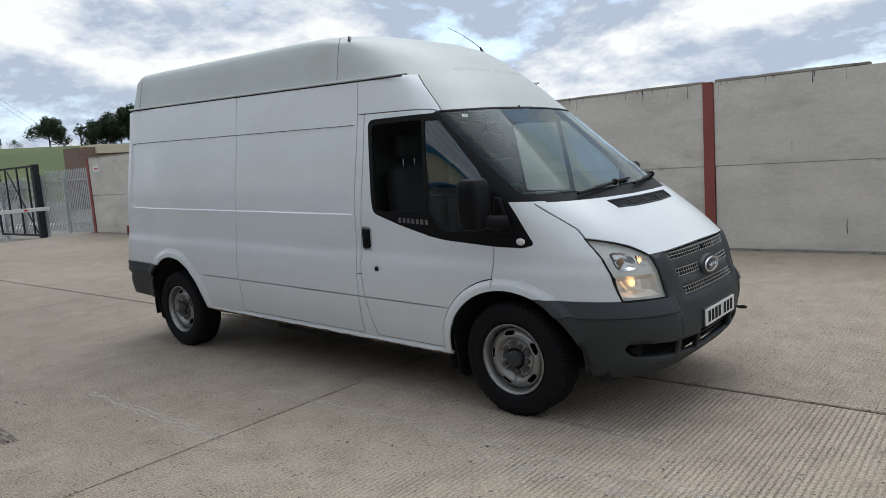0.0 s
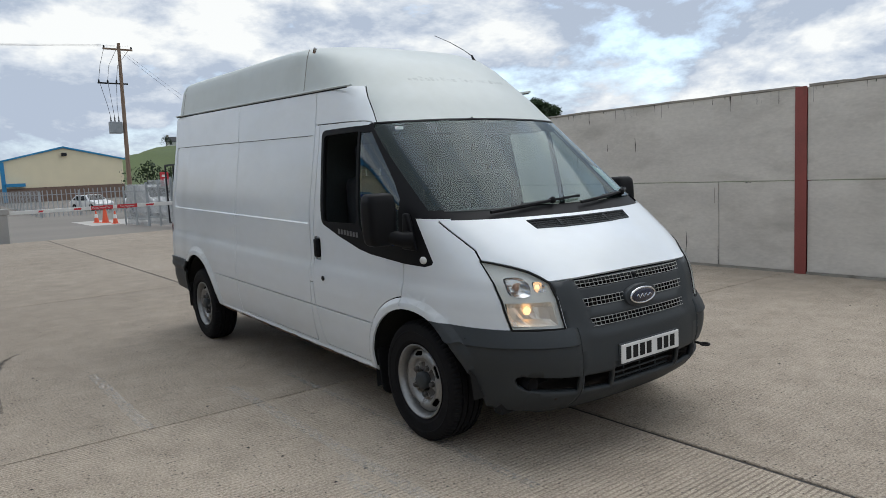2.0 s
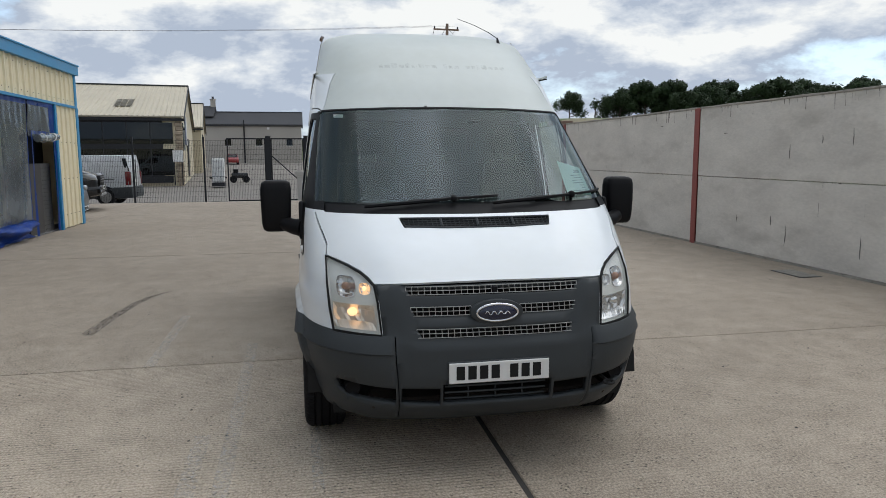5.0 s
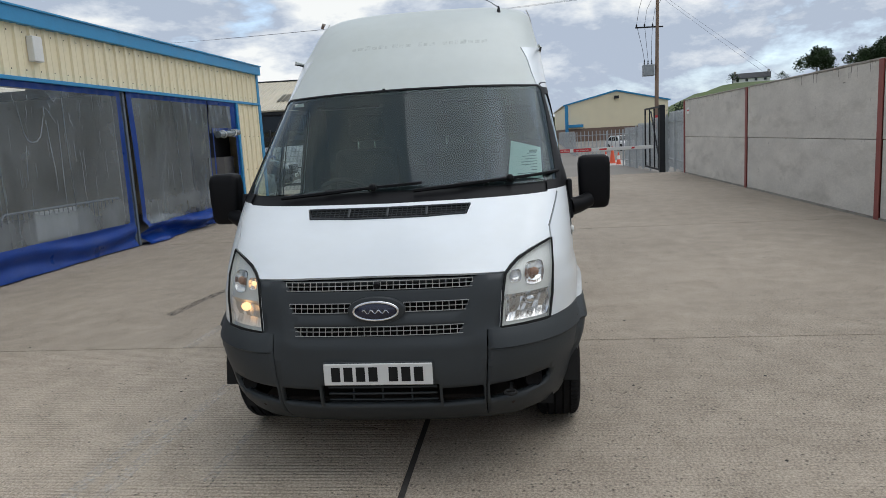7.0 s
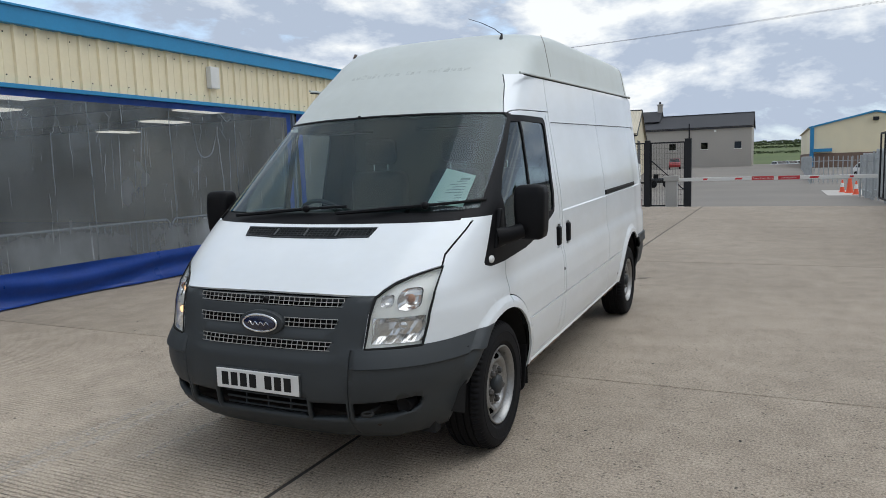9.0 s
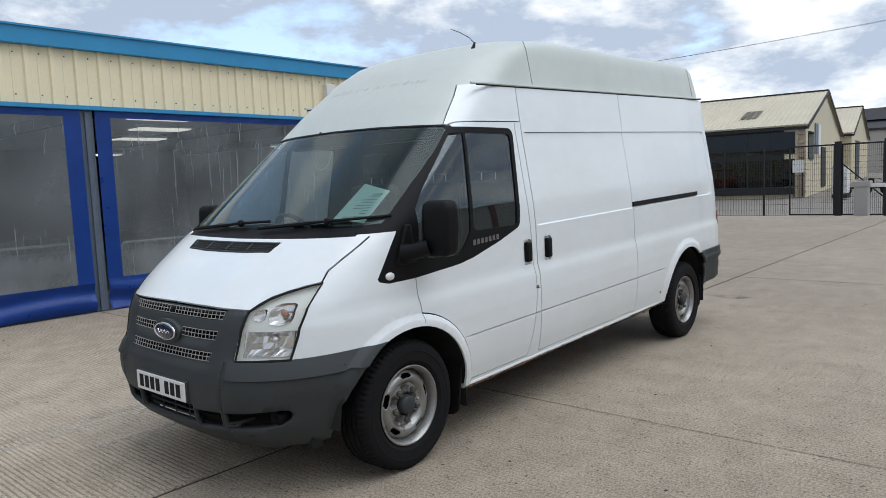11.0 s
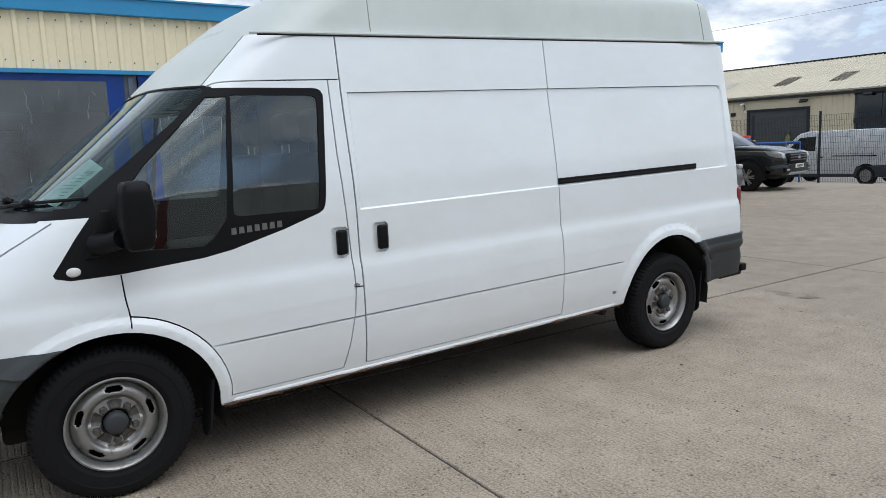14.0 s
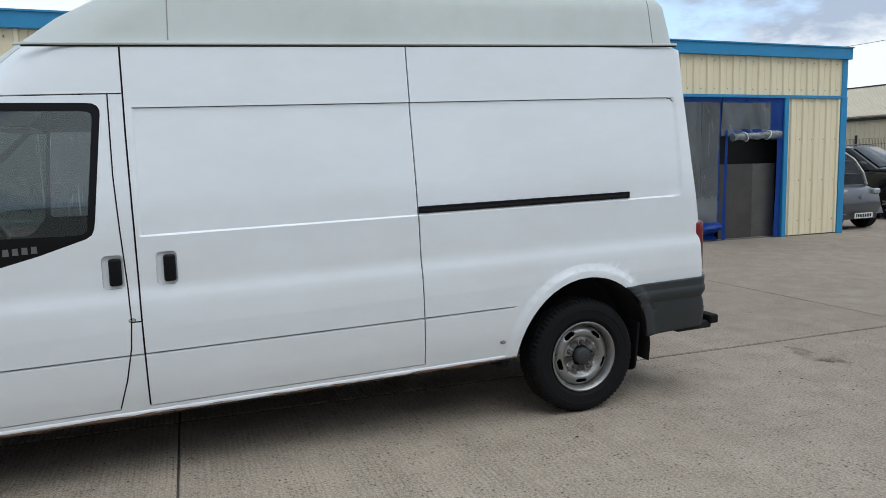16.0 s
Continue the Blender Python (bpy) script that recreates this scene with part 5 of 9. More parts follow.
REFLECTOR = surface("lamp_reflector", (0.66, 0.66, 0.66), 0.22, metal=0.95, var=0.05, bump=0)
LAMP_GREY = surface("lamp_bezel", (0.66, 0.67, 0.645), 0.35, metal=0.0, var=0.05)
LAMP_LIT = glow("lit_side_lamp", (1.0, 0.60, 0.30), 0.75)
# the lit lamp's bowl: its warm glow is put into the colour
WARM_BOWL = surface("warm_lit_reflector", (0.80, 0.74, 0.66), 0.38, metal=0.75, var=0.08, big=20, bump=0)
INDICATOR = surface("amber_indicator", (0.30, 0.15, 0.09), 0.2, var=0.1)
CAB = surface("cab_plastic", (0.022, 0.023, 0.025), 0.7, var=0.15)
CAB_CLOTH = surface("seat_cloth", (0.027, 0.029, 0.033), 0.9, var=0.25, big=5, fine=200)
BADGE_BLUE = surface("badge_blue", (0.004, 0.008, 0.035), 0.25, var=0.05, coat=0.5)
PLATE_WHITE = surface("plate_white", (0.72, 0.72, 0.70), 0.4, var=0.03)
TAIL_RED = surface("tail_red", (0.17, 0.008, 0.010), 0.15, var=0.1, coat=0.5)

VAN_Y, RAKE = 0.11, 0.026
van = thing("panel_van", "white long-wheelbase high-roof panel van with grey bumpers, parked in the yard", "van", at=pose(0, VAN_Y, 0))


def vpart(name, bm, mat, label="", smooth=None, parent=None, rake=True):
    """A part of the van; the body sits nose-down on its wheels by RAKE."""
    if rake:
        for v in bm.verts:
            v.co.z -= RAKE * v.co.x
    return part(name, bm, mat, parent or van, label, smooth)


def lerp_table(table, v):
    for (a, b), (c, d) in zip(table, table[1:]):
        if v <= c:
            return b + (d - b) * max(0.0, min(1.0, (v - a) / (c - a)))
    return table[-1][1]


W_TAB = [(0.26, 0.905), (0.34, 0.925), (0.45, 0.950), (0.60, 0.966), (0.75, 0.972), (0.88, 0.966), (0.95, 0.950), (1.20, 0.946), (1.35, 0.935), (1.60, 0.898), (1.83, 0.862), (2.12, 0.826), (2.16, 0.812), (2.40, 0.765), (2.45, 0.742), (2.480, 0.700), (2.497, 0.62), (2.507, 0.50), (2.513, 0.32), (2.516, 0.12)]
C_TAB = [(0.26, 0.735), (0.31, 0.80), (0.36, 0.862), (0.42, 0.893), (0.55, 0.912), (0.70, 0.898), (0.78, 0.872), (0.90, 0.842), (0.975, 0.812), (0.992, 0.785), (1.03, 0.745), (1.12, 0.632), (1.25, 0.445), (1.295, 0.372), (1.34, 0.305), (1.60, -0.022), (1.885, -0.372), (1.95, -0.435), (2.05, -0.54), (2.17, -0.695), (2.30, -0.875), (2.40, -1.07), (2.45, -1.21), (2.48, -1.36), (2.497, -1.50), (2.507, -1.62), (2.513, -1.75), (2.516, -2.0)]
S_TAB = [(0.26, -0.2), (1.0, -0.2), (1.30, -0.30), (1.86, -0.90), (2.12, -1.12), (2.40, -1.60), (2.516, -2.3)]
P_TAB = [(0.26, 3.2), (0.75, 3.2), (1.0, 3.4), (1.3, 3.5), (1.86, 3.4), (1.95, 3.0), (2.12, 2.6), (2.40, 3.1), (2.516, 3.2)]
R_TAB = [(0.26, -4.66), (0.67, -4.68), (1.0, -4.66), (1.36, -4.60), (2.15, -4.54), (2.40, -4.50), (2.497, -4.42), (2.516, -4.25)]
FRONT_ARCH, REAR_ARCH = (0.0, 0.345, 0.472, 0.437), (-3.75, 0.250, 0.465, 0.505)
Z_LEVELS = [0.27, 0.30, 0.34, 0.38, 0.42, 0.46, 0.50, 0.54, 0.58, 0.610, 0.6195, 0.6225, 0.6275, 0.6305, 0.640, 0.648, 0.654, 0.660, 0.67, 0.70, 0.718, 0.728, 0.736, 0.745, 0.756, 0.79, 0.84, 0.88, 0.90, 0.925, 0.95, 0.98, 1.01, 1.05, 1.09, 1.13, 1.165, 1.190, 1.198, 1.207, 1.216, 1.25, 1.29, 1.34, 1.39, 1.44, 1.49, 1.54, 1.59, 1.64, 1.69, 1.74, 1.78, 1.808, 1.8185, 1.8215, 1.84, 1.87, 1.91, 1.95, 2.0, 2.05, 2.09, 2.12, 2.14, 2.16, 2.20, 2.25, 2.30, 2.35, 2.40, 2.43, 2.45, 2.467, 2.48, 2.489, 2.497, 2.503, 2.507, 2.510, 2.513, 2.516]
X_LEVELS = [-4.30 + 0.06 * k for k in range(51)] + [-4.48, -4.472, -4.464, -4.456, -4.44, -4.40, -4.35, -1.293, -1.283]
X_LEVELS = sorted(set(round(v, 4) for v in X_LEVELS if v < -1.24))


def inset(x, z):
    """How far the pressed panel and grooves of the side lie behind its outer skin."""
    d = 0.0
    if -4.48 < x < -1.2 and 1.15 < z < 1.9:
        rear = -4.458 + 0.03 * (max(0.0, abs(z - 1.513) - 0.25) / 0.06) ** 2
        k = step(1.198, 1.207, z) * (1 - step(1.8185, 1.8215, z)) * step(-1.283, -1.293, x) * step(rear - 0.012, rear, x)
        d += 0.0095 * k
    if -3.28 < x < -0.50:
        d += 0.015 * max(0.0, min(1.0, (0.0055 - abs(z - 0.625)) / 0.003))
    return d


def flare(x, z):
    d = 0.0
    for cx, cz, rx, rz in (FRONT_ARCH, REAR_ARCH):
        r = math.hypot((x - cx) / rx, (z - cz) / rz)
        if 0.8 < r < 1.17 and z > 0.3:
            d = max(d, 0.020 * (1 - step(1.07, 1.16, r)))
    return d


def outline(z):
    """Half the plan outline at height z, from the rear's middle to the front's middle, y positive."""
    w, xc, xs, p, xr = (lerp_table(t, z) for t in (W_TAB, C_TAB, S_TAB, P_TAB, R_TAB))
    pts = []
    x_end = X_LEVELS[0] if z <= 2.13 else xr + 0.24
    for k in range(13):
        a = (k / 13) * math.pi / 2
        pts.append((x_end + (xr - x_end) * abs(math.cos(a)) ** (2 / 7.0), w * 0.985 * abs(math.sin(a)) ** (2 / 7.0)))
    if z <= 2.13:
        side = list(X_LEVELS) + [X_LEVELS[-1] + (xs - X_LEVELS[-1]) * k / 18 for k in range(1, 19)]
    else:
        base = list(X_LEVELS) + [X_LEVELS[-1] + (-1.12 - X_LEVELS[-1]) * k / 18 for k in range(1, 19)]
        side = [x_end + (b - base[0]) * (xs - x_end) / (base[-1] - base[0]) for b in base]
    for x in side:
        taper = 1 - 0.015 * step(-4.0, -4.3, x)
        pts.append((x, w * taper - inset(x, z)))
    for k in range(1, 41):
        a = math.pi / 2 * (1 - k / 40)
        y = w * abs(math.sin(a)) ** (2 / p) if k < 40 else 0.0
        x = xs + (xc - xs) * abs(math.cos(a)) ** (2 / p)
        pts.append((x, y))
    return pts


def shell():
    bm = bmesh.new()
    rows = []
    for z in Z_LEVELS:
        half = outline(z)
        ring = [bm.verts.new((x, y, z)) for x, y in half]
        ring += [bm.verts.new((x, -y, z)) for x, y in reversed(half[1:-1])]
        rows.append(ring)
    n = len(rows[0])
    for a, b in zip(rows, rows[1:]):
        for k in range(n):
            bm.faces.new((a[k], b[k], b[(k + 1) % n], a[(k + 1) % n]))
    bm.faces.new(rows[-1])
    bm.normal_update()
    if sum(f.normal.y * f.calc_center_median().y for f in bm.faces) < 0:
        bmesh.ops.reverse_faces(bm, faces=bm.faces[:])
    return bm


def inside(poly, u, v):
    hit, n = False, len(poly)
    for i in range(n):
        (a, b), (c, d) = poly[i], poly[i - 1]
        if (b > v) != (d > v) and u < (c - a) * (v - b) / (d - b) + a:
            hit = not hit
    return hit


def carve(bm, poly, axes, allow, tag=None, layer=None, over=None):
    """Cut the outline poly, seen along the third axis, into the faces that allow() admits; give those inside it a tag."""
    ia, ib = axes
    us, vs = [p[0] for p in poly], [p[1] for p in poly]
    u0, u1, v0, v1 = min(us) - 0.01, max(us) + 0.01, min(vs) - 0.01, max(vs) + 0.01
    third = 3 - ia - ib

    def near(box4):
        out = []
        for f in bm.faces:
            fu = [v.co[ia] for v in f.verts]
            if max(fu) < box4[0] or min(fu) > box4[1]:
                continue
            fv = [v.co[ib] for v in f.verts]
            if max(fv) < box4[2] or min(fv) > box4[3] or not allow(f):
                continue
            out.append(f)
        return out

    pool = near((u0, u1, v0, v1))
    for i in range(len(poly)):
        (a, b), (c, d) = poly[i], poly[(i + 1) % len(poly)]
        e = 1e-4
        b4 = (min(a, c) - e, max(a, c) + e, min(b, d) - e, max(b, d) + e)
        sel = []
        for f in pool:
            if not f.is_valid:
                continue
            fu = [v.co[ia] for v in f.verts]
            fv = [v.co[ib] for v in f.verts]
            if max(fu) < b4[0] or min(fu) > b4[1] or max(fv) < b4[2] or min(fv) > b4[3]:
                continue
            sel.append(f)
        if not sel:
            continue
        co, no = [0, 0, 0], [0, 0, 0]
        co[ia], co[ib], no[ia], no[ib] = a, b, -(d - b), c - a
        geom = set(sel)
        for f in sel:
            geom.update(f.edges), geom.update(f.verts)
        res = bmesh.ops.bisect_plane(bm, geom=list(geom), dist=1e-6, plane_co=co, plane_no=Vector(no).normalized())
        keep = {f for f in pool if f.is_valid}
        keep.update(g for g in res["geom"] if isinstance(g, bmesh.types.BMFace))
        for g in res["geom_cut"]:
            if isinstance(g, bmesh.types.BMEdge):
                keep.update(f for f in g.link_faces if allow(f))
        pool = list(keep)
    got = []
    for f in pool:
        if f.is_valid:
            c = f.calc_center_median()
            if inside(poly, c[ia], c[ib]) and (over is None or f[layer] in over):
                got.append(f)
                if tag is not None:
                    f[layer] = tag
    return got


def ribbon(points, width):
    """The outline of a narrow band along a line."""
    left, right = [], []
    n = len(points)
    for i, (u, v) in enumerate(points):
        a, b = points[max(0, i - 1)], points[min(n - 1, i + 1)]
        dx, dy = b[0] - a[0], b[1] - a[1]
        ln = math.hypot(dx, dy)
        nx, ny = -dy / ln * width / 2, dx / ln * width / 2
        left.append((u + nx, v + ny)), right.append((u - nx, v - ny))
    return left + right[::-1]


def ellipse(cx, cz, rx, rz, a0, a1, n):
    return [(cx + rx * math.cos(radians(a0 + (a1 - a0) * k / n)), cz + rz * math.sin(radians(a0 + (a1 - a0) * k / n))) for k in range(n + 1)]


BODY, DOOR, SLIDER, TRIM, GLASS_M, GLASS_Q, BONNET, BUMPER, LAMP_R, LAMP_L, WIND, COWL, ROOF, HOLE, VENT, REARB, PANEL, RECESS, SEAM = range(19)
vb = shell()
tagl = vb.faces.layers.int.new("tag")


def side_ok(s):
    return lambda f: f.calc_center_median().y * s > 0.45 and f.normal.y * s > 0.12


def front_ok(f):
    c = f.calc_center_median()
    return c.x > -1.0 and f.normal.x > 0.04


XZ, YZ = (0, 2), (1, 2)
for s in (-1, 1):
    ok = side_ok(s)
    # wheel openings
    for cx, cz, rx, rz in (FRONT_ARCH, REAR_ARCH):
        for grow in (1.16, 1.08):
            carve(vb, ellipse(cx, cz, rx * grow, rz * grow, -20, 200, 26), XZ, ok)
        carve(vb, ellipse(cx, cz, rx, rz, -40, 220, 34) + [(cx - rx * 0.8, 0.2), (cx + rx * 0.8, 0.2)], XZ, ok, HOLE, tagl)
# the moulded roof: above the gutter, and the brow over the windscreen
for s in (-1, 1):
    carve(vb, [(-0.535, 1.862), (-0.80, 2.128), (-2.5, 2.140), (-4.8, 2.152), (-4.8, 2.7), (0.4, 2.7), (0.4, 1.862)], XZ, side_ok(s), ROOF, tagl, (BODY,))
for f in vb.faces:
    c = f.calc_center_median()
    if f[tagl] == BODY and (c.z > 2.152 or (c.z > 1.862 and abs(c.y) < 0.86 and c.x > -0.53 - (c.z - 1.862) * 1.0)):
        f[tagl] = ROOF
# black surround of the cab windows and the pillar
SURROUND = [(0.178, 1.052), (0.186, 1.068), (0.160, 1.105), (0.085, 1.215), (0.020, 1.300), (-0.54, 1.862), (-0.60, 1.858), (-1.085, 1.8487), (-1.113, 1.845), (-1.133, 1.833), (-1.143, 1.815), (-1.144, 1.795), (-1.096, 1.300), (-1.088, 1.250), (-1.076, 1.224), (-1.052, 1.208), (-0.85, 1.145), (-0.583, 1.078), (-0.45, 1.058), (-0.08, 1.036), (0.12, 1.036)]
MAIN_WIN = [(-0.660, 1.822), (-1.062, 1.8125), (-1.088, 1.808), (-1.103, 1.796), (-1.108, 1.774), (-1.060, 1.270), (-1.055, 1.246), (-1.043, 1.233), (-1.022, 1.228), (-0.628, 1.236), (-0.607, 1.255)]
QUARTER = [(-0.640, 1.815), (-0.545, 1.817), (-0.224, 1.508), (-0.138, 1.405), (-0.120, 1.170), (-0.137, 1.140), (-0.230, 1.125), (-0.452, 1.112), (-0.500, 1.140), (-0.576, 1.235)]
for s in (-1, 1):
    ok = side_ok(s)
    carve(vb, SURROUND, XZ, ok, TRIM, tagl, (BODY, ROOF))
    carve(vb, [(0.020, 1.300), (-0.54, 1.862), (-0.30, 1.862), (0.40, 1.300)], XZ, ok, TRIM, tagl, (BODY, ROOF))
    carve(vb, MAIN_WIN, XZ, ok, GLASS_M, tagl)
    carve(vb, QUARTER, XZ, ok, GLASS_Q, tagl)
half_screen = [(0.868, 1.345), (0.856, 1.50), (0.836, 1.70), (0.812, 1.845), (0.792, 1.866), (0.40, 1.880), (0, 1.886)]
screen = half_screen + [(-y, z) for y, z in reversed(half_screen[:-1])]
pillar = [(0.895, 1.30), (0.818, 1.864), (0.792, 1.874), (0.4, 1.888), (0, 1.894), (-0.4, 1.888), (-0.792, 1.874), (-0.818, 1.864), (-0.895, 1.30)]
carve(vb, pillar, YZ, front_ok, TRIM, tagl, (BODY, ROOF))
carve(vb, [(0.815, 1.292), (0.812, 1.345), (-0.812, 1.345), (-0.815, 1.292), (0, 1.284)], YZ, front_ok, COWL, tagl)
carve(vb, screen, YZ, front_ok, WIND, tagl)
# bumper, centre panel, lamps
bump_ok = lambda f: f.calc_center_median().x > 0.1
carve(vb, [(-0.3, 0.0), (-0.3, 0.752), (1.2, 0.742), (1.2, 0.0)], XZ, bump_ok, BUMPER, tagl, (BODY,))
half_mask = [(0.560, 0.735), (0.575, 0.90), (0.594, 0.982), (0.30, 0.989), (0, 0.991)]
carve(vb, half_mask + [(-y, z) for y, z in reversed(half_mask[:-1])], YZ, front_ok, BUMPER, tagl, (BODY,))


def surf_at(y, z):
    """Where the front skin stands at (y, z), near the wing."""
    w, xc, xs, p = (lerp_table(t, z) for t in (W_TAB, C_TAB, S_TAB, P_TAB))
    return xs + (xc - xs) * (1 - min(1.0, abs(y) / w) ** p) ** (1 / p)


LAMP_TOP = [(0.820, 1.092), (0.770, 1.079), (0.713, 1.061), (0.655, 1.036), (0.618, 1.008), (0.594, 0.982)]
LAMP = LAMP_TOP + [(0.580, 0.90), (0.566, 0.744), (0.69, 0.743), (0.795, 0.742), (0.812, 0.85), (0.820, 0.97)]
for s in (-1, 1):
    carve(vb, [(s * y, z) for y, z in LAMP], YZ, front_ok, LAMP_R if s < 0 else LAMP_L, tagl)
half_bonnet = [(0.818, 1.292), (0.838, 1.20)] + LAMP_TOP + [(0.30, 0.989), (0, 0.991)]
bonnet_line = half_bonnet + [(-y, z) for y, z in reversed(half_bonnet[:-1])]
carve(vb, bonnet_line + [(0, 1.284)], YZ, front_ok, BONNET, tagl, (BODY,))
carve(vb, [(0.425, 1.272), (0.405, 1.226), (0.0, 1.220), (-0.405, 1.226), (-0.425, 1.272), (0, 1.270)], YZ, front_ok, VENT, tagl, (BONNET,))
# openings of the grille and the lower air intake
SLOTS = [[(-0.445, 0.972), (0.445, 0.972), (0.428, 0.935), (-0.428, 0.935)], [(-0.425, 0.877), (-0.130, 0.877), (-0.125, 0.836), (-0.405, 0.836)], [(0.130, 0.877), (0.425, 0.877), (0.405, 0.836), (0.125, 0.836)], [(-0.400, 0.772), (0.400, 0.772), (0.372, 0.733), (-0.372, 0.733)]]
for slot in SLOTS:
    carve(vb, slot, YZ, front_ok, HOLE, tagl, (BUMPER,))
INTAKES = [[(-0.278, 0.506), (0.278, 0.506), (0.278, 0.396), (-0.278, 0.396)], [(0.290, 0.484), (0.480, 0.487), (0.480, 0.400), (0.290, 0.390)], [(-0.480, 0.487), (-0.290, 0.484), (-0.290, 0.390), (-0.480, 0.400)]]
for slot in INTAKES:
    carve(vb, slot, YZ, front_ok, HOLE, tagl, (BUMPER,))
for s in (-1, 1):
    carve(vb, [(s * y, z) for y, z in ((0.505, 0.486), (0.765, 0.506), (0.783, 0.500), (0.790, 0.478), (0.780, 0.448), (0.750, 0.425), (0.700, 0.412), (0.505, 0.400))], YZ, front_ok, HOLE, tagl, (BUMPER,))
carve(vb, [(0.1, 0.0), (0.1, 0.305), (0.47, 0.305), (0.64, 0.285), (0.64, 0.0)], XZ, bump_ok, HOLE, tagl, (BUMPER,))
# the sides end at the sill
for s in (-1, 1):
    carve(vb, [(-3.7, 0.0), (-3.7, 0.326), (-0.3, 0.326), (-0.3, 0.0)], XZ, side_ok(s), HOLE, tagl, (BODY,))
# rear bumper
for s in (-1, 1):
    carve(vb, [(-4.9, 0.1), (-4.9, 0.672), (-4.02, 0.665), (-4.10, 0.1)], XZ, lambda f: f.calc_center_median().x < -3.9, REARB, tagl, (BODY,))
carve(vb, [(-4.9, 0.0), (-4.9, 0.348), (-4.10, 0.318), (-4.02, 0.318), (-4.02, 0.0)], XZ, lambda f: f.calc_center_median().x < -3.9, HOLE, tagl, (REARB, BODY))
# shut lines
ARC = [p for p in ellipse(0.0, 0.345, 0.535, 0.505, 101, 172, 12)]
DOOR_REAR = [(-1.180, 1.890), (-1.183, 1.50), (-1.197, 1.25), (-1.214, 0.98), (-1.222, 0.80), (-1.212, 0.66), (-1.182, 0.50), (-1.140, 0.352)]
DOOR_FRONT = [(-0.080, 1.034), (-0.088, 0.92), (-0.098, 0.845)] + ARC + [(-0.530, 0.352)]
SEAM_B = [(-1.246, 2.118), (-1.250, 1.70), (-1.261, 1.25), (-1.268, 0.80), (-1.277, 0.352)]
SEAM_MID = [(-2.690, 2.138), (-2.702, 1.25), (-2.722, 0.352)]
DOOR_TOP = [(-0.556, 1.864), (-0.585, 1.878), (-0.62, 1.885), (-0.68, 1.888), (-1.243, 1.891)]
door_shape = DOOR_FRONT + DOOR_REAR[::-1] + DOOR_TOP[3::-1] + [(0.0, 1.30)]
slider_shape = [(-1.246, 2.118), (-1.250, 1.70), (-1.261, 1.25), (-1.268, 0.80), (-1.277, 0.352), (-2.722, 0.352), (-2.702, 1.25), (-2.690, 2.138)]
for s in (-1, 1):
    ok = side_ok(s)
    for line in (DOOR_REAR, DOOR_FRONT, SEAM_B, SEAM_MID, DOOR_TOP, [(-0.530, 0.352), (-1.140, 0.352)], [(-1.220, 0.79), (-1.266, 0.79)], [(-0.099, 0.846), (-0.096, 0.790)]):
        carve(vb, ribbon(line, 0.0085 if line is SEAM_B and s > 0 else 0.0070), XZ, ok, SEAM, tagl, (BODY, TRIM))
    carve(vb, ribbon([(-1.277, 0.352), (-2.722, 0.352)], 0.0065), XZ, ok, SEAM, tagl, (BODY,))
    carve(vb, ribbon([(-0.540, 1.868), (-0.798, 2.126)], 0.004), XZ, ok, SEAM, tagl, (BODY, ROOF))
    carve(vb, door_shape, XZ, ok, DOOR, tagl, (BODY,))
    carve(vb, slider_shape, XZ, ok, SLIDER if s > 0 else PANEL, tagl, (BODY,))
    # dark slits carry the shade of two folds: over the pressed panel, above sill
    for line, w_ in (([(-1.285, 1.8205), (-2.6, 1.8205), (-4.40, 1.8205), (-4.432, 1.814), (-4.450, 1.795)], 0.0045), ([(-0.535, 0.625), (-1.9, 0.625), (-3.27, 0.625)], 0.004)):
        carve(vb, ribbon(line, w_), XZ, ok, SEAM, tagl, (BODY, DOOR, SLIDER, PANEL))
    for hx in (-1.163, -1.405) if s > 0 else (-1.163,):
        a0, a1 = hx - 0.040, hx + 0.056
        carve(vb, [(a0, 0.972), (a0 + 0.015, 0.957), (a1 - 0.015, 0.957), (a1, 0.972), (a1, 1.105), (a1 - 0.015, 1.120), (a0 + 0.015, 1.120), (a0, 1.105)], XZ, ok, RECESS, tagl, (DOOR, SLIDER, BODY))
for s in (-1, 1):
    wing_ok = lambda f: f.calc_center_median().y * s > 0.74 and f.normal.z > -0.2
    carve(vb, ribbon([(0.165, 1.287), (0.248, 1.238), (0.330, 1.190), (0.410, 1.141), (surf_at(0.820, 1.092) + 0.006, 1.091)], 0.0065), XZ, wing_ok, SEAM, tagl, (BODY, BONNET))
    for line in (LAMP_TOP, [(0.594, 0.982), (0.30, 0.989), (0, 0.991)]):
        carve(vb, ribbon([(s * y, z) for y, z in line], 0.007), YZ, front_ok, SEAM, tagl, (BODY, BONNET, BUMPER, LAMP_R, LAMP_L))
    for line in (LAMP[5:8], LAMP[7:10], LAMP[9:] + LAMP[:1]):
        carve(vb, ribbon([(s * y, z) for y, z in line], 0.007), YZ, front_ok, SEAM, tagl, (BODY, BONNET, BUMPER))
for s in (-1, 1):
    carve(vb, ribbon([(s * 0.505, 0.742), (s * 0.500, 0.60), (s * 0.49, 0.44), (s * 0.485, 0.30)], 0.005), YZ, front_ok, SEAM, tagl, (BUMPER,))
# crease along the bumper's corners
for s in (-1, 1):
    carve(vb, ribbon([(s * y, 0.655) for y in (0.53, 0.65, 0.78, 0.835)], 0.0035), YZ, front_ok, SEAM, tagl, (BUMPER,))
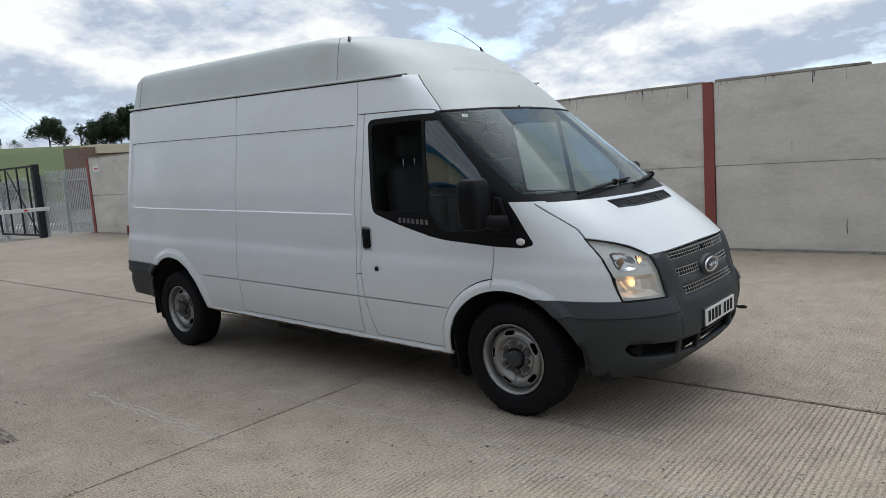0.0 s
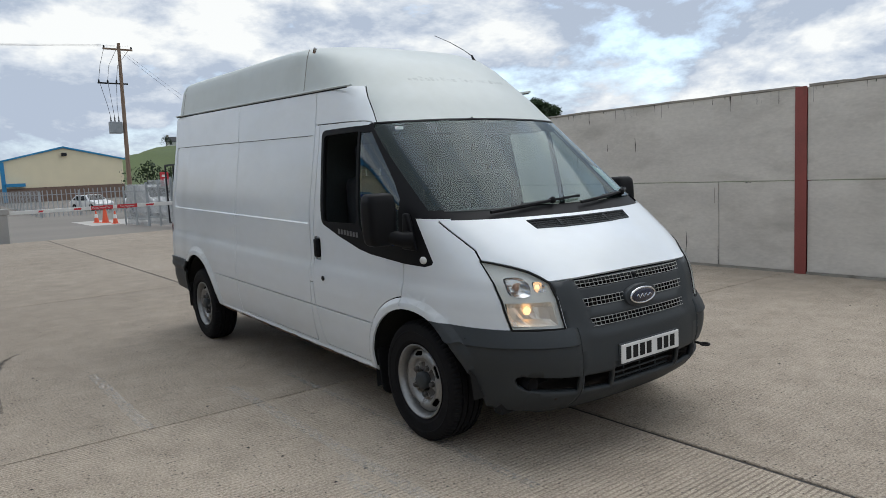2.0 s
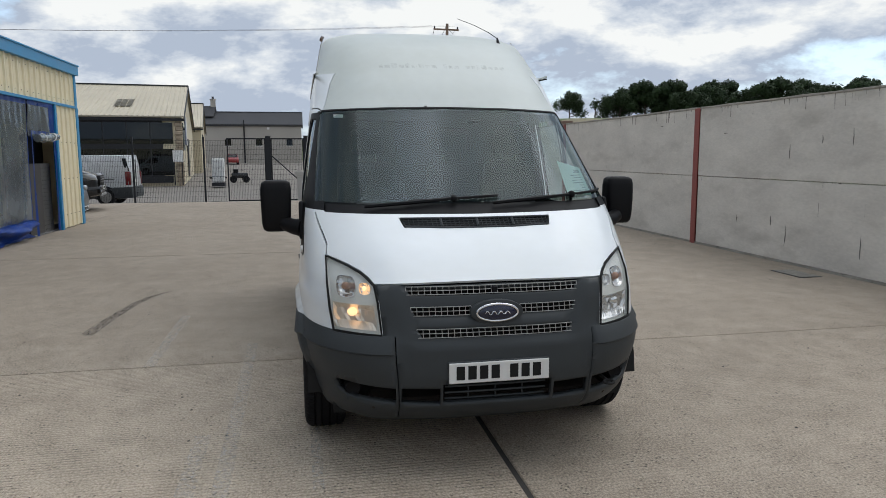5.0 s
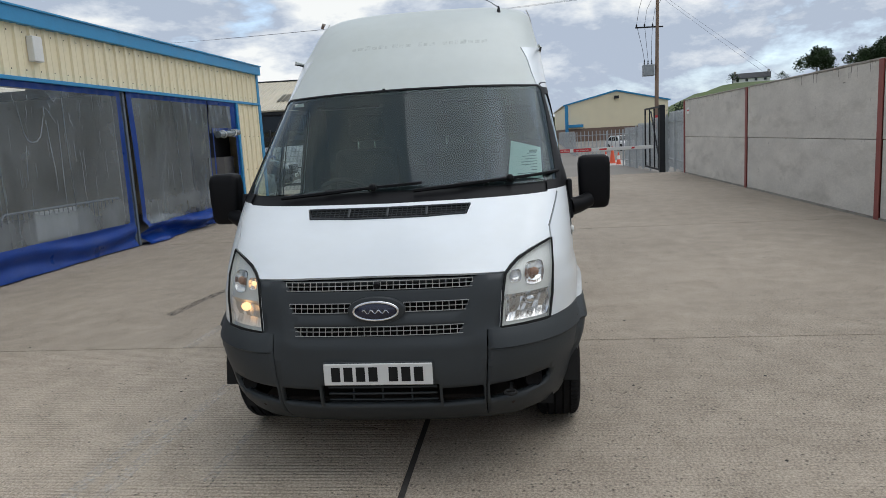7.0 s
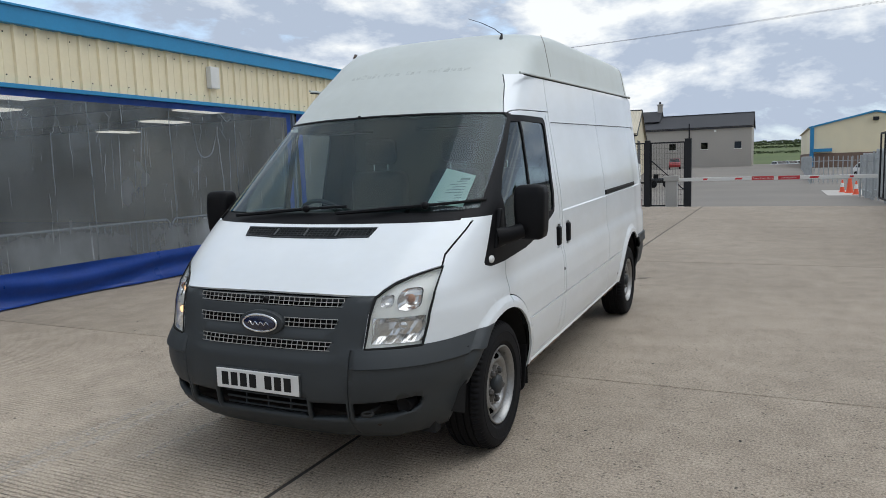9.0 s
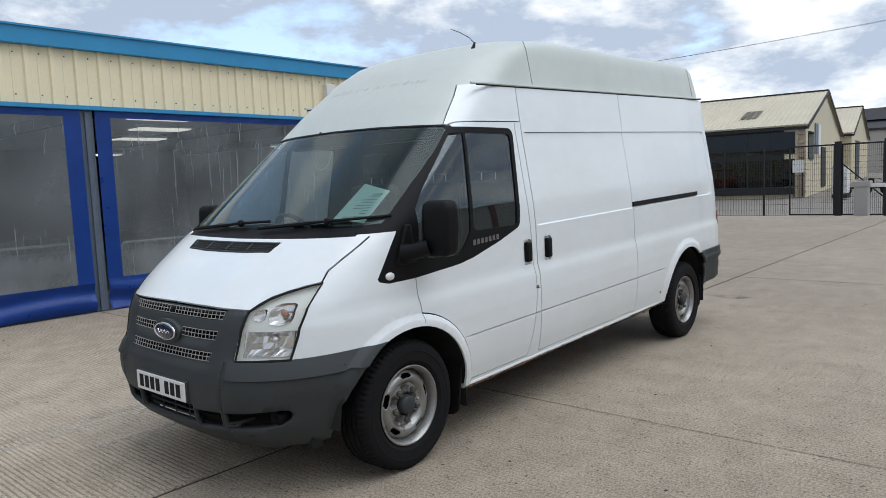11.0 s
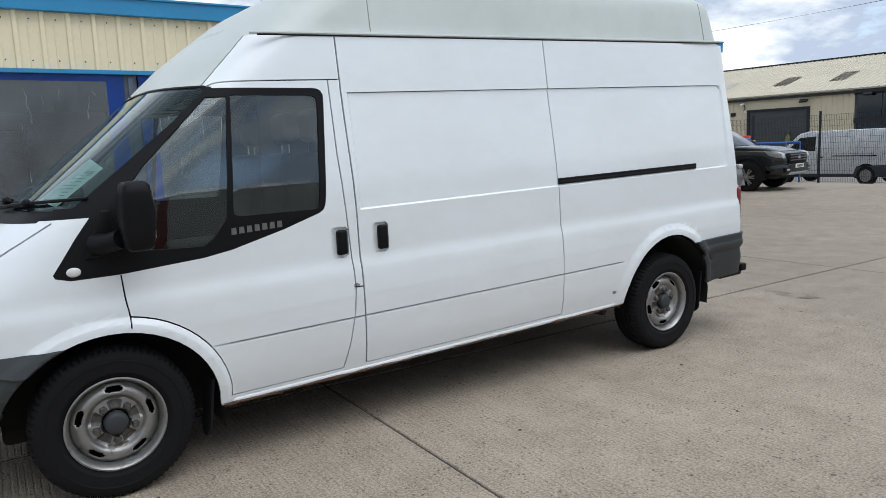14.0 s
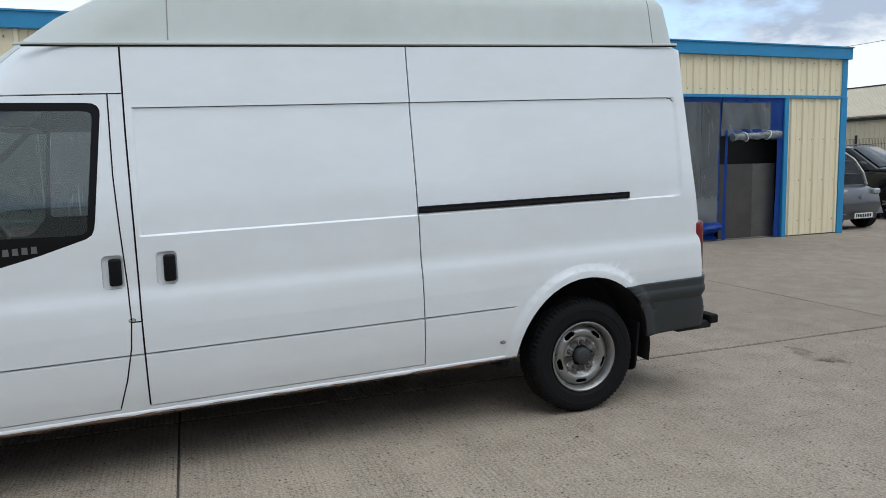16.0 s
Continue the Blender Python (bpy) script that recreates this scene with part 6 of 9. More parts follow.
# lips round the wheels
for v in vb.verts:
    if abs(v.co.y) > 0.7 and v.co.x < 0.45:
        v.co.y += math.copysign(flare(v.co.x, v.co.z), v.co.y)
vb.normal_update()


def take(tags, side=0, move=0.0):
    """A copy of the shell's faces that have one of the tags."""
    bm = vb.copy()
    lay = bm.faces.layers.int["tag"]
    gone = [f for f in bm.faces if f[lay] not in tags or (side and f.calc_center_median().y * side < 0)]
    bmesh.ops.delete(bm, geom=gone, context="FACES")
    if move:
        bm.normal_update()
        for v in bm.verts:
            v.co -= v.normal * move
    return bm


def skin(name, tags, mat, label="", side=0, thick=0.014, angle=32, move=0.0, parent=None):
    ob = vpart(name, take(tags, side, move), mat, label, angle, parent)
    if thick:
        # folded panel edges stay crisp
        used = {}
        for poly in ob.data.polygons:
            for key in poly.edge_keys:
                used[key] = used.get(key, 0) + 1
        for e in ob.data.edges:
            if used.get(tuple(sorted(e.vertices)), 0) == 1:
                e.use_edge_sharp = True
        mod = ob.modifiers.new("thickness", "SOLIDIFY")
        mod.thickness, mod.offset = thick, -1.0
    return ob


skin("body_shell", (BODY,), VAN_WHITE, "white painted body shell")
skin("rear_side_panel", (PANEL,), VAN_WHITE, "white side panel", -1)
skin("sliding_door", (SLIDER,), VAN_WHITE, "white sliding side door", 1)
doors = {}
for s in (-1, 1):
    doors[s] = skin("cab_door", (DOOR,), VAN_WHITE, "white cab door", s)
    skin("window_surround", (TRIM,), BLACK_TRIM, "black window surround and pillar", s)
    g = skin("quarter_window", (GLASS_Q,), SIDE_GLASS, "clear quarter glass", s, 0, 60, 0.007)
    g.visible_shadow = False
g = skin("door_window", (GLASS_M,), SIDE_GLASS, "clear door glass", 1, 0, 60, 0.007)
g.visible_shadow = False
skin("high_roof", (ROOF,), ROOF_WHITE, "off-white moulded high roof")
skin("bonnet", (BONNET,), VAN_WHITE, "white bonnet")


def bumper_relief(y, z):
    """How far the bumper stands out from the smooth nose: corner ledges, sunken grille surround, tucked lip."""
    y = abs(y)
    ledge = 0.036 * max(0.0, min(1.0, (0.756 - z) / 0.095)) * step(0.45, 0.58, y) * (1 - 0.6 * step(0.62, 0.45, z))
    edge = 0.478 - 0.22 * max(0.0, 0.985 - z)
    sunk = 0.013 * step(edge, edge - 0.022, y) * step(0.694, 0.712, z)
    below = 0.010 * step(0.660, 0.650, z) * step(0.50, 0.54, y)
    return ledge - sunk - below


bumper = take((BUMPER,))
bumper.normal_update()
for v, n in [(v, v.normal.copy()) for v in bumper.verts]:
    v.co += n * bumper_relief(v.co.y, v.co.z)
bumper_ob = vpart("front_bumper", bumper, PLASTIC, "dark grey plastic bumper and grille panel", 36)
mod = bumper_ob.modifiers.new("thickness", "SOLIDIFY")
mod.thickness, mod.offset = 0.030, -1.0
rb = take((REARB,), 0, -0.018)
rb.normal_update()
for v, n in [(v, v.normal.copy()) for v in rb.verts]:
    v.co -= n * (0.010 * step(0.548, 0.538, v.co.z) - 0.008 * step(0.548, 0.56, v.co.z) * step(0.620, 0.605, v.co.z) + 0.007 * max(0.0, 1 - abs(v.co.z - 0.542) / 0.012))
    if v.co.x < -4.3:
        v.co.x -= 0.040 * step(0.60, 0.40, v.co.z)
rear_ob = vpart("rear_bumper", rb, PLASTIC, "dark grey plastic rear bumper", 36)
mod = rear_ob.modifiers.new("thickness", "SOLIDIFY")
mod.thickness, mod.offset = 0.02, -1.0
skin("scuttle", (COWL,), BLACK_TRIM, "black scuttle panel under the windscreen", move=0.012)
g = skin("windscreen", (WIND,), SCREEN, "large raked windscreen", 0, 0, 60, 0.004)
g.visible_shadow = False
for x0, x1, s in ((-1.28, -1.0, -1), (-1.28, -1.0, 1), (-1.6, -1.28, 1)):
    bm = take((RECESS,), s, 0.016)
    bmesh.ops.delete(bm, geom=[f for f in bm.faces if not x0 < f.calc_center_median().x < x1], context="FACES")
    vpart("handle_recess", bm, VAN_WHITE, "white moulded handle recess", 40)
# dark lining seen through the shut lines
skin("inner_lining", (BODY, DOOR, SLIDER, PANEL, TRIM, BONNET, BUMPER, COWL, VENT, REARB, SEAM), GAP, "black inner lining", 0, 0, 60, 0.030)
skin("roof_lining", (ROOF,), CAB, "grey roof lining", 0, 0, 60, 0.030)


def surf_x(y, z):
    """Where the front skin stands at (y, z)."""
    w, xc, xs, p = (lerp_table(t, z) for t in (W_TAB, C_TAB, S_TAB, P_TAB))
    k = min(1.0, abs(y) / w)
    return xs + (xc - xs) * (1 - k ** p) ** (1 / p)


def surf_y(z):
    return lerp_table(W_TAB, z)


# grille meshes
grille = []
for slot in SLOTS:
    y0, y1, z0, z1 = min(p[0] for p in slot), max(p[0] for p in slot), min(p[1] for p in slot), max(p[1] for p in slot)
    bm = bmesh.new()
    n = max(4, int((y1 - y0) / 0.030))
    for k in range(n + 1):
        y = y0 + (y1 - y0) * k / n
        tube([(surf_x(y, z1) - 0.014, y, z1), (surf_x(y, z0) - 0.014, y, z0)], 0.0018, 5, bm)
    for j in range(3):
        z = z0 + (z1 - z0) * j / 2
        tube([(surf_x(y0 + (y1 - y0) * k / 12, z) - 0.013, y0 + (y1 - y0) * k / 12, z) for k in range(13)], 0.0019, 5, bm)
    vpart("grille_mesh", bm, surface("grille_wire", (0.42, 0.42, 0.40), 0.5, metal=0.3, var=0.15), "worn grey wire grille")
bm = lathe([(0.0, 0.006), (0.012, 0.005), (0.016, 0.0), (0.016, -0.02)], "x", 16, at=(surf_x(0, 0.954) - 0.004, 0, 0.954))
vpart("grille_lock", bm, BLACK_TRIM, "black bonnet lock cap", 40)
# lower intake slats and fog lamp pods
bm = bmesh.new()
for z in (0.412, 0.445, 0.478):
    tube([(surf_x(y, z) - 0.05, y, z) for y in (-0.26, -0.13, 0, 0.13, 0.26)], 0.006, 6, bm)
for y in (-0.14, 0, 0.14):
    tube([(surf_x(y, 0.43) - 0.055, y, 0.40), (surf_x(y, 0.43) - 0.055, y, 0.50)], 0.005, 6, bm)
vpart("intake_slats", bm, PLASTIC, "plastic intake slats")
for s in (-1, 1):
    fog = lathe([(0.0, 0.0), (0.03, 0.0), (0.036, 0.004), (0.042, -0.006), (0.042, -0.07)], "x", 24, at=(surf_x(0.71, 0.45) - 0.035, s * 0.705, 0.452))
    vpart("fog_lamp_blank", fog, BLACK_TRIM, "black round fog lamp blank", 40)
vpart("crash_beam", box(0.60, 0.78, -0.62, 0.62, 0.36, 0.405, 0.01), surface("rusty_beam", (0.024, 0.016, 0.012), 0.9, var=0.4, big=8), "rusty crash beam behind the intake")
# black block added so no daylight shows through the intake
vpart("intake_backing", box(0.50, 0.56, -0.80, 0.80, 0.27, 0.535), GAP, "black block added behind the intake")
ring_eye = [(0.045 + 0.026 * math.cos(a), 0.026 * math.sin(a)) for a in [k * math.tau / 16 for k in range(16)]]
eye_x = surf_x(0.60, 0.452)
eye = tube([(eye_x + 0.01 + u, 0.60 + v, 0.452) for u, v in ring_eye], 0.007, 6, closed=True)
tube([(eye_x - 0.06, 0.60, 0.452), (eye_x + 0.03, 0.60, 0.452)], 0.009, 6, eye)
vpart("towing_eye", eye, UNDER, "dark screwed-in towing eye", 50)
vpart("radiator", box(0.58, 0.60, -0.52, 0.52, 0.54, 0.97), GAP, "dark radiator core")
# badge
bm = lathe([(0.0, 0.012), (0.8, 0.012), (0.92, 0.008), (0.96, 0.0)], "x", 40)
for v in bm.verts:
    v.co.y *= 0.102
    v.co.z *= 0.040
    v.co += Vector((surf_x(0, 0.848) + 0.012, 0, 0.848))
vpart("badge", bm, BADGE_BLUE, "dark blue oval badge", 40)
bm = tube([(surf_x(0, 0.848) + 0.016, 0.104 * math.cos(a), 0.848 + 0.042 * math.sin(a)) for a in [k * math.tau / 40 for k in range(40)]], 0.0065, 8, closed=True)
vpart("badge_rim", bm, CHROME, "chrome oval rim", 50)
vpart("badge_backing", prism([(0.135 * math.cos(k * math.tau / 32), 0.848 + 0.062 * math.sin(k * math.tau / 32)) for k in range(32)], 0.03, "yz", surf_x(0, 0.848) - 0.022, bevel=0.004), PLASTIC, "grey badge backing", 40)
bx = surf_x(0, 0.848) + 0.0255
bm = tube([(bx, -0.062 + 0.124 * k / 24, 0.848 + 0.010 * math.sin(k * 0.95) * (1 - 0.3 * k / 24)) for k in range(25)], [0.0016 + 0.0016 * abs(math.sin(k * 0.55)) for k in range(25)], 6)
vpart("badge_mark", bm, CHROME)
# number plate: plain dark bars
PX = surf_x(0, 0.565) + 0.004
plate = vpart("number_plate", box(PX, PX + 0.008, -0.254, 0.254, 0.514, 0.616, 0.003), PLATE_WHITE, "white number plate with dark bars")
y = -0.222
for k in range(7):
    if k == 4:
        y += 0.036
    vpart("plate_bar", box(PX + 0.0085, PX + 0.0095, y + 0.004, y + 0.046, 0.532, 0.600), GAP, parent=plate)
    y += 0.0585
vpart("plate_backing", box(PX - 0.03, PX - 0.0005, -0.258, 0.258, 0.508, 0.621, 0.004), PLASTIC)
# bonnet vent
bm = take((VENT,), 0, 0.012)
vpart("vent_panel", bm, BLACK_TRIM, "black bonnet air vent")
bm = bmesh.new()
for z in (1.236, 1.246, 1.256):
    tube([(surf_x(y, z) + 0.001, y, z) for y in [-0.40 + 0.05 * k for k in range(17)]], 0.0026, 5, bm)
for k in range(33):
    y = -0.40 + 0.025 * k
    r = 0.0075 if k in (8, 16, 24) else 0.0018
    tube([(surf_x(y, 1.230) + 0.001, y, 1.230), (surf_x(y, 1.264) + 0.001, y, 1.264)], r, 5, bm)
vpart("vent_grille", bm, PLASTIC, "grey plastic vent grid")
edge = [(0.416, 1.268), (0.396, 1.229), (0.2, 1.224), (0.0, 1.223), (-0.2, 1.224), (-0.396, 1.229), (-0.416, 1.268), (-0.2, 1.267), (0.0, 1.266), (0.2, 1.267)]
vpart("vent_rim", tube([(surf_x(y, z) + 0.001, y, z) for y, z in edge], 0.006, 6, closed=True), PLASTIC, "grey plastic vent rim", 50)
# small clip on the brow of the screen
for y in (-0.14,):
    vpart("roof_clip", box(surf_x(y, 1.895) - 0.01, surf_x(y, 1.895) + 0.008, y - 0.009, y + 0.009, 1.889, 1.900, 0.003), BLACK_TRIM)

# ---- lamps ----


def lamp_bowl(s, yc, zc, ry, rz, depth, power, cells, facet, seed):
    """A faceted reflector sunk into the lamp behind its lens."""
    r = random.Random(seed)
    bm = bmesh.new()
    n, m = cells
    grid = []
    for j in range(m + 1):
        row = []
        for i in range(n + 1):
            u, v = 2 * i / n - 1, 2 * j / m - 1
            if power < 6:
                q = math.hypot(u, v)
                k = max(abs(u), abs(v)) / q if q else 1
                k = 0.35 + 0.65 * k
                uu, vv = u * k, v * k
            else:
                uu, vv = u, v
            y, z = yc + uu * ry, zc + vv * rz
            rim = max(abs(u), abs(v))
            x = surf_x(y, z) - 0.020 - depth * (1 - rim ** 3) + (r.uniform(-facet, facet) if rim < 0.9 else 0)
            row.append(bm.verts.new((x, s * y, z)))
        grid.append(row)
    for a, b in zip(grid, grid[1:]):
        for i in range(n):
            bm.faces.new((a[i], a[i + 1], b[i + 1], b[i]))
    return bm


def rounded(yc, zc, ry, rz, n=24):
    out = []
    for k in range(n):
        c, d = math.cos(k * math.tau / n), math.sin(k * math.tau / n)
        q = (abs(c) ** 4 + abs(d) ** 4) ** 0.25
        out.append((yc + ry * c / q, zc + rz * d / q))
    return out


BEAM = [(0.588, 0.764), (0.782, 0.762), (0.792, 0.876), (0.600, 0.880)]
for s, tag in ((-1, LAMP_R), (1, LAMP_L)):
    bm = take((tag,), 0, 0.020)
    for hole in (BEAM, rounded(0.728, 0.958, 0.044, 0.048), rounded(0.640, 0.956, 0.026, 0.026, 18)):
        got = carve(bm, [(s * y, z) for y, z in hole], YZ, front_ok)
        bmesh.ops.delete(bm, geom=got, context="FACES")
    hl = vpart("headlamp", bm, LAMP_GREY, "pale headlamp housing", 40)
    bm = take((tag,), 0, 0.0)
    bm.normal_update()
    rim = {v: v.normal.copy() for v in bm.verts}
    edges = [e for e in bm.edges if e.is_boundary]
    top = {}
    faces = []
    for e in edges:
        quad = []
        for v in e.verts:
            if v not in top:
                top[v] = bm.verts.new(v.co - rim[v] * 0.024)
        a_, b_ = e.verts
        faces.append(bm.faces.new((a_, b_, top[b_], top[a_])))
    keep = set(faces)
    bmesh.ops.delete(bm, geom=[f for f in bm.faces if f not in keep], context="FACES")
    vpart("lamp_bezel", bm, LAMP_GREY, "pale lamp bezel", 40, hl)
    # black ring painted where a shaded gap runs round the lens
    bm = take((tag,), 0, 0.0)
    bm.normal_update()
    mid = sum((v.co for v in bm.verts), Vector()) / len(bm.verts)
    edging = bmesh.new()
    twin = {}
    for e in [e for e in bm.edges if e.is_boundary]:
        for v in e.verts:
            if v not in twin:
                n = v.normal
                inward = mid - v.co
                inward = (inward - n * inward.dot(n)).normalized()
                twin[v] = [edging.verts.new(v.co + inward * a + n * b) for a, b in ((-0.004, 0.0), (-0.002, 0.0045), (0.0075, 0.0045), (0.0085, -0.004))]
        a_, b_ = (twin[v] for v in e.verts)
        for k in range(3):
            edging.faces.new((a_[k], b_[k], b_[k + 1], a_[k + 1]))
    bm.free()
    bmesh.ops.recalc_face_normals(edging, faces=edging.faces[:])
    vpart("lamp_gap_ring", edging, GAP, "black ring drawn as the gap round the lens", 40, hl)
    lens = vpart("lens", take((tag,), 0, 0.002), LENS, "clear slightly clouded lens", 60, hl)
    lens.visible_shadow = False
    vpart("beam_bowl", lamp_bowl(s, 0.690, 0.8205, 0.102, 0.060, 0.055, 8, (12, 4), 0.006, 3), WARM_BOWL if s < 0 else REFLECTOR, "chrome faceted main beam bowl", None, hl)
    vpart("indicator_bowl", lamp_bowl(s, 0.728, 0.958, 0.046, 0.050, 0.04, 4, (8, 8), 0.002, 4), REFLECTOR, "chrome indicator bowl", None, hl)
    vpart("side_lamp", lamp_bowl(s, 0.640, 0.956, 0.028, 0.028, 0.028, 4, (6, 6), 0.002, 5), REFLECTOR, "small chrome side lamp", None, hl)
    bm = bmesh.new()
    bmesh.ops.create_uvsphere(bm, u_segments=16, v_segments=10, radius=0.021, matrix=pose(surf_x(0.728, 0.958) - 0.044, s * 0.728, 0.958) @ Matrix.Diagonal((0.7, 1.0, 1.0, 1)))
    vpart("indicator_bulb", bm, INDICATOR, "amber indicator bulb", 60, hl)
    bm = bmesh.new()
    bmesh.ops.create_uvsphere(bm, u_segments=14, v_segments=8, radius=0.020, matrix=pose(surf_x(0.70, 0.83) - 0.056, s * 0.700, 0.836) @ Matrix.Diagonal((0.7, 1.3, 1.1, 1)))
    vpart("beam_bulb", bm, LAMP_LIT if s < 0 else CHROME, "glowing amber side light" if s < 0 else "bare bulb", 60, hl)
    if s < 0:
        bm = bmesh.new()
        bmesh.ops.create_uvsphere(bm, u_segments=12, v_segments=8, radius=0.012, matrix=pose(surf_x(0.640, 0.956) - 0.036, s * 0.640, 0.956))
        vpart("side_bulb", bm, LAMP_LIT, "glowing amber bulb", 60, hl)
    # side repeater in the black surround
    bm = lathe([(0.0, 0.0), (0.6, 0.0), (0.9, -0.006), (1.0, -0.016)], "y", 24)
    for v in bm.verts:
        v.co = Vector((0.105 + v.co.x * 0.031, s * (surf_y(1.072) - 0.008 + 0.010 + v.co.y), 1.072 + v.co.z * 0.022))
    vpart("side_repeater", bm, PLATE_WHITE, "small round clear repeater lamp", 50)
    # tail lamp at the rear corner
    vpart("tail_lamp", box(-4.646, -4.56, s * 0.80, s * 0.934, 0.70, 1.03, 0.02, 2), TAIL_RED, "tall red tail lamp", 50)

# ---- handles, rail, gutters, trims ----
for s in (-1, 1):
    spots = [(-1.163, doors[s])] + ([(-1.408, None)] if s > 0 else [])
    for x, par in spots:
        yy = surf_y(1.04)
        vpart("door_handle", box(x - 0.030, x + 0.026, s * (yy - 0.020), s * (yy + 0.016), 0.972, 1.104, 0.012, 3), BLACK_TRIM, "black pull handle", 40)
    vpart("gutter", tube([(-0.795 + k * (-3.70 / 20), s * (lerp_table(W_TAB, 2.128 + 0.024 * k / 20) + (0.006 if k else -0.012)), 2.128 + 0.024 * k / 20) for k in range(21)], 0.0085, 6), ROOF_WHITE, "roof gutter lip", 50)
    bm = tube([(-0.83 + k * (-3.66 / 20), s * (lerp_table(W_TAB, 2.118 + 0.024 * k / 20) + 0.0015), 2.117 + 0.024 * k / 20) for k in range(21)], 0.005, 5)
    vpart("gutter_seal", bm, GAP, "dark seal under the gutter")
    # joint across the moulded roof
    zs = [2.15 + 0.03 * k for k in range(11)]
    vpart("roof_joint", tube([(-1.47 - 0.02 * (z - 2.15), s * (lerp_table(W_TAB, z) + 0.0005), z) for z in zs], 0.0028, 5), CAP_CONCRETE, "thin joint in the roof moulding")
    zs = [2.16 + 0.035 * k for k in range(9)]
    vpart("roof_joint", tube([(-4.33 + 0.02 * (z - 2.15), s * (lerp_table(W_TAB, z) * 0.985 + 0.0005), z) for z in zs], 0.0022, 5), CAP_CONCRETE)
    # sill edge with rust
    vpart("sill", tube([(-0.48, s * 0.912, 0.322), (-1.5, s * 0.912, 0.320), (-2.5, s * 0.912, 0.321), (-3.30, s * 0.912, 0.324)], 0.016, 8), VAN_WHITE, "white sill edge", 50)
    vpart("rust_edge", tube([(-0.49 - k * 0.1, s * 0.918, 0.310 + 0.0012 * math.sin(k * 1.7)) for k in range(29)], [0.0115 + 0.0035 * math.sin(k * 2.3 + s) for k in range(29)], 6), RUST, "brown rust along the sill")
    # mud flaps
    for x, z0, z1, rk in ((-0.450, 0.165, 0.46, 0.0), (-4.15, 0.10, 0.42, 0.0)):
        lower = [(s * (0.865 + 0.07 * math.cos(a)), z0 + 0.05 + 0.05 * math.sin(a)) for a in [math.pi + math.pi * k / 10 for k in range(11)]]
        flap = prism(lower + [(s * 0.945, z1), (s * 0.78, z1)], 0.014, "yz", 0.0, bevel=0.003)
        for v in flap.verts:
            v.co.x += x + 0.04 * max(0.0, (z1 - v.co.z) / (z1 - z0)) ** 2 * (1 if x > -1 else 0.6)
        vpart("mud_flap", flap, BLACK_RUBBER, "black rubber mud flap")
# sliding rail on the nearside only
ry = surf_y(1.23) - 0.009
vpart("door_rail", box(-4.07, -2.705, ry - 0.002, ry + 0.010, 1.211, 1.250, 0.003), BLACK_TRIM, "black sliding door rail")
vpart("rail_slot", box(-4.06, -2.715, ry + 0.0105, ry + 0.012, 1.222, 1.234), GAP)
bm = bmesh.new()
for x, z in ((-1.225, 0.80), (-3.2, 0.42)):
    bmesh.ops.create_uvsphere(bm, u_segments=10, v_segments=6, radius=0.014, matrix=pose(x, surf_y(z) + 0.002, z) @ Matrix.Diagonal((1.3, 0.25, 0.8, 1)))
vpart("rust_spot", bm, RUST, "orange rust spot")
vpart("roof_rust", tube([(-1.36, -0.770, 2.41), (-1.365, -0.752, 2.447)], [0.010, 0.014], 6), RUST, "rust stain on the roof edge")
# plain silver bars in place of the model lettering
for s in (-1, 1):
    yy = surf_y(1.168)
    bm = bmesh.new()
    for k in range(7):
        x = -0.60 - k * 0.0385
        z = 1.167 + 0.0014 * k
        prism([(x - 0.013, z - 0.016), (x + 0.013, z - 0.016), (x + 0.011, z + 0.016), (x - 0.011, z + 0.016)], s * 0.003, "xz", s * (lerp_table(W_TAB, z) + 0.0005), bm=bm)
    vpart("silver_bars", bm, SILVER, "small silver bars on the black surround")
vpart("door_lock", lathe([(0.0, 0.004), (0.014, 0.003), (0.017, 0.0), (0.017, -0.006)], "y", 16, at=(-1.062, -surf_y(0.836) - 0.002, 0.836)), BLACK_TRIM, "black door lock")

GHOST = worn_paint("ghost_lettering", (0.44, 0.46, 0.43), (0.35, 0.7), 30, (1, 1, 1), 0.22)
rg = random.Random(8)
y = -0.40
while y < 0.46:
    w_, h_ = rg.uniform(0.022, 0.04), rg.choice([0.022, 0.022, 0.032])
    bm = bmesh.new()
    bm.faces.new([bm.verts.new((surf_x(a, z) + 0.0015, a, z)) for a, z in ((y, 2.165), (y + w_, 2.165), (y + w_, 2.165 + h_), (y, 2.165 + h_))])
    vpart("faded_bar", bm, GHOST, "faint ghost of removed lettering")
    y += w_ + (0.012 if rg.random() < 0.85 else 0.05)

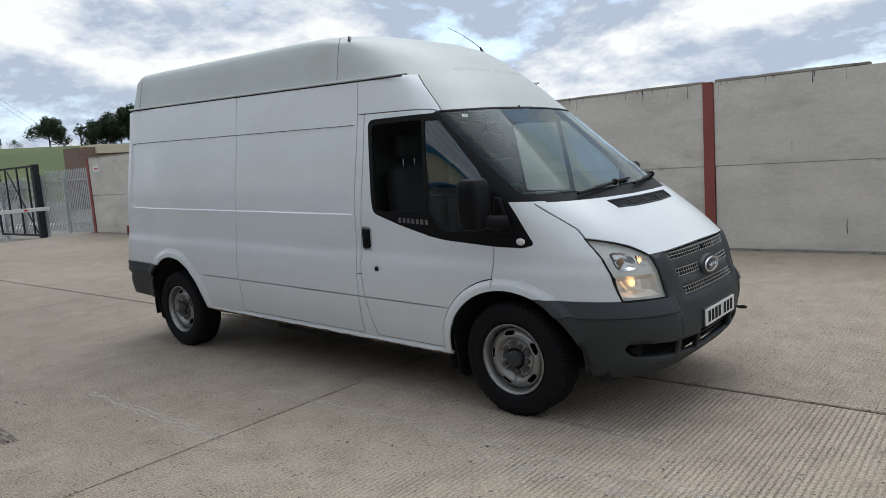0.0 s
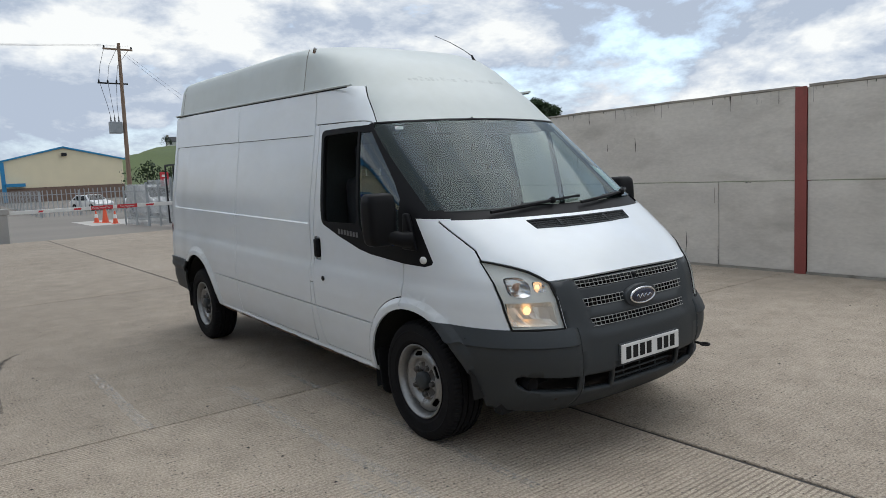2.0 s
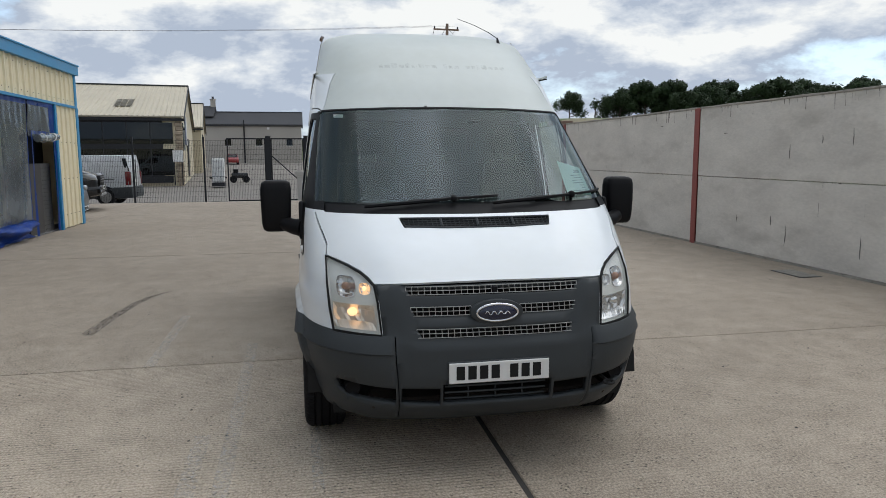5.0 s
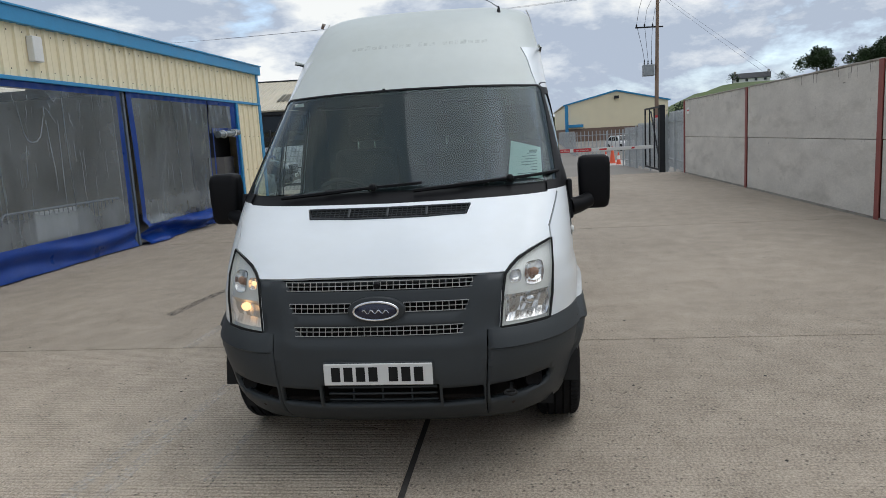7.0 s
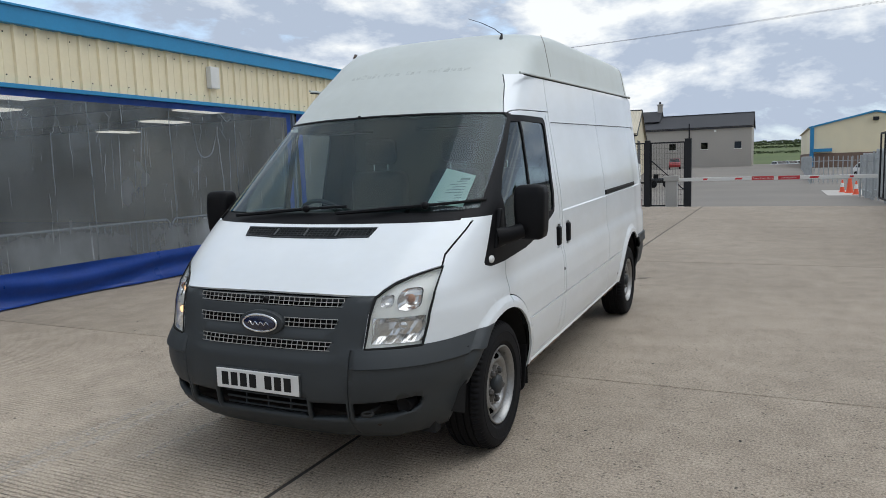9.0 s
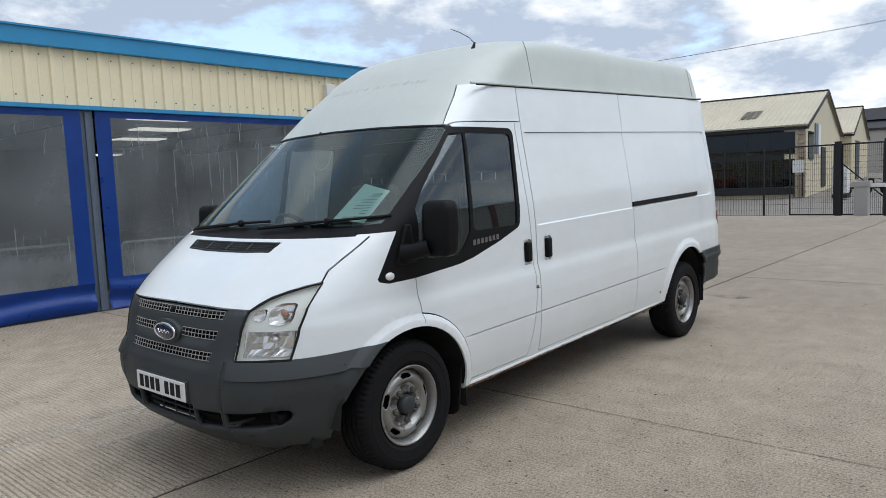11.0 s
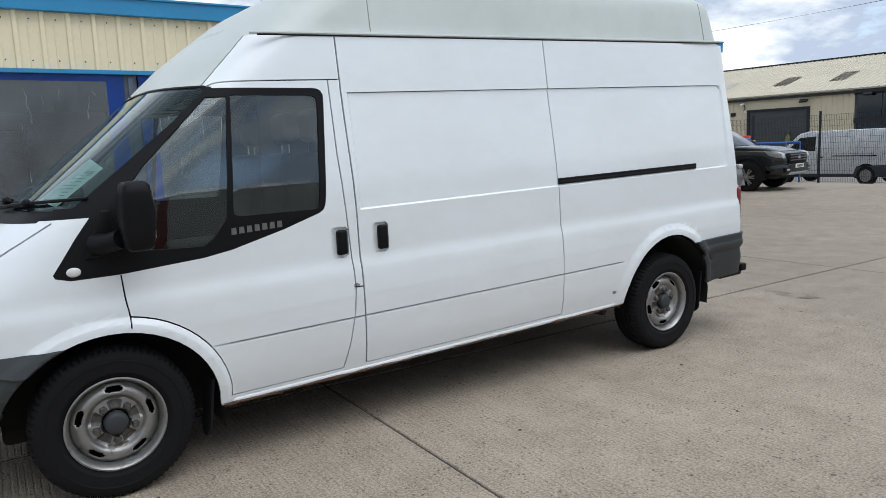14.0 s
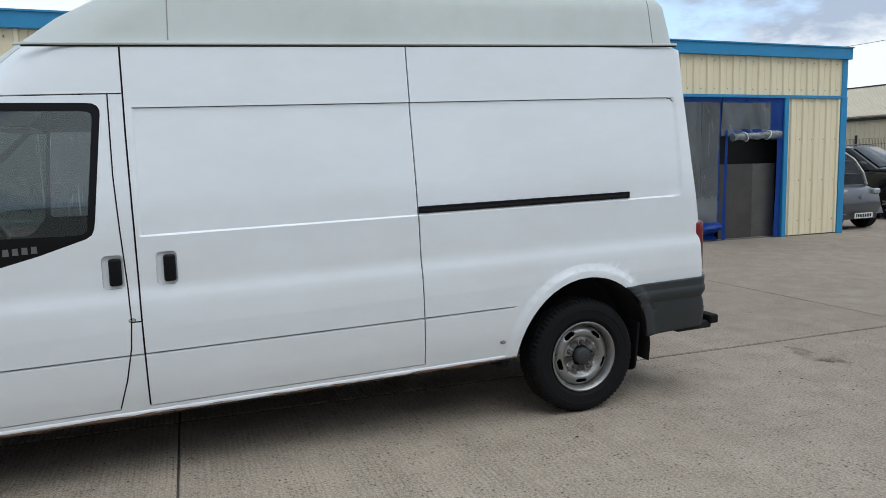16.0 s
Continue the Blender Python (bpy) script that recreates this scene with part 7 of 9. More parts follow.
# ---- wipers, aerial ----
for pivot, tip in (((-0.10, 1.362), (-0.60, 1.338)), ((0.62, 1.372), (0.12, 1.350))):
    (ya, za), (yb, zb) = pivot, tip
    arm = [(surf_x(y, z) + 0.022, y, z) for y, z in ((yb, zb - 0.012), ((ya + yb) / 2, (za + zb) / 2 - 0.006), (ya, za))]
    wiper = vpart("wiper", tube(arm, [0.010, 0.011, 0.008], 6), BLACK_TRIM, "black windscreen wiper")
    blade_y = (ya - 0.26, ya + 0.26)
    vpart("blade", tube([(surf_x(y, za + 0.012 * (y - ya) / 0.26) + 0.016, y, za + 0.012 * (y - ya) / 0.26) for y in [blade_y[0] + 0.052 * k for k in range(11)]], 0.008, 6), BLACK_TRIM, parent=wiper)
    bm = bmesh.new()
    bmesh.ops.create_uvsphere(bm, u_segments=10, v_segments=6, radius=0.022, matrix=pose(surf_x(ya, za) + 0.022, ya, za))
    vpart("joint", bm, BLACK_TRIM, parent=wiper)
aer = vpart("aerial_base", tube([(-1.14, 0.553, 2.362), (-1.16, 0.553, 2.40), (-1.185, 0.552, 2.445)], [0.026, 0.014, 0.006], 8), BLACK_TRIM, "black aerial base", 50)
vpart("aerial_whip", tube([(-1.183, 0.552, 2.44), (-1.21, 0.49, 2.487), (-1.245, 0.38, 2.545), (-1.284, 0.262, 2.593)], [0.0032, 0.0026, 0.0022, 0.002], 5), BLACK_TRIM, "thin bent aerial whip", parent=aer)

# ---- mirrors ----
for s in (-1, 1):
    c = Vector((-0.115 if s < 0 else -0.155, s * 1.085, 1.300))
    bm = bmesh.new()
    bmesh.ops.create_cube(bm, size=1.0)
    bmesh.ops.subdivide_edges(bm, edges=bm.edges[:], cuts=5, use_grid_fill=True)
    for v in bm.verts:
        q = v.co * 2
        n = (abs(q.x) ** 7 + abs(q.y) ** 7 + abs(q.z) ** 7) ** (1 / 7)
        q = q / n
        v.co = Vector((q.x * 0.070 * (1 - 0.16 * abs(q.z)) + 0.01, q.y * (0.086 + 0.004 * q.z), q.z * 0.150)) + c
    mir = vpart("door_mirror", bm, BLACK_TRIM, "large black door mirror", 60)
    vpart("mirror_arm", tube([(0.0, s * 0.935, 1.18), (-0.03, s * 0.99, 1.185), (-0.08, s * 1.05, 1.205)], [0.055, 0.045, 0.042], 10), BLACK_TRIM, "", 60, mir)
    vpart("mirror_foot", prism([(0.06, 1.12), (-0.09, 1.12), (-0.06, 1.33), (-0.02, 1.33)], s * 0.03, "xz", s * 0.925, bevel=0.01), BLACK_TRIM, "", 50, mir)
    vpart("mirror_glass", prism([(s * 1.03, 1.20), (s * 1.14, 1.20), (s * 1.14, 1.40), (s * 1.03, 1.40)], -0.004, "yz", c.x - 0.052), CHROME, "mirror glass", parent=mir)

# ---- underside and cab ----
pan = box(-4.5, 0.45, -0.58, 0.58, 0.36, 0.42, 0.01)
box(-3.2, -0.56, -0.88, 0.88, 0.355, 0.415, 0.01, bm=pan)
vpart("floor_pan", pan, UNDER, "dark underbody")
# unseen underbody blocks, added to deepen the shade on the ground below
vpart("fuel_tank", box(-2.5, -1.4, -0.80, -0.25, 0.20, 0.358, 0.04, 2), UNDER, "unseen black fuel tank, added", 40)
vpart("engine_tray", box(-0.9, 0.45, -0.55, 0.55, 0.23, 0.358, 0.03, 2), UNDER, "unseen black engine undertray, added", 40)
vpart("gearbox", box(-1.7, -0.9, -0.2, 0.2, 0.18, 0.358, 0.05, 2), UNDER, "", 40)
vpart("spare_wheel", lathe([(0.0, 0.20), (0.30, 0.20), (0.34, 0.24), (0.34, 0.35), (0.0, 0.35)], "z", 32, at=(-3.05, 0.05, 0)), UNDER, "unseen spare wheel added under the load floor", 40)
for s in (-1, 1):
    vpart("sill_inner", box(-3.3, -0.5, s * 0.82 - 0.05, s * 0.82 + 0.05, 0.28, 0.358, 0.01), UNDER)
for s in (-1, 1):
    vpart("chassis_rail", box(-4.5, 0.40, s * 0.42 - 0.05, s * 0.42 + 0.05, 0.25, 0.36, 0.01), UNDER)
    for cx, cz in ((0.0, 0.345), (-3.75, 0.26)):
        bm = bmesh.new()
        ring = [(cx + 0.49 * math.cos(radians(a)), cz + 0.49 * math.sin(radians(a))) for a in (range(2, 198, 14) if cx > -1 else range(10, 193, 14))]
        ring = ring + [(ring[-1][0], 0.20)]
        a_ = [bm.verts.new((x, s * 0.93, z)) for x, z in ring]
        b_ = [bm.verts.new((x, s * 0.60, z)) for x, z in ring]
        for i in range(len(ring) - 1):
            bm.faces.new((a_[i], a_[i + 1], b_[i + 1], b_[i]))
        bm.faces.new(b_)
        vpart("arch_liner", bm, UNDER, "black wheel arch liner", 60)
vpart("rear_axle", tube([(-3.75, -0.75, 0.25), (-3.75, 0.75, 0.25)], 0.06, 10), UNDER)
vpart("exhaust", tube([(-1.0, 0.2, 0.25), (-2.4, 0.25, 0.24), (-3.2, 0.5, 0.25), (-3.3, 0.75, 0.24)], 0.04, 10), UNDER)
vpart("tow_bracket", box(-4.80, -4.52, 0.58, 0.84, 0.285, 0.335, 0.01), UNDER, "black rear step")
vpart("step_lip", box(-4.84, -4.77, 0.56, 0.86, 0.315, 0.375, 0.012, 2), BLACK_RUBBER, "ribbed rubber edge of the rear step")
vpart("tow_ball", tube([(-4.72, 0, 0.40), (-4.78, 0, 0.42), (-4.78, 0, 0.50)], 0.022, 8), UNDER)

pan = box(-1.36, 0.30, -0.57, 0.57, 0.50, 0.54)
box(-1.36, -0.52, -0.86, 0.86, 0.496, 0.536, bm=pan)
vpart("cab_floor", pan, CAB)
vpart("bulkhead", box(-1.37, -1.345, -0.79, 0.79, 0.54, 2.0, 0.004), surface("bulkhead_grey", (0.04, 0.045, 0.045), 0.8, var=0.15), "grey steel bulkhead behind the seats")
dash = prism([(0.20, 0.75), (0.21, 1.250), (0.02, 1.275), (-0.16, 1.23), (-0.22, 1.10), (-0.16, 0.80)], 1.58, "xz", -0.79, bevel=0.02)
vpart("dashboard", dash, CAB, "dark grey dashboard", 40)
vpart("binnacle", box(-0.20, 0.0, -0.62, -0.22, 1.20, 1.315, 0.04, 3), CAB, "", 40)
wheel_pts = [(-0.36 + 0.10 * math.sin(a), -0.42 + 0.19 * math.cos(a), 1.20 + 0.165 * math.sin(a)) for a in [k * math.tau / 32 for k in range(32)]]
sw = vpart("steering_wheel", tube(wheel_pts, 0.015, 8, closed=True), CAB, "black steering wheel", 60)
vpart("steering_spokes", tube([(-0.36, -0.60, 1.20), (-0.35, -0.42, 1.18), (-0.36, -0.24, 1.20)], 0.02, 6), CAB, parent=sw)
vpart("steering_hub", box(-0.39, -0.33, -0.49, -0.35, 1.13, 1.24, 0.02, 2), CAB, parent=sw)
for yc, wd in ((-0.45, 0.50), (0.42, 0.86)):
    seat = vpart("seat", box(-1.10, -0.58, yc - wd / 2, yc + wd / 2, 0.80, 0.98, 0.05, 3), CAB_CLOTH, "dark cloth cab seat", 50)
    backs = [yc] if wd < 0.6 else [yc - 0.22, yc + 0.22]
    for by in backs:
        w2 = 0.23 if wd < 0.6 else 0.205
        vpart("backrest", box(-1.22, -1.06, by - w2, by + w2, 0.92, 1.52, 0.06, 3), CAB_CLOTH, "dark cloth backrest", 50, seat)
        vpart("headrest", box(-1.22, -1.12, by - 0.13, by + 0.13, 1.57, 1.76, 0.045, 3), CAB_CLOTH, "", 50, seat)
        for dy in (-0.06, 0.06):
            vpart("headrest_pin", tube([(-1.17, by + dy, 1.50), (-1.17, by + dy, 1.60)], 0.007, 6), CHROME, parent=seat)
vpart("sun_visor", box(-0.66, -0.50, -0.60, -0.20, 1.795, 1.812, 0.006), CAB)
vpart("sun_visor", box(-0.66, -0.50, 0.20, 0.60, 1.795, 1.812, 0.006), CAB)

# paper propped inside the screen, nearside
bm = bmesh.new()
for (y, z) in ((0.612, 1.381), (0.792, 1.352), (0.789, 1.510), (0.627, 1.556)):
    bm.verts.new((surf_x(y, z) - 0.020, y, z))
bm.faces.new(bm.verts[:])
bmesh.ops.solidify(bm, geom=bm.faces[:], thickness=0.001)
vpart("paper_sheet", bm, WHITE_PAPER, "pale green paper sheet inside the windscreen")
bm = bmesh.new()
r3 = random.Random(3)
for k in range(9):
    z = 1.50 - 0.014 * k
    y0 = 0.770 if k == 0 else 0.765
    ln = r3.uniform(0.03, 0.12) if k else 0.045
    q = [bm.verts.new((surf_x(y, zz) - 0.0175, y, zz)) for y, zz in ((y0 - ln, z), (y0, z), (y0, z - 0.004 - 0.008 * (k == 0)), (y0 - ln, z - 0.004 - 0.008 * (k == 0)))]
    bm.faces.new(q)
vpart("paper_bars", bm, surface("print_grey", (0.25, 0.33, 0.32), 0.8), "plain grey bars of print")
vpart("screen_sticker", box(surf_x(-0.70, 1.84) - 0.012, surf_x(-0.70, 1.84) - 0.008, -0.725, -0.665, 1.822, 1.842), PLATE_WHITE)

# ---- wheels ----
TYRE_R, RIM_R = 0.355, 0.213
HUB_DIRT_SHADE = surface("dirt_shade_hub_steel", (0.10, 0.095, 0.09), 0.55, metal=0.5, var=0.4, big=20, fine=80)


def wheel(at, flip):
    w = new("wheel")
    w.parent = van
    w.matrix_basis = at
    w["label"] = "black tyre on a worn silver steel rim"
    prof = [(RIM_R - 0.01, -0.09), (RIM_R + 0.012, -0.098), (0.235, -0.107), (0.243, -0.113), (0.26, -0.114), (0.290, -0.1155), (0.293, -0.118), (0.297, -0.118), (0.300, -0.1155), (0.31, -0.115), (0.325, -0.111), (0.336, -0.104), (0.347, -0.094), (0.351, -0.084)]
    for y in (-0.060, -0.022, 0.022, 0.060):
        prof += [(0.3545, y - 0.012), (0.3545, y - 0.005), (0.343, y - 0.004), (0.343, y + 0.004), (0.3545, y + 0.005), (0.3545, y + 0.012)]
    prof += [(0.351, 0.084), (0.347, 0.094), (0.336, 0.104), (0.325, 0.111), (0.31, 0.115), (0.300, 0.1155), (0.297, 0.118), (0.293, 0.118), (0.290, 0.1155), (0.26, 0.114), (0.243, 0.113), (0.235, 0.107), (RIM_R + 0.012, 0.098), (RIM_R - 0.01, 0.09)]
    bm = lathe(prof, "y", 216, close=True)
    # cross cuts in the tread's shoulders
    for v in bm.verts:
        q = math.hypot(v.co.x, v.co.z)
        k = round(math.atan2(v.co.z, v.co.x) / math.tau * 216)
        if k % 3 == 0 and abs(v.co.y) > 0.066 and q > 0.334:
            drop = 0.010 if q > 0.345 else 0.005
            v.co.x *= 1 - drop / q
            v.co.z *= 1 - drop / q
    tyre = part("tyre", bm, BLACK_RUBBER, w, "black rubber tyre", 30)
    part("rim_lip", lathe([(RIM_R + 0.004, 0.098), (RIM_R + 0.006, 0.104), (RIM_R - 0.001, 0.106), (RIM_R - 0.010, 0.098), (RIM_R - 0.018, 0.070), (RIM_R - 0.022, 0.050)], "y", 64, caps=False), RIM_STEEL, w, "worn silver rim lip", 40)
    # dished disc with five slots
    hub_ring = 10
    slot = {2: 10.0, 3: 13.5, 4: 13.5, 5: 11.0}
    rings = [(0.193, 0.050), (0.182, 0.058), (0.174, 0.068), (0.167, 0.074), (0.160, 0.079), (0.152, 0.082), (0.146, 0.083), (0.134, 0.081), (0.124, 0.070), (0.116, 0.058), (0.104, 0.052), (0.088, 0.052), (0.076, 0.056), (0.068, 0.060), (0.058, 0.060)]
    seg = 120
    bm = bmesh.new()

    def boss_lift(r, k):
        off = abs((k * 360 / seg - 67 + 36) % 72 - 36)
        return 0.014 * step(27, 15, off) * step(0.122, 0.106, r) * step(0.060, 0.072, r)

    vs = [[bm.verts.new((r * math.cos(k * math.tau / seg), h + boss_lift(r, k), r * math.sin(k * math.tau / seg))) for k in range(seg)] for r, h in rings]
    for i in range(len(rings) - 1):
        for k in range(seg):
            ang = (k + 0.5) * 360 / seg
            off = abs((ang - 31 + 36) % 72 - 36)
            if off < slot.get(i, -1):
                continue
            fc = bm.faces.new((vs[i][k], vs[i][(k + 1) % seg], vs[i + 1][(k + 1) % seg], vs[i + 1][k]))
            boss = abs((ang - 67 + 36) % 72 - 36) < 16
            # between the bosses the colour carries brake dirt and the recess's shade
            fc.material_index = 1 if i >= hub_ring and not boss else 0
    bmesh.ops.recalc_face_normals(bm, faces=bm.faces)
    if sum(f.normal.y for f in bm.faces) < 0:
        bmesh.ops.reverse_faces(bm, faces=bm.faces[:])
    disc = part("rim_disc", bm, [RIM_STEEL, HUB_DIRT_SHADE], w, "slotted silver steel wheel disc", 40)
    mod = disc.modifiers.new("thickness", "SOLIDIFY")
    mod.thickness, mod.offset = 0.004, -1.0
    part("hub_cap", lathe([(0.0, 0.104), (0.034, 0.103), (0.048, 0.096), (0.053, 0.085), (0.054, 0.060)], "y", 32), PLASTIC, w, "dark grey hub cap", 40)
    part("brake_drum", lathe([(0.0, 0.0), (0.18, 0.0), (0.18, -0.08), (0.0, -0.08)], "y", 24), UNDER, w)
    for k in range(5):
        a = radians(67 + 72 * k)
        part("wheel_nut", lathe([(0.0, 0.090), (0.012, 0.090), (0.0175, 0.083), (0.021, 0.050)], "y", 6, at=(0.086 * math.cos(a), 0, 0.082 * math.sin(a))), HUB_DIRT_SHADE, w)
    return w


for x, ang in ((0.0, 12), (-3.75, -25)):
    wheel(pose(x, 0.835, 0.352) @ pose(0, 0, 0, 0, ang, 0), 1)
    wheel(pose(x, -0.835, 0.352, 0, 0, 180) @ pose(0, 0, 0, 0, ang * 2, 0), -1)

# ---- other vehicles ----
SILVER_PAINT = surface("silver_paint", (0.62, 0.635, 0.65), 0.3, metal=0.15, var=0.05, coat=0.5)
BLACK_PAINT = surface("black_paint", (0.012, 0.013, 0.015), 0.22, var=0.1, coat=0.35, spec=0.35)
GREY_PAINT = surface("dark_grey_paint", (0.075, 0.078, 0.085), 0.3, metal=0.3, var=0.1, coat=0.5)
WHITE_PAINT = surface("white_car_paint", (0.68, 0.68, 0.68), 0.3, var=0.04, coat=0.5)
RED_CAR = surface("red_car_paint", (0.28, 0.02, 0.02), 0.3, var=0.08, coat=0.5)
LAMP_WHITE = surface("lamp_white", (0.45, 0.47, 0.49), 0.15, metal=0.5, var=0.05)
BLACK_GLASS = surface("black_car_glass", (0.020, 0.024, 0.026), 0.05, var=0.1, bump=0, spec=0.6)
GEAR_BLUE = surface("blue_frame_paint", (0.02, 0.10, 0.32), 0.5, var=0.1)


def vehicle(name, label, category, at, profile, half, belt, lean, paint, windows, screens, axles, radius, lower=None, group=""):
    """A car from its side profile: x ahead, z up; the sides lean in above the belt."""
    car = thing(name, label, category, group, at=at)

    def width(z):
        return half * (1 - max(0.0, z - belt) * lean) - 0.03 * max(0.0, 0.5 - z)

    bm = prism(profile, 2 * half, "xz", -half)
    bmesh.ops.bevel(bm, geom=[e for e in bm.edges if abs(e.verts[0].co.y - e.verts[1].co.y) < 0.01], offset=0.07, segments=3, affect="EDGES", profile=0.5)
    for v in bm.verts:
        v.co.y *= width(v.co.z) / half
    body = part("body", bm, paint, car, smooth=40)
    if lower:
        bm = prism(lower, 2 * half + 0.02, "xz", -half - 0.01)
        bmesh.ops.bevel(bm, geom=bm.edges[:], offset=0.03, segments=2, affect="EDGES", profile=0.5)
        part("lower_cladding", bm, PLASTIC, car, "dark plastic lower cladding", 40)
    for s in (-1, 1):
        for poly in windows:
            bm = bmesh.new()
            bm.faces.new([bm.verts.new((x, s * (width(z) + 0.006), z)) for x, z in poly])
            bmesh.ops.solidify(bm, geom=bm.faces[:], thickness=0.003)
            part("side_window", bm, BLACK_PAINT, car, "dark side window")
        for x in axles:
            w = new("wheel")
            w.parent = car
            w.matrix_basis = pose(x, s * (half - 0.09), radius) @ pose(0, 0, 0, 0, 0, 0 if s > 0 else 180)
            part("tyre", lathe([(radius * 0.6, -0.1), (radius * 0.95, -0.1), (radius, -0.07), (radius, 0.07), (radius * 0.95, 0.105), (radius * 0.6, 0.105)], "y", 32, close=True), BLACK_RUBBER, w, smooth=40)
            part("rim", lathe([(0.0, 0.075), (radius * 0.2, 0.08), (radius * 0.5, 0.09), (radius * 0.62, 0.108)], "y", 32), RIM_STEEL, w, smooth=40)
            for k in range(6):
                a = k * math.tau / 6
                part("rim_gap", prism([(radius * 0.25 * math.cos(a), radius * 0.25 * math.sin(a)), (radius * 0.5 * math.cos(a - 0.25), radius * 0.5 * math.sin(a - 0.25)), (radius * 0.5 * math.cos(a + 0.25), radius * 0.5 * math.sin(a + 0.25))], 0.004, "xz", 0.090), BLACK_PAINT, w)
            arch = ellipse(x, radius, radius * 1.2, radius * 1.2, -12, 192, 20)
            part("wheel_arch", prism(arch, s * 0.012, "xz", s * (half - 0.006)), BLACK_TRIM, car)
    for (xa, za), (xb, zb), shade in screens:
        bm = bmesh.new()
        d = Vector((zb - za, 0, -(xb - xa))).normalized() * 0.01
        if d.z < 0:
            d = -d
        wa, wb = width(za) - 0.09, width(zb) - 0.07
        bm.faces.new([bm.verts.new(Vector(p) + d) for p in ((xa, -wa, za), (xa, wa, za), (xb, wb, zb), (xb, -wb, zb))])
        bmesh.ops.solidify(bm, geom=bm.faces[:], thickness=0.003)
        part("windscreen", bm, shade, car, "dark glass screen")
    return car


vanprof = [(2.45, 0.28), (2.50, 0.62), (2.42, 0.95), (1.75, 1.18), (1.05, 1.82), (0.7, 1.90), (-2.35, 1.92), (-2.42, 1.6), (-2.48, 0.9), (-2.50, 0.28)]
silver_van = vehicle("delivery_van", "silver-white medium panel van parked beyond the mesh fence", "van", pose(-26.97, -10.12, -0.38, 0, 0, -91) @ Matrix.Diagonal((1, 1, 1.05, 1)), vanprof, 0.95, 1.0, 0.12, SILVER_PAINT,
                     [[(1.5, 1.2), (0.98, 1.68), (0.35, 1.72), (0.35, 1.2)]], [((1.72, 1.21), (1.1, 1.78), BLACK_PAINT)], (1.55, -1.55), 0.34,
                     [(2.53, 0.25), (2.53, 0.6), (2.0, 0.40), (-1.1, 0.40), (-1.2, 0.66), (-2.53, 0.72), (-2.56, 0.30)])
for s in (-1, 1):
    part("tail_lamp", box(-2.50, -2.30, s * 0.80, s * 0.945, 0.78, 1.30, 0.03, 2), TAIL_RED, silver_van, "red tail lamp", 50)
    part("lamp_pillar", prism([(-2.46, 1.31), (-2.30, 1.31), (-2.20, 1.80), (-2.34, 1.80)], s * 0.06, "xz", s * 0.83), BLACK_PAINT, silver_van, "black pillar trim over the lamp")
    part("side_rail", box(-1.9, -0.3, s * 0.945, s * 0.952, 1.00, 1.03), BLACK_TRIM, silver_van)
    part("door_seam", box(0.22, 0.235, s * 0.94, s * 0.952, 0.45, 1.2), BLACK_TRIM, silver_van)
    part("door_handle", box(0.0, 0.16, s * 0.945, s * 0.965, 0.96, 1.0, 0.01), BLACK_TRIM, silver_van)
    part("headlamp", box(2.28, 2.46, s * 0.55, s * 0.9, 0.78, 0.98, 0.03), LAMP_WHITE, silver_van)
part("rear_door_gap", box(-2.50, -2.47, -0.008, 0.008, 0.70, 1.75), BLACK_TRIM, silver_van)
part("rear_plate", box(-2.53, -2.49, 0.15, 0.65, 0.86, 0.98), PLATE_WHITE, silver_van)
part("rear_wiper", tube([(-2.50, 0.2, 1.25), (-2.49, 0.5, 1.3)], 0.012, 6), BLACK_TRIM, silver_van)



def loft(name, stations, mat, parent, label="", power=5.0, sides=28, smooth=40):
    """Rounded cross-sections joined along x; a station is x, half width, underside, top."""
    bm = bmesh.new()
    rings = []
    for x, w_, lo, hi in stations:
        ring = []
        for k in range(sides):
            c, d = math.cos(k * math.tau / sides), math.sin(k * math.tau / sides)
            q = (abs(c) ** power + abs(d) ** power) ** (1 / power)
            ring.append(bm.verts.new((x, w_ * c / q, (lo + hi) / 2 + (hi - lo) / 2 * d / q)))
        rings.append(ring)
    for a, b in zip(rings, rings[1:]):
        for k in range(sides):
            bm.faces.new((a[k], a[(k + 1) % sides], b[(k + 1) % sides], b[k]))
    bm.faces.new(rings[0]), bm.faces.new(rings[-1])
    bmesh.ops.recalc_face_normals(bm, faces=bm.faces[:])
    return part(name, bm, mat, parent, label, smooth)


pickup = thing("pickup_truck", "black double-cab pickup truck parked beside the workshop", "pickup", at=pose(-18.25, -9.42, 0.0, 0, 0, 99))
loft("body", [(-2.62, 0.86, 0.55, 1.16), (-2.55, 0.92, 0.50, 1.24), (-1.0, 0.93, 0.42, 1.25), (0.9, 0.93, 0.42, 1.22), (1.35, 0.93, 0.45, 1.20), (2.0, 0.92, 0.50, 1.17), (2.40, 0.88, 0.50, 1.10), (2.56, 0.80, 0.52, 1.02), (2.62, 0.70, 0.56, 0.96)], BLACK_PAINT, pickup, "black painted body", 6)
loft("bonnet", [(0.95, 0.80, 1.10, 1.27), (1.5, 0.80, 1.08, 1.26), (2.1, 0.76, 1.04, 1.20), (2.42, 0.70, 0.98, 1.10)], BLACK_PAINT, pickup, "black bonnet with a raised centre", 4)
cabin = bmesh.new()
low = [(1.22, 0.80, 1.20), (-1.25, 0.84, 1.22)]
top = [(0.38, 0.64, 1.76), (-0.05, 0.67, 1.81), (-0.80, 0.66, 1.79), (-1.02, 0.64, 1.74)]
cv = {}
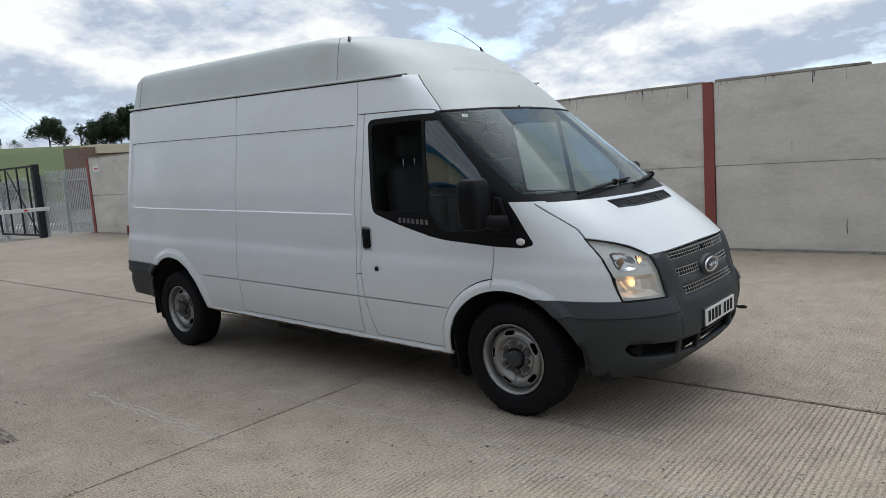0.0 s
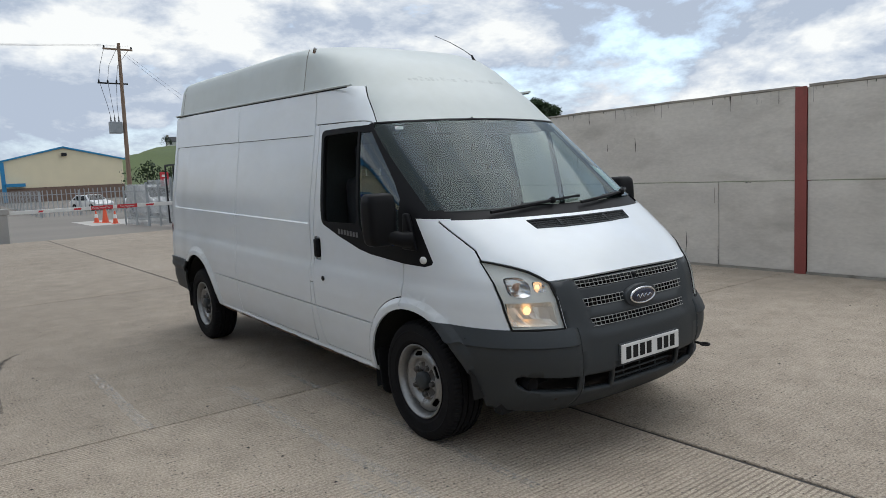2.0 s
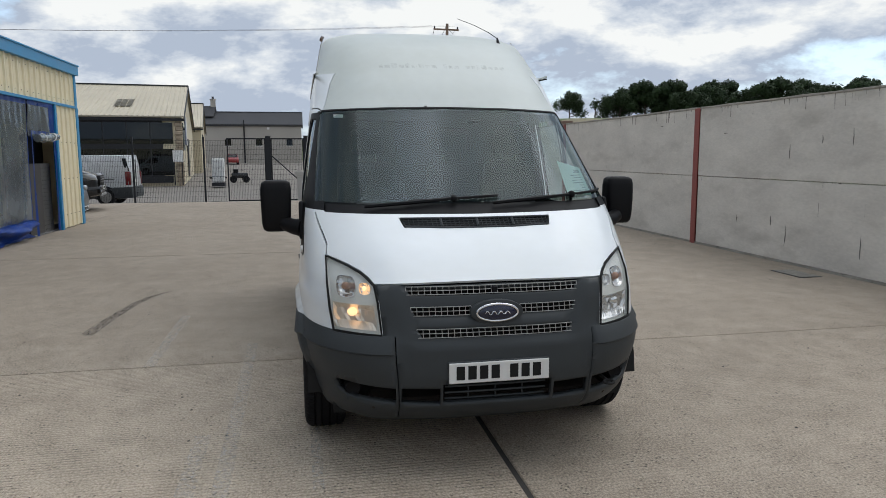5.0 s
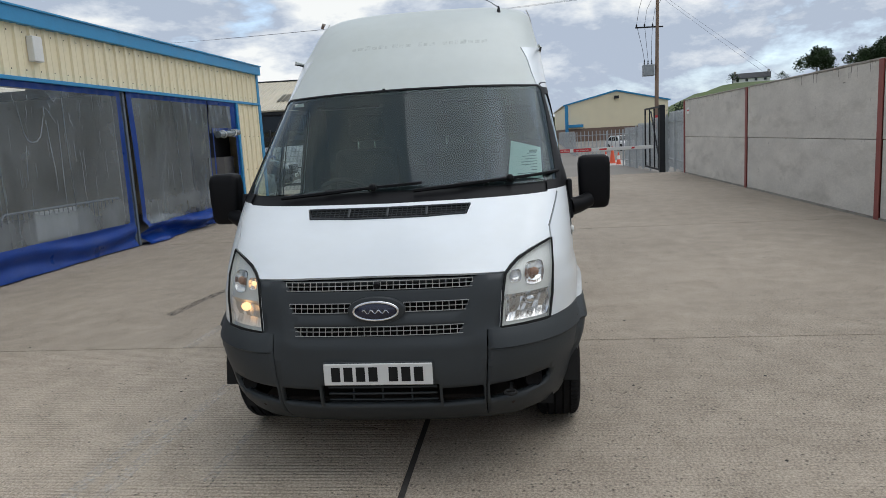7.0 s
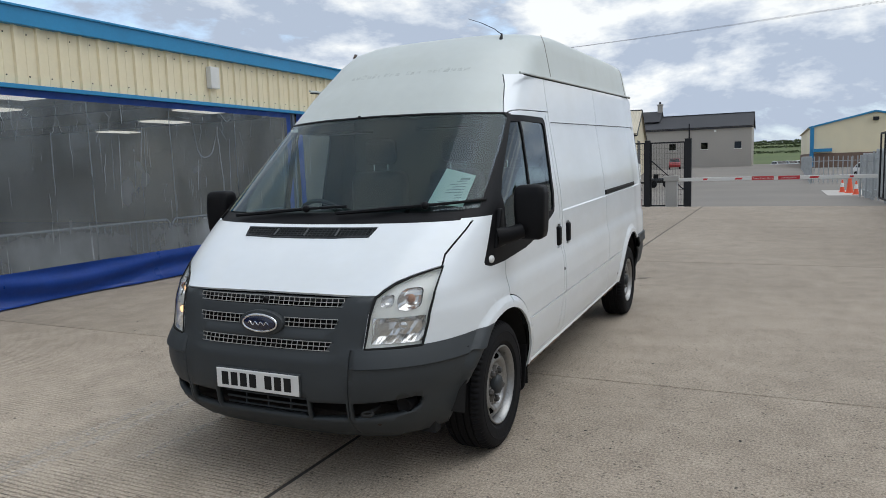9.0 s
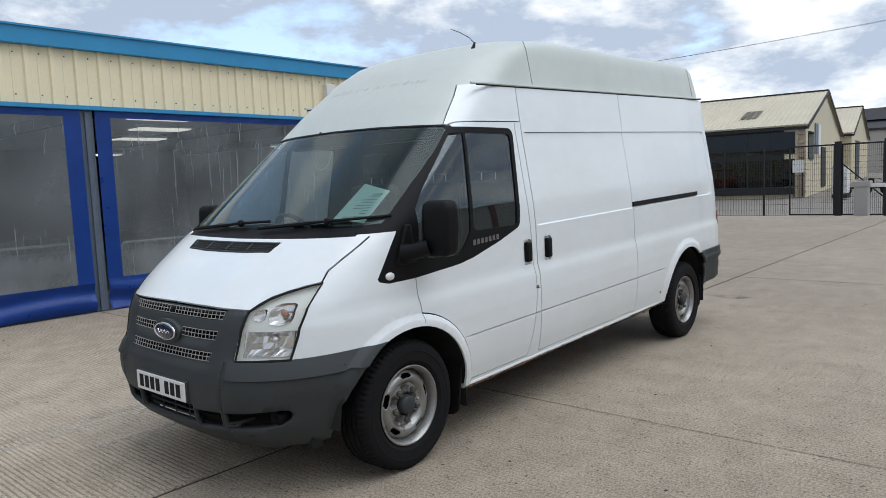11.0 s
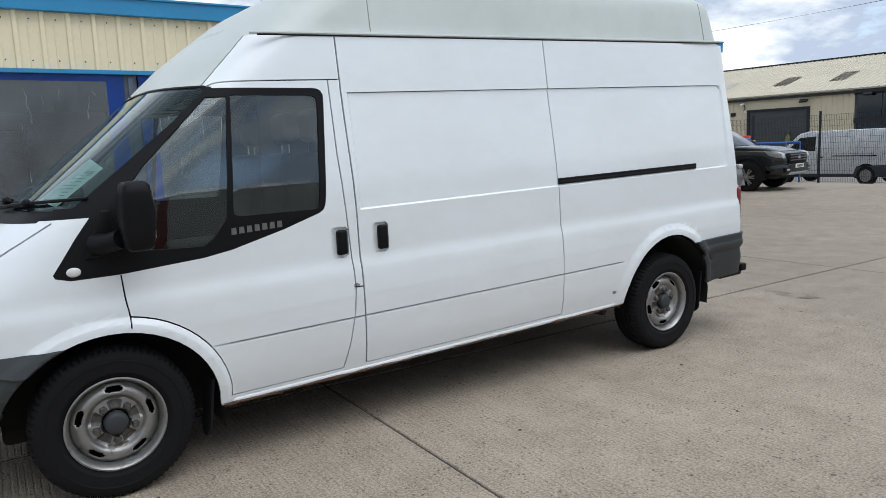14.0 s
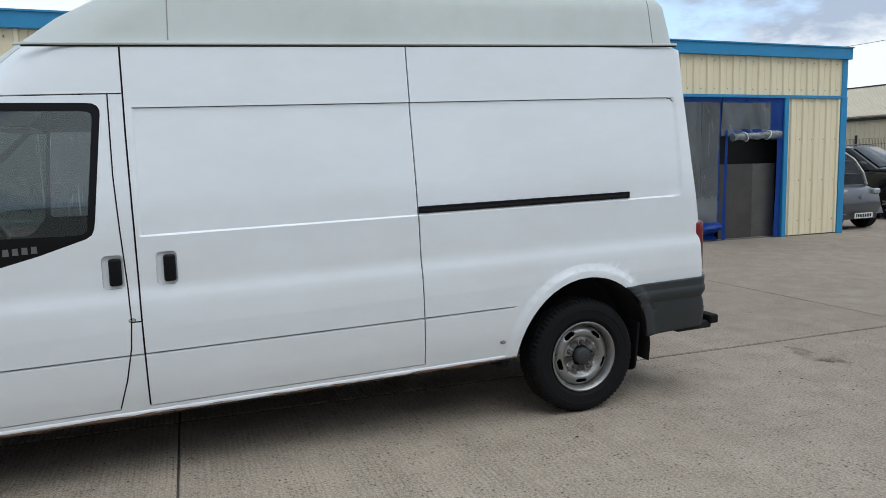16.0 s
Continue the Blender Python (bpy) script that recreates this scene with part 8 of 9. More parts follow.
for s in (-1, 1):
    for n_, (x, w_, z) in enumerate(low + top):
        cv[s, n_] = cabin.verts.new((x, s * w_, z))
for s in (-1, 1):
    f = [cv[s, 0], cv[s, 2], cv[s, 3], cv[s, 4], cv[s, 5], cv[s, 1]]
    cabin.faces.new(f if s > 0 else f[::-1])
for a, b in ((0, 2), (2, 3), (3, 4), (4, 5), (5, 1)):
    cabin.faces.new((cv[-1, a], cv[1, a], cv[1, b], cv[-1, b]))
bmesh.ops.recalc_face_normals(cabin, faces=cabin.faces[:])
bmesh.ops.bevel(cabin, geom=cabin.edges[:], offset=0.04, segments=3, affect="EDGES", profile=0.5)
part("cab_roof", cabin, BLACK_PAINT, pickup, "black cab roof and pillars", 45)
part("windscreen", prism([(-0.70, 0.0), (0.70, 0.0), (0.56, 0.92), (-0.56, 0.92)], 0.012, "xy", 0.0, bevel=0.004), BLACK_GLASS, pickup, "dark windscreen", 40).matrix_basis = Matrix(((0, -0.831, 0.556, 1.150), (1, 0, 0, 0), (0, 0.556, 0.831, 1.268), (0, 0, 0, 1)))
for s in (-1, 1):
    for poly in ([(0.93, 1.27), (0.36, 1.68), (-0.05, 1.70), (-0.05, 1.26)], [(-0.13, 1.26), (-0.13, 1.70), (-0.80, 1.68), (-1.05, 1.28)]):
        bm = bmesh.new()
        bm.faces.new([bm.verts.new((x, s * (0.838 - (z - 1.22) * 0.30), z)) for x, z in poly])
        bmesh.ops.solidify(bm, geom=bm.faces[:], thickness=0.006)
        part("side_window", bm, BLACK_GLASS, pickup, "dark side window")
    part("headlamp", prism([(2.64, 0.90), (2.60, 1.035), (2.46, 1.085), (2.10, 1.10), (2.24, 0.99), (2.46, 0.92)], s * 0.20, "xz", s * 0.70, bevel=0.015), LAMP_WHITE, pickup, "clear wrap-round headlamp", 40)
    part("fog_bezel", box(2.50, 2.70, s * 0.56, s * 0.84, 0.52, 0.66, 0.03, 2), BLACK_TRIM, pickup)
    part("fog_lamp", box(2.66, 2.712, s * 0.60, s * 0.78, 0.555, 0.615, 0.02, 2), LAMP_WHITE, pickup, "pale fog lamp strip")
    part("mirror", box(0.83, 0.99, s * 0.93, s * 1.14, 1.22, 1.41, 0.045, 3), BLACK_PAINT, pickup, "black door mirror", 50)
    part("roof_bar", tube([(0.25, s * 0.62, 1.83), (0.1, s * 0.62, 1.865), (-0.7, s * 0.62, 1.86), (-0.9, s * 0.62, 1.815)], 0.02, 6), RIM_STEEL, pickup, "silver roof bar")
    part("side_step", tube([(1.3, s * 0.95, 0.42), (-1.0, s * 0.95, 0.42)], 0.045, 8), BLACK_TRIM, pickup)
    part("door_handle", box(-0.05, 0.15, s * 0.925, s * 0.955, 1.06, 1.10, 0.012), BLACK_TRIM, pickup)
    for ax in (1.66, -1.56):
        flare_pts = [(ax + q * math.cos(a), 0.41 + q * math.sin(a)) for q, k in ((0.545, 1), (0.46, -1)) for a in [math.radians(g) for g in range(-8, 189, 14)][::k]]
        part("wheel_flare", prism(flare_pts, s * 0.10, "xz", s * 0.875, bevel=0.012), BLACK_TRIM, pickup, "black wheel arch flare", 40)
        part("arch_shadow", prism(ellipse(ax, 0.41, 0.462, 0.462, -14, 194, 20), s * 0.30, "xz", s * 0.655), GAP, pickup)
        w = new("wheel")
        w.parent = pickup
        w.matrix_basis = pose(ax, s * 0.86, 0.40) @ pose(0, 0, 0, 0, 0, 0 if s > 0 else 180)
        part("tyre", lathe([(0.24, -0.12), (0.37, -0.125), (0.40, -0.09), (0.40, 0.09), (0.385, 0.115), (0.34, 0.128), (0.25, 0.12)], "y", 40, close=True), BLACK_RUBBER, w, "", 35)
        part("rim", lathe([(0.245, 0.12), (0.262, 0.122), (0.25, 0.10), (0.22, 0.03), (0.0, 0.03)], "y", 40, caps=False), BLACK_TRIM, w, "", 40)
        spokes = bmesh.new()
        for k in range(12):
            a = (k // 2) * math.tau / 6 + (0.16 if k % 2 else -0.16)
            u, v = (math.cos(a), math.sin(a)), (-math.sin(a), math.cos(a))
            prism([(0.05 * u[0] + 0.02 * v[0], 0.05 * u[1] + 0.02 * v[1]), (0.245 * u[0] + 0.017 * v[0], 0.245 * u[1] + 0.017 * v[1]), (0.245 * u[0] - 0.017 * v[0], 0.245 * u[1] - 0.017 * v[1]), (0.05 * u[0] - 0.02 * v[0], 0.05 * u[1] - 0.02 * v[1])], 0.03, "xz", 0.085, bm=spokes)
        part("spokes", spokes, RIM_STEEL, w, "silver twin spokes")
        part("hub", lathe([(0.0, 0.122), (0.05, 0.12), (0.075, 0.10), (0.075, 0.05)], "y", 20), RIM_STEEL, w, "", 40)
part("grille", prism([(-0.56, 0.76), (0.56, 0.76), (0.62, 0.92), (0.56, 1.035), (-0.56, 1.035), (-0.62, 0.92)], 0.11, "yz", 2.565, bevel=0.02), BLACK_TRIM, pickup, "black grille", 40)
for z in (0.84, 0.915, 0.985):
    part("grille_bar", box(2.674, 2.692, -0.52, 0.52, z - 0.014, z + 0.014, 0.006), GREY_PAINT, pickup, "grey grille bar")
part("emblem", prism([(0.11 * math.cos(k * math.tau / 20), 0.915 + 0.045 * math.sin(k * math.tau / 20)) for k in range(20)], 0.012, "yz", 2.694), CHROME, pickup, "plain chrome oval")
loft("front_bumper", [(2.30, 0.93, 0.42, 0.74), (2.56, 0.89, 0.43, 0.76), (2.66, 0.80, 0.46, 0.76), (2.71, 0.62, 0.48, 0.75)], BLACK_PAINT, pickup, "black front bumper", 6)
part("number_plate", box(2.712, 2.722, -0.26, 0.26, 0.625, 0.735), PLATE_WHITE, pickup, "white number plate with dark bars")
for k in range(7):
    part("plate_bar", box(2.723, 2.725, -0.21 + k * 0.06, -0.175 + k * 0.06, 0.645, 0.715), GAP, pickup)
part("skid_plate", prism([(-0.66, 0.44), (0.66, 0.44), (0.56, 0.52), (-0.56, 0.52)], 0.10, "yz", 2.62, bevel=0.02), RIM_STEEL, pickup, "silver skid plate", 40)
part("floor_pan", box(-2.5, 2.4, -0.80, 0.80, 0.34, 0.50, 0.02), UNDER, pickup)
part("aerial", tube([(-0.6, 0.0, 1.81), (-0.72, 0.0, 1.98)], 0.012, 6), BLACK_TRIM, pickup)

evprof = [(1.22, 0.22), (1.32, 0.50), (1.26, 0.74), (1.12, 0.86), (0.95, 0.92), (0.86, 1.18), (0.66, 1.46), (0.36, 1.66), (0.0, 1.74), (-1.05, 1.72), (-1.15, 1.4), (-1.25, 0.9), (-1.25, 0.34)]
small_car = vehicle("electric_buggy", "small dark grey enclosed electric buggy parked by the workshop", "buggy", pose(-14.82, -7.55, 0.0, 0, 0, 93), evprof, 0.60, 1.0, 0.12, GREY_PAINT,
                    [[(0.72, 1.0), (0.36, 1.58), (-0.1, 1.62), (-0.1, 0.95)]], [((0.945, 0.95), (0.866, 1.17), BLACK_PAINT), ((0.855, 1.19), (0.668, 1.45), BLACK_PAINT), ((0.65, 1.47), (0.38, 1.65), BLACK_PAINT)], (0.95, -0.95), 0.27)
for s in (-1, 1):
    part("headlamp", box(1.12, 1.28, s * 0.40, s * 0.60, 0.74, 0.86, 0.04, 2), LAMP_WHITE, small_car)
    part("roof_rail", tube([(0.97, s * 0.555, 0.93), (0.88, s * 0.55, 1.19), (0.675, s * 0.53, 1.475), (0.37, s * 0.51, 1.675), (0.0, s * 0.50, 1.76), (-1.0, s * 0.50, 1.74)], 0.026, 8), RIM_STEEL, small_car, "silver roof edge")
    guard = [(0.95 + r * math.cos(a), 0.27 + r * math.sin(a)) for r, k in ((0.33, 1), (0.30, -1)) for a in [math.radians(q) for q in range(10, 171, 20)][::k]]
    part("mudguard", prism(guard, s * 0.26, "xz", s * 0.44), GREY_PAINT, small_car, "separate rounded mudguard", 40)
part("number_plate", box(1.335, 1.345, -0.27, 0.27, 0.25, 0.36), PLATE_WHITE, small_car, "white number plate with dark bars")
for k in range(9):
    part("plate_bar", box(1.346, 1.348, -0.235 + k * 0.053, -0.20 + k * 0.053, 0.27, 0.34), GAP, small_car)
part("emblem", prism([(-0.06, 0.66), (0.06, 0.66), (0.05, 0.76), (-0.05, 0.76)], 0.01, "yz", 1.30), CHROME, small_car)

carprof = [(2.0, 0.3), (2.08, 0.6), (1.9, 0.82), (1.0, 0.95), (0.4, 1.42), (-1.2, 1.45), (-1.85, 0.98), (-2.1, 0.9), (-2.1, 0.32)]
wins = [[(0.75, 0.98), (0.32, 1.36), (-0.25, 1.38), (-0.25, 0.96)], [(-0.32, 0.96), (-0.32, 1.38), (-1.1, 1.36), (-1.55, 1.02)]]
vehicle("parked_car", "red hatchback parked in the neighbouring yard", "car", pose(-112, -11.9, 0.2, 0, 0, 8) @ Matrix.Diagonal((1, 1, 1.15, 1)), carprof, 0.86, 0.9, 0.3, RED_CAR, wins, [((0.98, 0.97), (0.45, 1.4), BLACK_PAINT)], (1.3, -1.3), 0.31)
vehicle("parked_car", "white estate car parked behind the palisade", "car", pose(-66, 9.9, -0.5, 0, 0, 20), carprof, 0.86, 0.9, 0.3, WHITE_PAINT, wins, [((0.98, 0.97), (0.45, 1.4), BLACK_PAINT)], (1.3, -1.3), 0.31)
vehicle("parked_car", "white hatchback parked behind the palisade", "car", pose(-66, 13.4, -0.5, 0, 0, -12), carprof, 0.86, 0.9, 0.3, WHITE_PAINT, wins, [((0.98, 0.97), (0.45, 1.4), BLACK_PAINT)], (1.3, -1.3), 0.31)
for k in range(3):
    vehicle("parked_car", "pale car far down beyond the road's crest", "car", pose(-138 - 2 * k, 3.0 + 1.9 * k, -0.55, 0, 0, 25), carprof, 0.86, 0.9, 0.3, WHITE_PAINT if k != 1 else SILVER_PAINT, wins, [((0.98, 0.97), (0.45, 1.4), BLACK_PAINT)], (1.3, -1.3), 0.31, group="cars beyond the crest")
vehicle("delivery_van", "white panel van behind the palisade fence", "van", pose(-47, 10.2, -0.58, 0, 0, 4) @ Matrix.Diagonal((1.1, 1.0, 1.12, 1)), vanprof, 0.96, 1.0, 0.12, WHITE_PAINT, [], [((1.72, 1.21), (1.1, 1.78), BLACK_PAINT)], (1.55, -1.55), 0.33)

gas = thing("gas_cylinder", "yellow-green upright cylinder inside the dark doorway", "cylinder", at=pose(-51, -9.6, -0.15, 0, 0, 6.5) @ pose(0.35, -15.95, -0.4))
part("shell", lathe([(0.0, 0.0), (0.19, 0.0), (0.21, 0.05), (0.21, 1.70), (0.16, 1.95), (0.08, 2.05), (0.08, 2.12)], "z", 24), surface("yellow_green_paint", (0.13, 0.155, 0.03), 0.5, var=0.2), gas, "", 40)
part("cap", lathe([(0.10, 2.121), (0.13, 2.16), (0.13, 2.34), (0.05, 2.40), (0.0, 2.40)], "z", 20), surface("cap_grey", (0.08, 0.09, 0.04), 0.6), gas, "", 40)

# loose gear in the neighbouring yard
trolley = thing("blue_trolley", "blue tubular steel trolley frame beyond the fence", "trolley", at=pose(-20.95, -9.45, -0.07) @ Matrix.Diagonal((1, 1, 1.28, 1)))
part("frame", tube([(0, -1.6, 0.0), (0, -1.6, 1.05), (0, 0.9, 1.05), (0, 0.9, 0.0)], 0.035, 8), GEAR_BLUE, trolley)
part("frame", tube([(-0.8, -1.6, 0.0), (-0.8, -1.6, 1.05), (-0.8, 0.9, 1.05), (-0.8, 0.9, 0.0)], 0.035, 8), GEAR_BLUE, trolley)
part("deck", box(-0.85, 0.05, -1.6, 0.9, 0.35, 0.42), GEAR_BLUE, trolley)
part("bin", box(-0.6, -0.1, -1.5, -0.7, 0.43, 1.2, 0.03), GEAR_BLUE, trolley)
skip = thing("red_hoist", "orange-red machinery standing behind the mesh fence", "machine", at=pose(-30.5, -17.2, -0.54))
part("boom", box(-0.1, 0.1, -1.8, 1.0, 1.95, 2.10, 0.03), CONE_RED, skip)
part("chassis", box(-0.7, 0.7, -1.8, 1.4, 0.4, 1.2, 0.06), CONE_RED, skip)
for y in (-1.2, 1.0):
    part("wheel", lathe([(0.05, -0.8), (0.42, -0.8), (0.42, 0.8), (0.05, 0.8)], "x", 20, at=(0, y, 0.42)), BLACK_RUBBER, skip)
quad = thing("garden_tractor", "dark garden tractor with a trailer in the neighbouring yard", "tractor", at=pose(-55, -6.0, -0.55, 0, 0, 100) @ Matrix.Diagonal((0.75, 0.75, 0.8, 1)))
part("body", box(-0.8, 0.9, -0.4, 0.4, 0.45, 0.95, 0.08, 2), BLACK_PAINT, quad, smooth=40)
part("seat", box(-0.6, -0.1, -0.25, 0.25, 0.95, 1.35, 0.06, 2), BLACK_TRIM, quad)
part("handlebar", tube([(0.3, -0.4, 1.3), (0.45, 0, 1.2), (0.3, 0.4, 1.3)], 0.03, 6), BLACK_TRIM, quad)
for x in (-0.6, 0.7):
    for s in (-1, 1):
        part("wheel", lathe([(0.04, -0.13), (0.33, -0.13), (0.35, 0), (0.33, 0.13), (0.04, 0.13)], "y", 20, at=(x, s * 0.5, 0.35)), BLACK_RUBBER, quad)
part("trailer_bed", box(-3.0, -1.3, -0.6, 0.6, 0.45, 0.6, 0.02), UNDER, quad)
part("trailer_wheel", lathe([(0.04, -0.75), (0.27, -0.75), (0.27, 0.75), (0.04, 0.75)], "y", 20, at=(-2.2, 0, 0.27)), BLACK_RUBBER, quad)
tote = thing("plastic_tote", "pale plastic liquid tote in a wire cage beside the showroom", "tank", at=pose(-48.5, -6.82, -0.55) @ Matrix.Diagonal((1, 0.72, 1.7, 1)))
part("bottle", box(-0.5, 0.5, -0.55, 0.55, 0.16, 1.15, 0.08, 3), WHITE_WALL, tote, smooth=40)
part("pallet", box(-0.55, 0.55, -0.6, 0.6, 0, 0.14), DARK_STEEL, tote)
for k in range(6):
    part("cage_bar", box(0.52, 0.54, -0.55 + k * 0.22 - 0.01, -0.55 + k * 0.22 + 0.01, 0.14, 1.18), GREY_STEEL, tote)
for z in (0.4, 0.75, 1.17):
    part("cage_bar", box(0.542, 0.56, -0.57, 0.57, z, z + 0.02), GREY_STEEL, tote)
board = thing("notice_board", "white notice board on the showroom's glazed front", "sign", at=pose(-50.3, -9.82, -0.1))
part("panel", box(-0.05, 0.05, -0.36, 0.36, 1.25, 2.10, 0.01), WHITE_WALL, board)
part("leg", box(-0.05, 0.05, -0.30, -0.24, -0.4, 1.249), DARK_STEEL, board)
part("leg", box(-0.05, 0.05, 0.24, 0.30, -0.4, 1.249), DARK_STEEL, board)

# ---- trees on the ridge ----


def tree(name, label, at, height, spread, seed, leaves=1500, group="ridge trees"):
    r = random.Random(seed)
    t = thing(name, label, "tree", group, at=at)
    bm = tube([(0, 0, -0.5), (r.uniform(-.2, .2), r.uniform(-.2, .2), height * 0.3), (r.uniform(-.4, .4), r.uniform(-.4, .4), height * 0.75)], [height * 0.03, height * 0.022, height * 0.008], 8)
    tips = []
    for k in range(11):
        a = r.uniform(0, math.tau)
        h0 = height * r.uniform(0.14, 0.55)
        rad = spread * r.uniform(0.45, 0.95)
        end = Vector((rad * math.cos(a), rad * math.sin(a), min(height * 0.92, h0 + height * r.uniform(0.1, 0.35))))
        tube([(0, 0, h0), end * 0.5 + Vector((0, 0, h0 * 0.5)), end], [height * 0.012, height * 0.008, height * 0.003], 5, bm)
        tips.append(end)
    part("trunk", bm, BARK, t, "dark trunk and limbs")
    clumps = [(p, spread * r.uniform(0.25, 0.42)) for p in tips]
    for k in range(9):
        a = r.uniform(0, math.tau)
        q = spread * r.uniform(0, 0.5)
        clumps.append((Vector((q * math.cos(a), q * math.sin(a), height * r.uniform(0.5, 0.9))), spread * r.uniform(0.28, 0.45)))
    vs, fs = [], []
    for k in range(leaves):
        c, rad = r.choice(clumps)
        d = Vector((r.gauss(0, 1), r.gauss(0, 1), r.gauss(0, 1))).normalized()
        p = c + d * rad * r.uniform(0.5, 1.05)
        u = Vector((r.gauss(0, 1), r.gauss(0, 1), r.gauss(0, 1))).normalized()
        w = u.cross(d).normalized()
        u = w.cross(d + u * 0.6).normalized()
        sz = height * r.uniform(0.018, 0.04)
        i = len(vs)
        vs += [p + u * sz, p + w * sz * 0.7, p - u * sz, p - w * sz * 0.7]
        fs.append((i, i + 1, i + 2, i + 3))
    me = bpy.data.meshes.new("crown")
    me.from_pydata([tuple(v) for v in vs], [], fs)
    me.materials.append(LEAF)
    crown = new("crown", me)
    crown.parent = t
    crown["label"] = "dark green leafy crown"
    return t


def at_az(az, d, dz=0.0, rz=0.0):
    az += 0.75
    x, y = -d * math.cos(radians(az)), d * math.sin(radians(az))
    return pose(x, y, land(x, y) + dz - 0.3, 0, 0, rz)


oaks = [tree("broadleaf_tree", "dark green broadleaf tree on the hill's ridge", at_az(20.4, 322), 12.5, 7.6, 11, 5200),
        tree("broadleaf_tree", "dark green spreading tree on the hill's ridge", at_az(24.3, 318), 13.0, 8.2, 12, 5200),
        tree("broadleaf_tree", "tall dark green tree on the hill's ridge", at_az(26.2, 315), 17.0, 8.0, 13, 5600)]
thin = tree("thin_tree", "thin sparse tree against the sky on the ridge", at_az(22.4, 320), 11.5, 3.0, 14, 420)
rt = random.Random(21)
for az, k in ((25.2, 0), (23.9, 0), (27.4, 2), (28.4, 1), (29.5, 0), (30.4, 2), (31.6, 1), (32.6, 2), (33.9, 0), (35.1, 2), (36.3, 1), (37.5, 2), (38.8, 0), (40.2, 2), (41.6, 1), (43.0, 0), (44.5, 2), (26.8, 1), (29.0, 2), (34.5, 1), (39.5, 1)):
    m = at_az(az + rt.uniform(-0.2, 0.2), 318 + rt.uniform(-8, 14), -rt.uniform(0.0, 1.5), rt.uniform(0, 360))
    copy_thing(oaks[k], m)
bush = tree("bush", "dark green bush beside the farmhouse", at_az(14.9, 300), 4.2, 2.6, 31, 700, "field bushes")
copy_thing(bush, at_az(18.2, 306, -0.6, 40))
copy_thing(bush, pose(-72, 16.5, -0.4, 0, 0, 80))
copy_thing(bush, pose(-71, 19.0, -0.9, 0, 0, 10))
vs, fs = [], []
rh = random.Random(41)
for k in range(5200):
    az, d = rh.uniform(-8, 9), rh.choice([330, 400, 480, 480, 620, 620]) + rh.uniform(-6, 6)
    x, y = -d * math.cos(radians(az)), d * math.sin(radians(az))
    h = (1.5 + 2.6 * max(0.0, noise.noise((az * 2.2, d * 0.01, 3.0)) + 0.35)) * (0.1 + d / 1500)
    p = Vector((x, y, land(x, y) + rh.uniform(0, 1) ** 0.7 * h))
    u = Vector((rh.gauss(0, 1), rh.gauss(0, 1), rh.gauss(0, 1))).normalized()
    w = u.orthogonal().normalized()
    sz = rh.uniform(0.35, 0.8) * d / 420
    i = len(vs)
    vs += [p + u * sz, p + w * sz * 0.8, p - u * sz, p - w * sz * 0.8]
    fs.append((i, i + 1, i + 2, i + 3))
me = bpy.data.meshes.new("far_hedge")
me.from_pydata([tuple(v) for v in vs], [], fs)
me.materials.append(surface("hedge_leaves", (0.085, 0.11, 0.05), 0.85, var=0.4, big=0.1, fine=1, bump=0))
tagged(new("far_hedge", me), "dark hedgerows and bushes across the far fields", "hedge", kind="stuff")

# ---- marks and small things on the yard ----
PAINT_WORN = worn_paint("worn_white_line", (0.60, 0.57, 0.52), (0.38, 0.74), 34, (1, 1, 1), 0.55)
RUBBER_MARK = worn_paint("tyre_rubber_mark", (0.055, 0.05, 0.045), (0.32, 0.66), 45, (0.25, 1, 1), 0.62)
OIL = worn_paint("oil_stain", (0.05, 0.042, 0.035), (0.42, 0.7), 4, (1, 1, 1), 0.6)


def strip_on_ground(points, width, z=0.004):
    bm = bmesh.new()
    out = ribbon(points, width)
    n = len(points)
    vs = [bm.verts.new((x, y, z)) for x, y in out]
    for i in range(n - 1):
        bm.faces.new((vs[i], vs[i + 1], vs[2 * n - 2 - i], vs[2 * n - 1 - i]))
    bmesh.ops.recalc_face_normals(bm, faces=bm.faces)
    return bm


for pts, w in (([(-1.92, -1.28), (-0.5, -1.26), (1.4, -1.24)], 0.085), ([(-1.90, -0.81), (0.9, -0.78)], 0.055), ([(-3.12, -2.01), (-1.36, -2.01)], 0.085), ([(0.1, -1.42), (1.6, -1.40)], 0.09)):
    ln = link_mesh("worn_line", strip_on_ground(pts, w), PAINT_WORN)
    tagged(ln, "faded worn white paint line on the concrete", "marking", group="worn paint lines", kind="structure")
arc = [(-4.51, -2.39), (-4.41, -2.48), (-4.22, -2.575), (-3.90, -2.65), (-3.50, -2.70), (-3.10, -2.735), (-2.79, -2.755), (-2.50, -2.77)]
mark_bm = bmesh.new()
for dy in (0.0, 0.052, -0.050, 0.026, -0.024):
    line = [(x + dy * 0.3, y + dy * (0.35 + 0.65 * k / 7)) for k, (x, y) in enumerate(arc)]
    merge(mark_bm, strip_on_ground(line[abs(int(dy * 40)):], 0.022))
mark = link_mesh("tyre_mark", mark_bm, RUBBER_MARK)
tagged(mark, "curved dark tyre mark on the concrete", "marking", kind="structure")
bm = bmesh.new()
bmesh.ops.create_circle(bm, cap_ends=True, segments=28, radius=1.0)
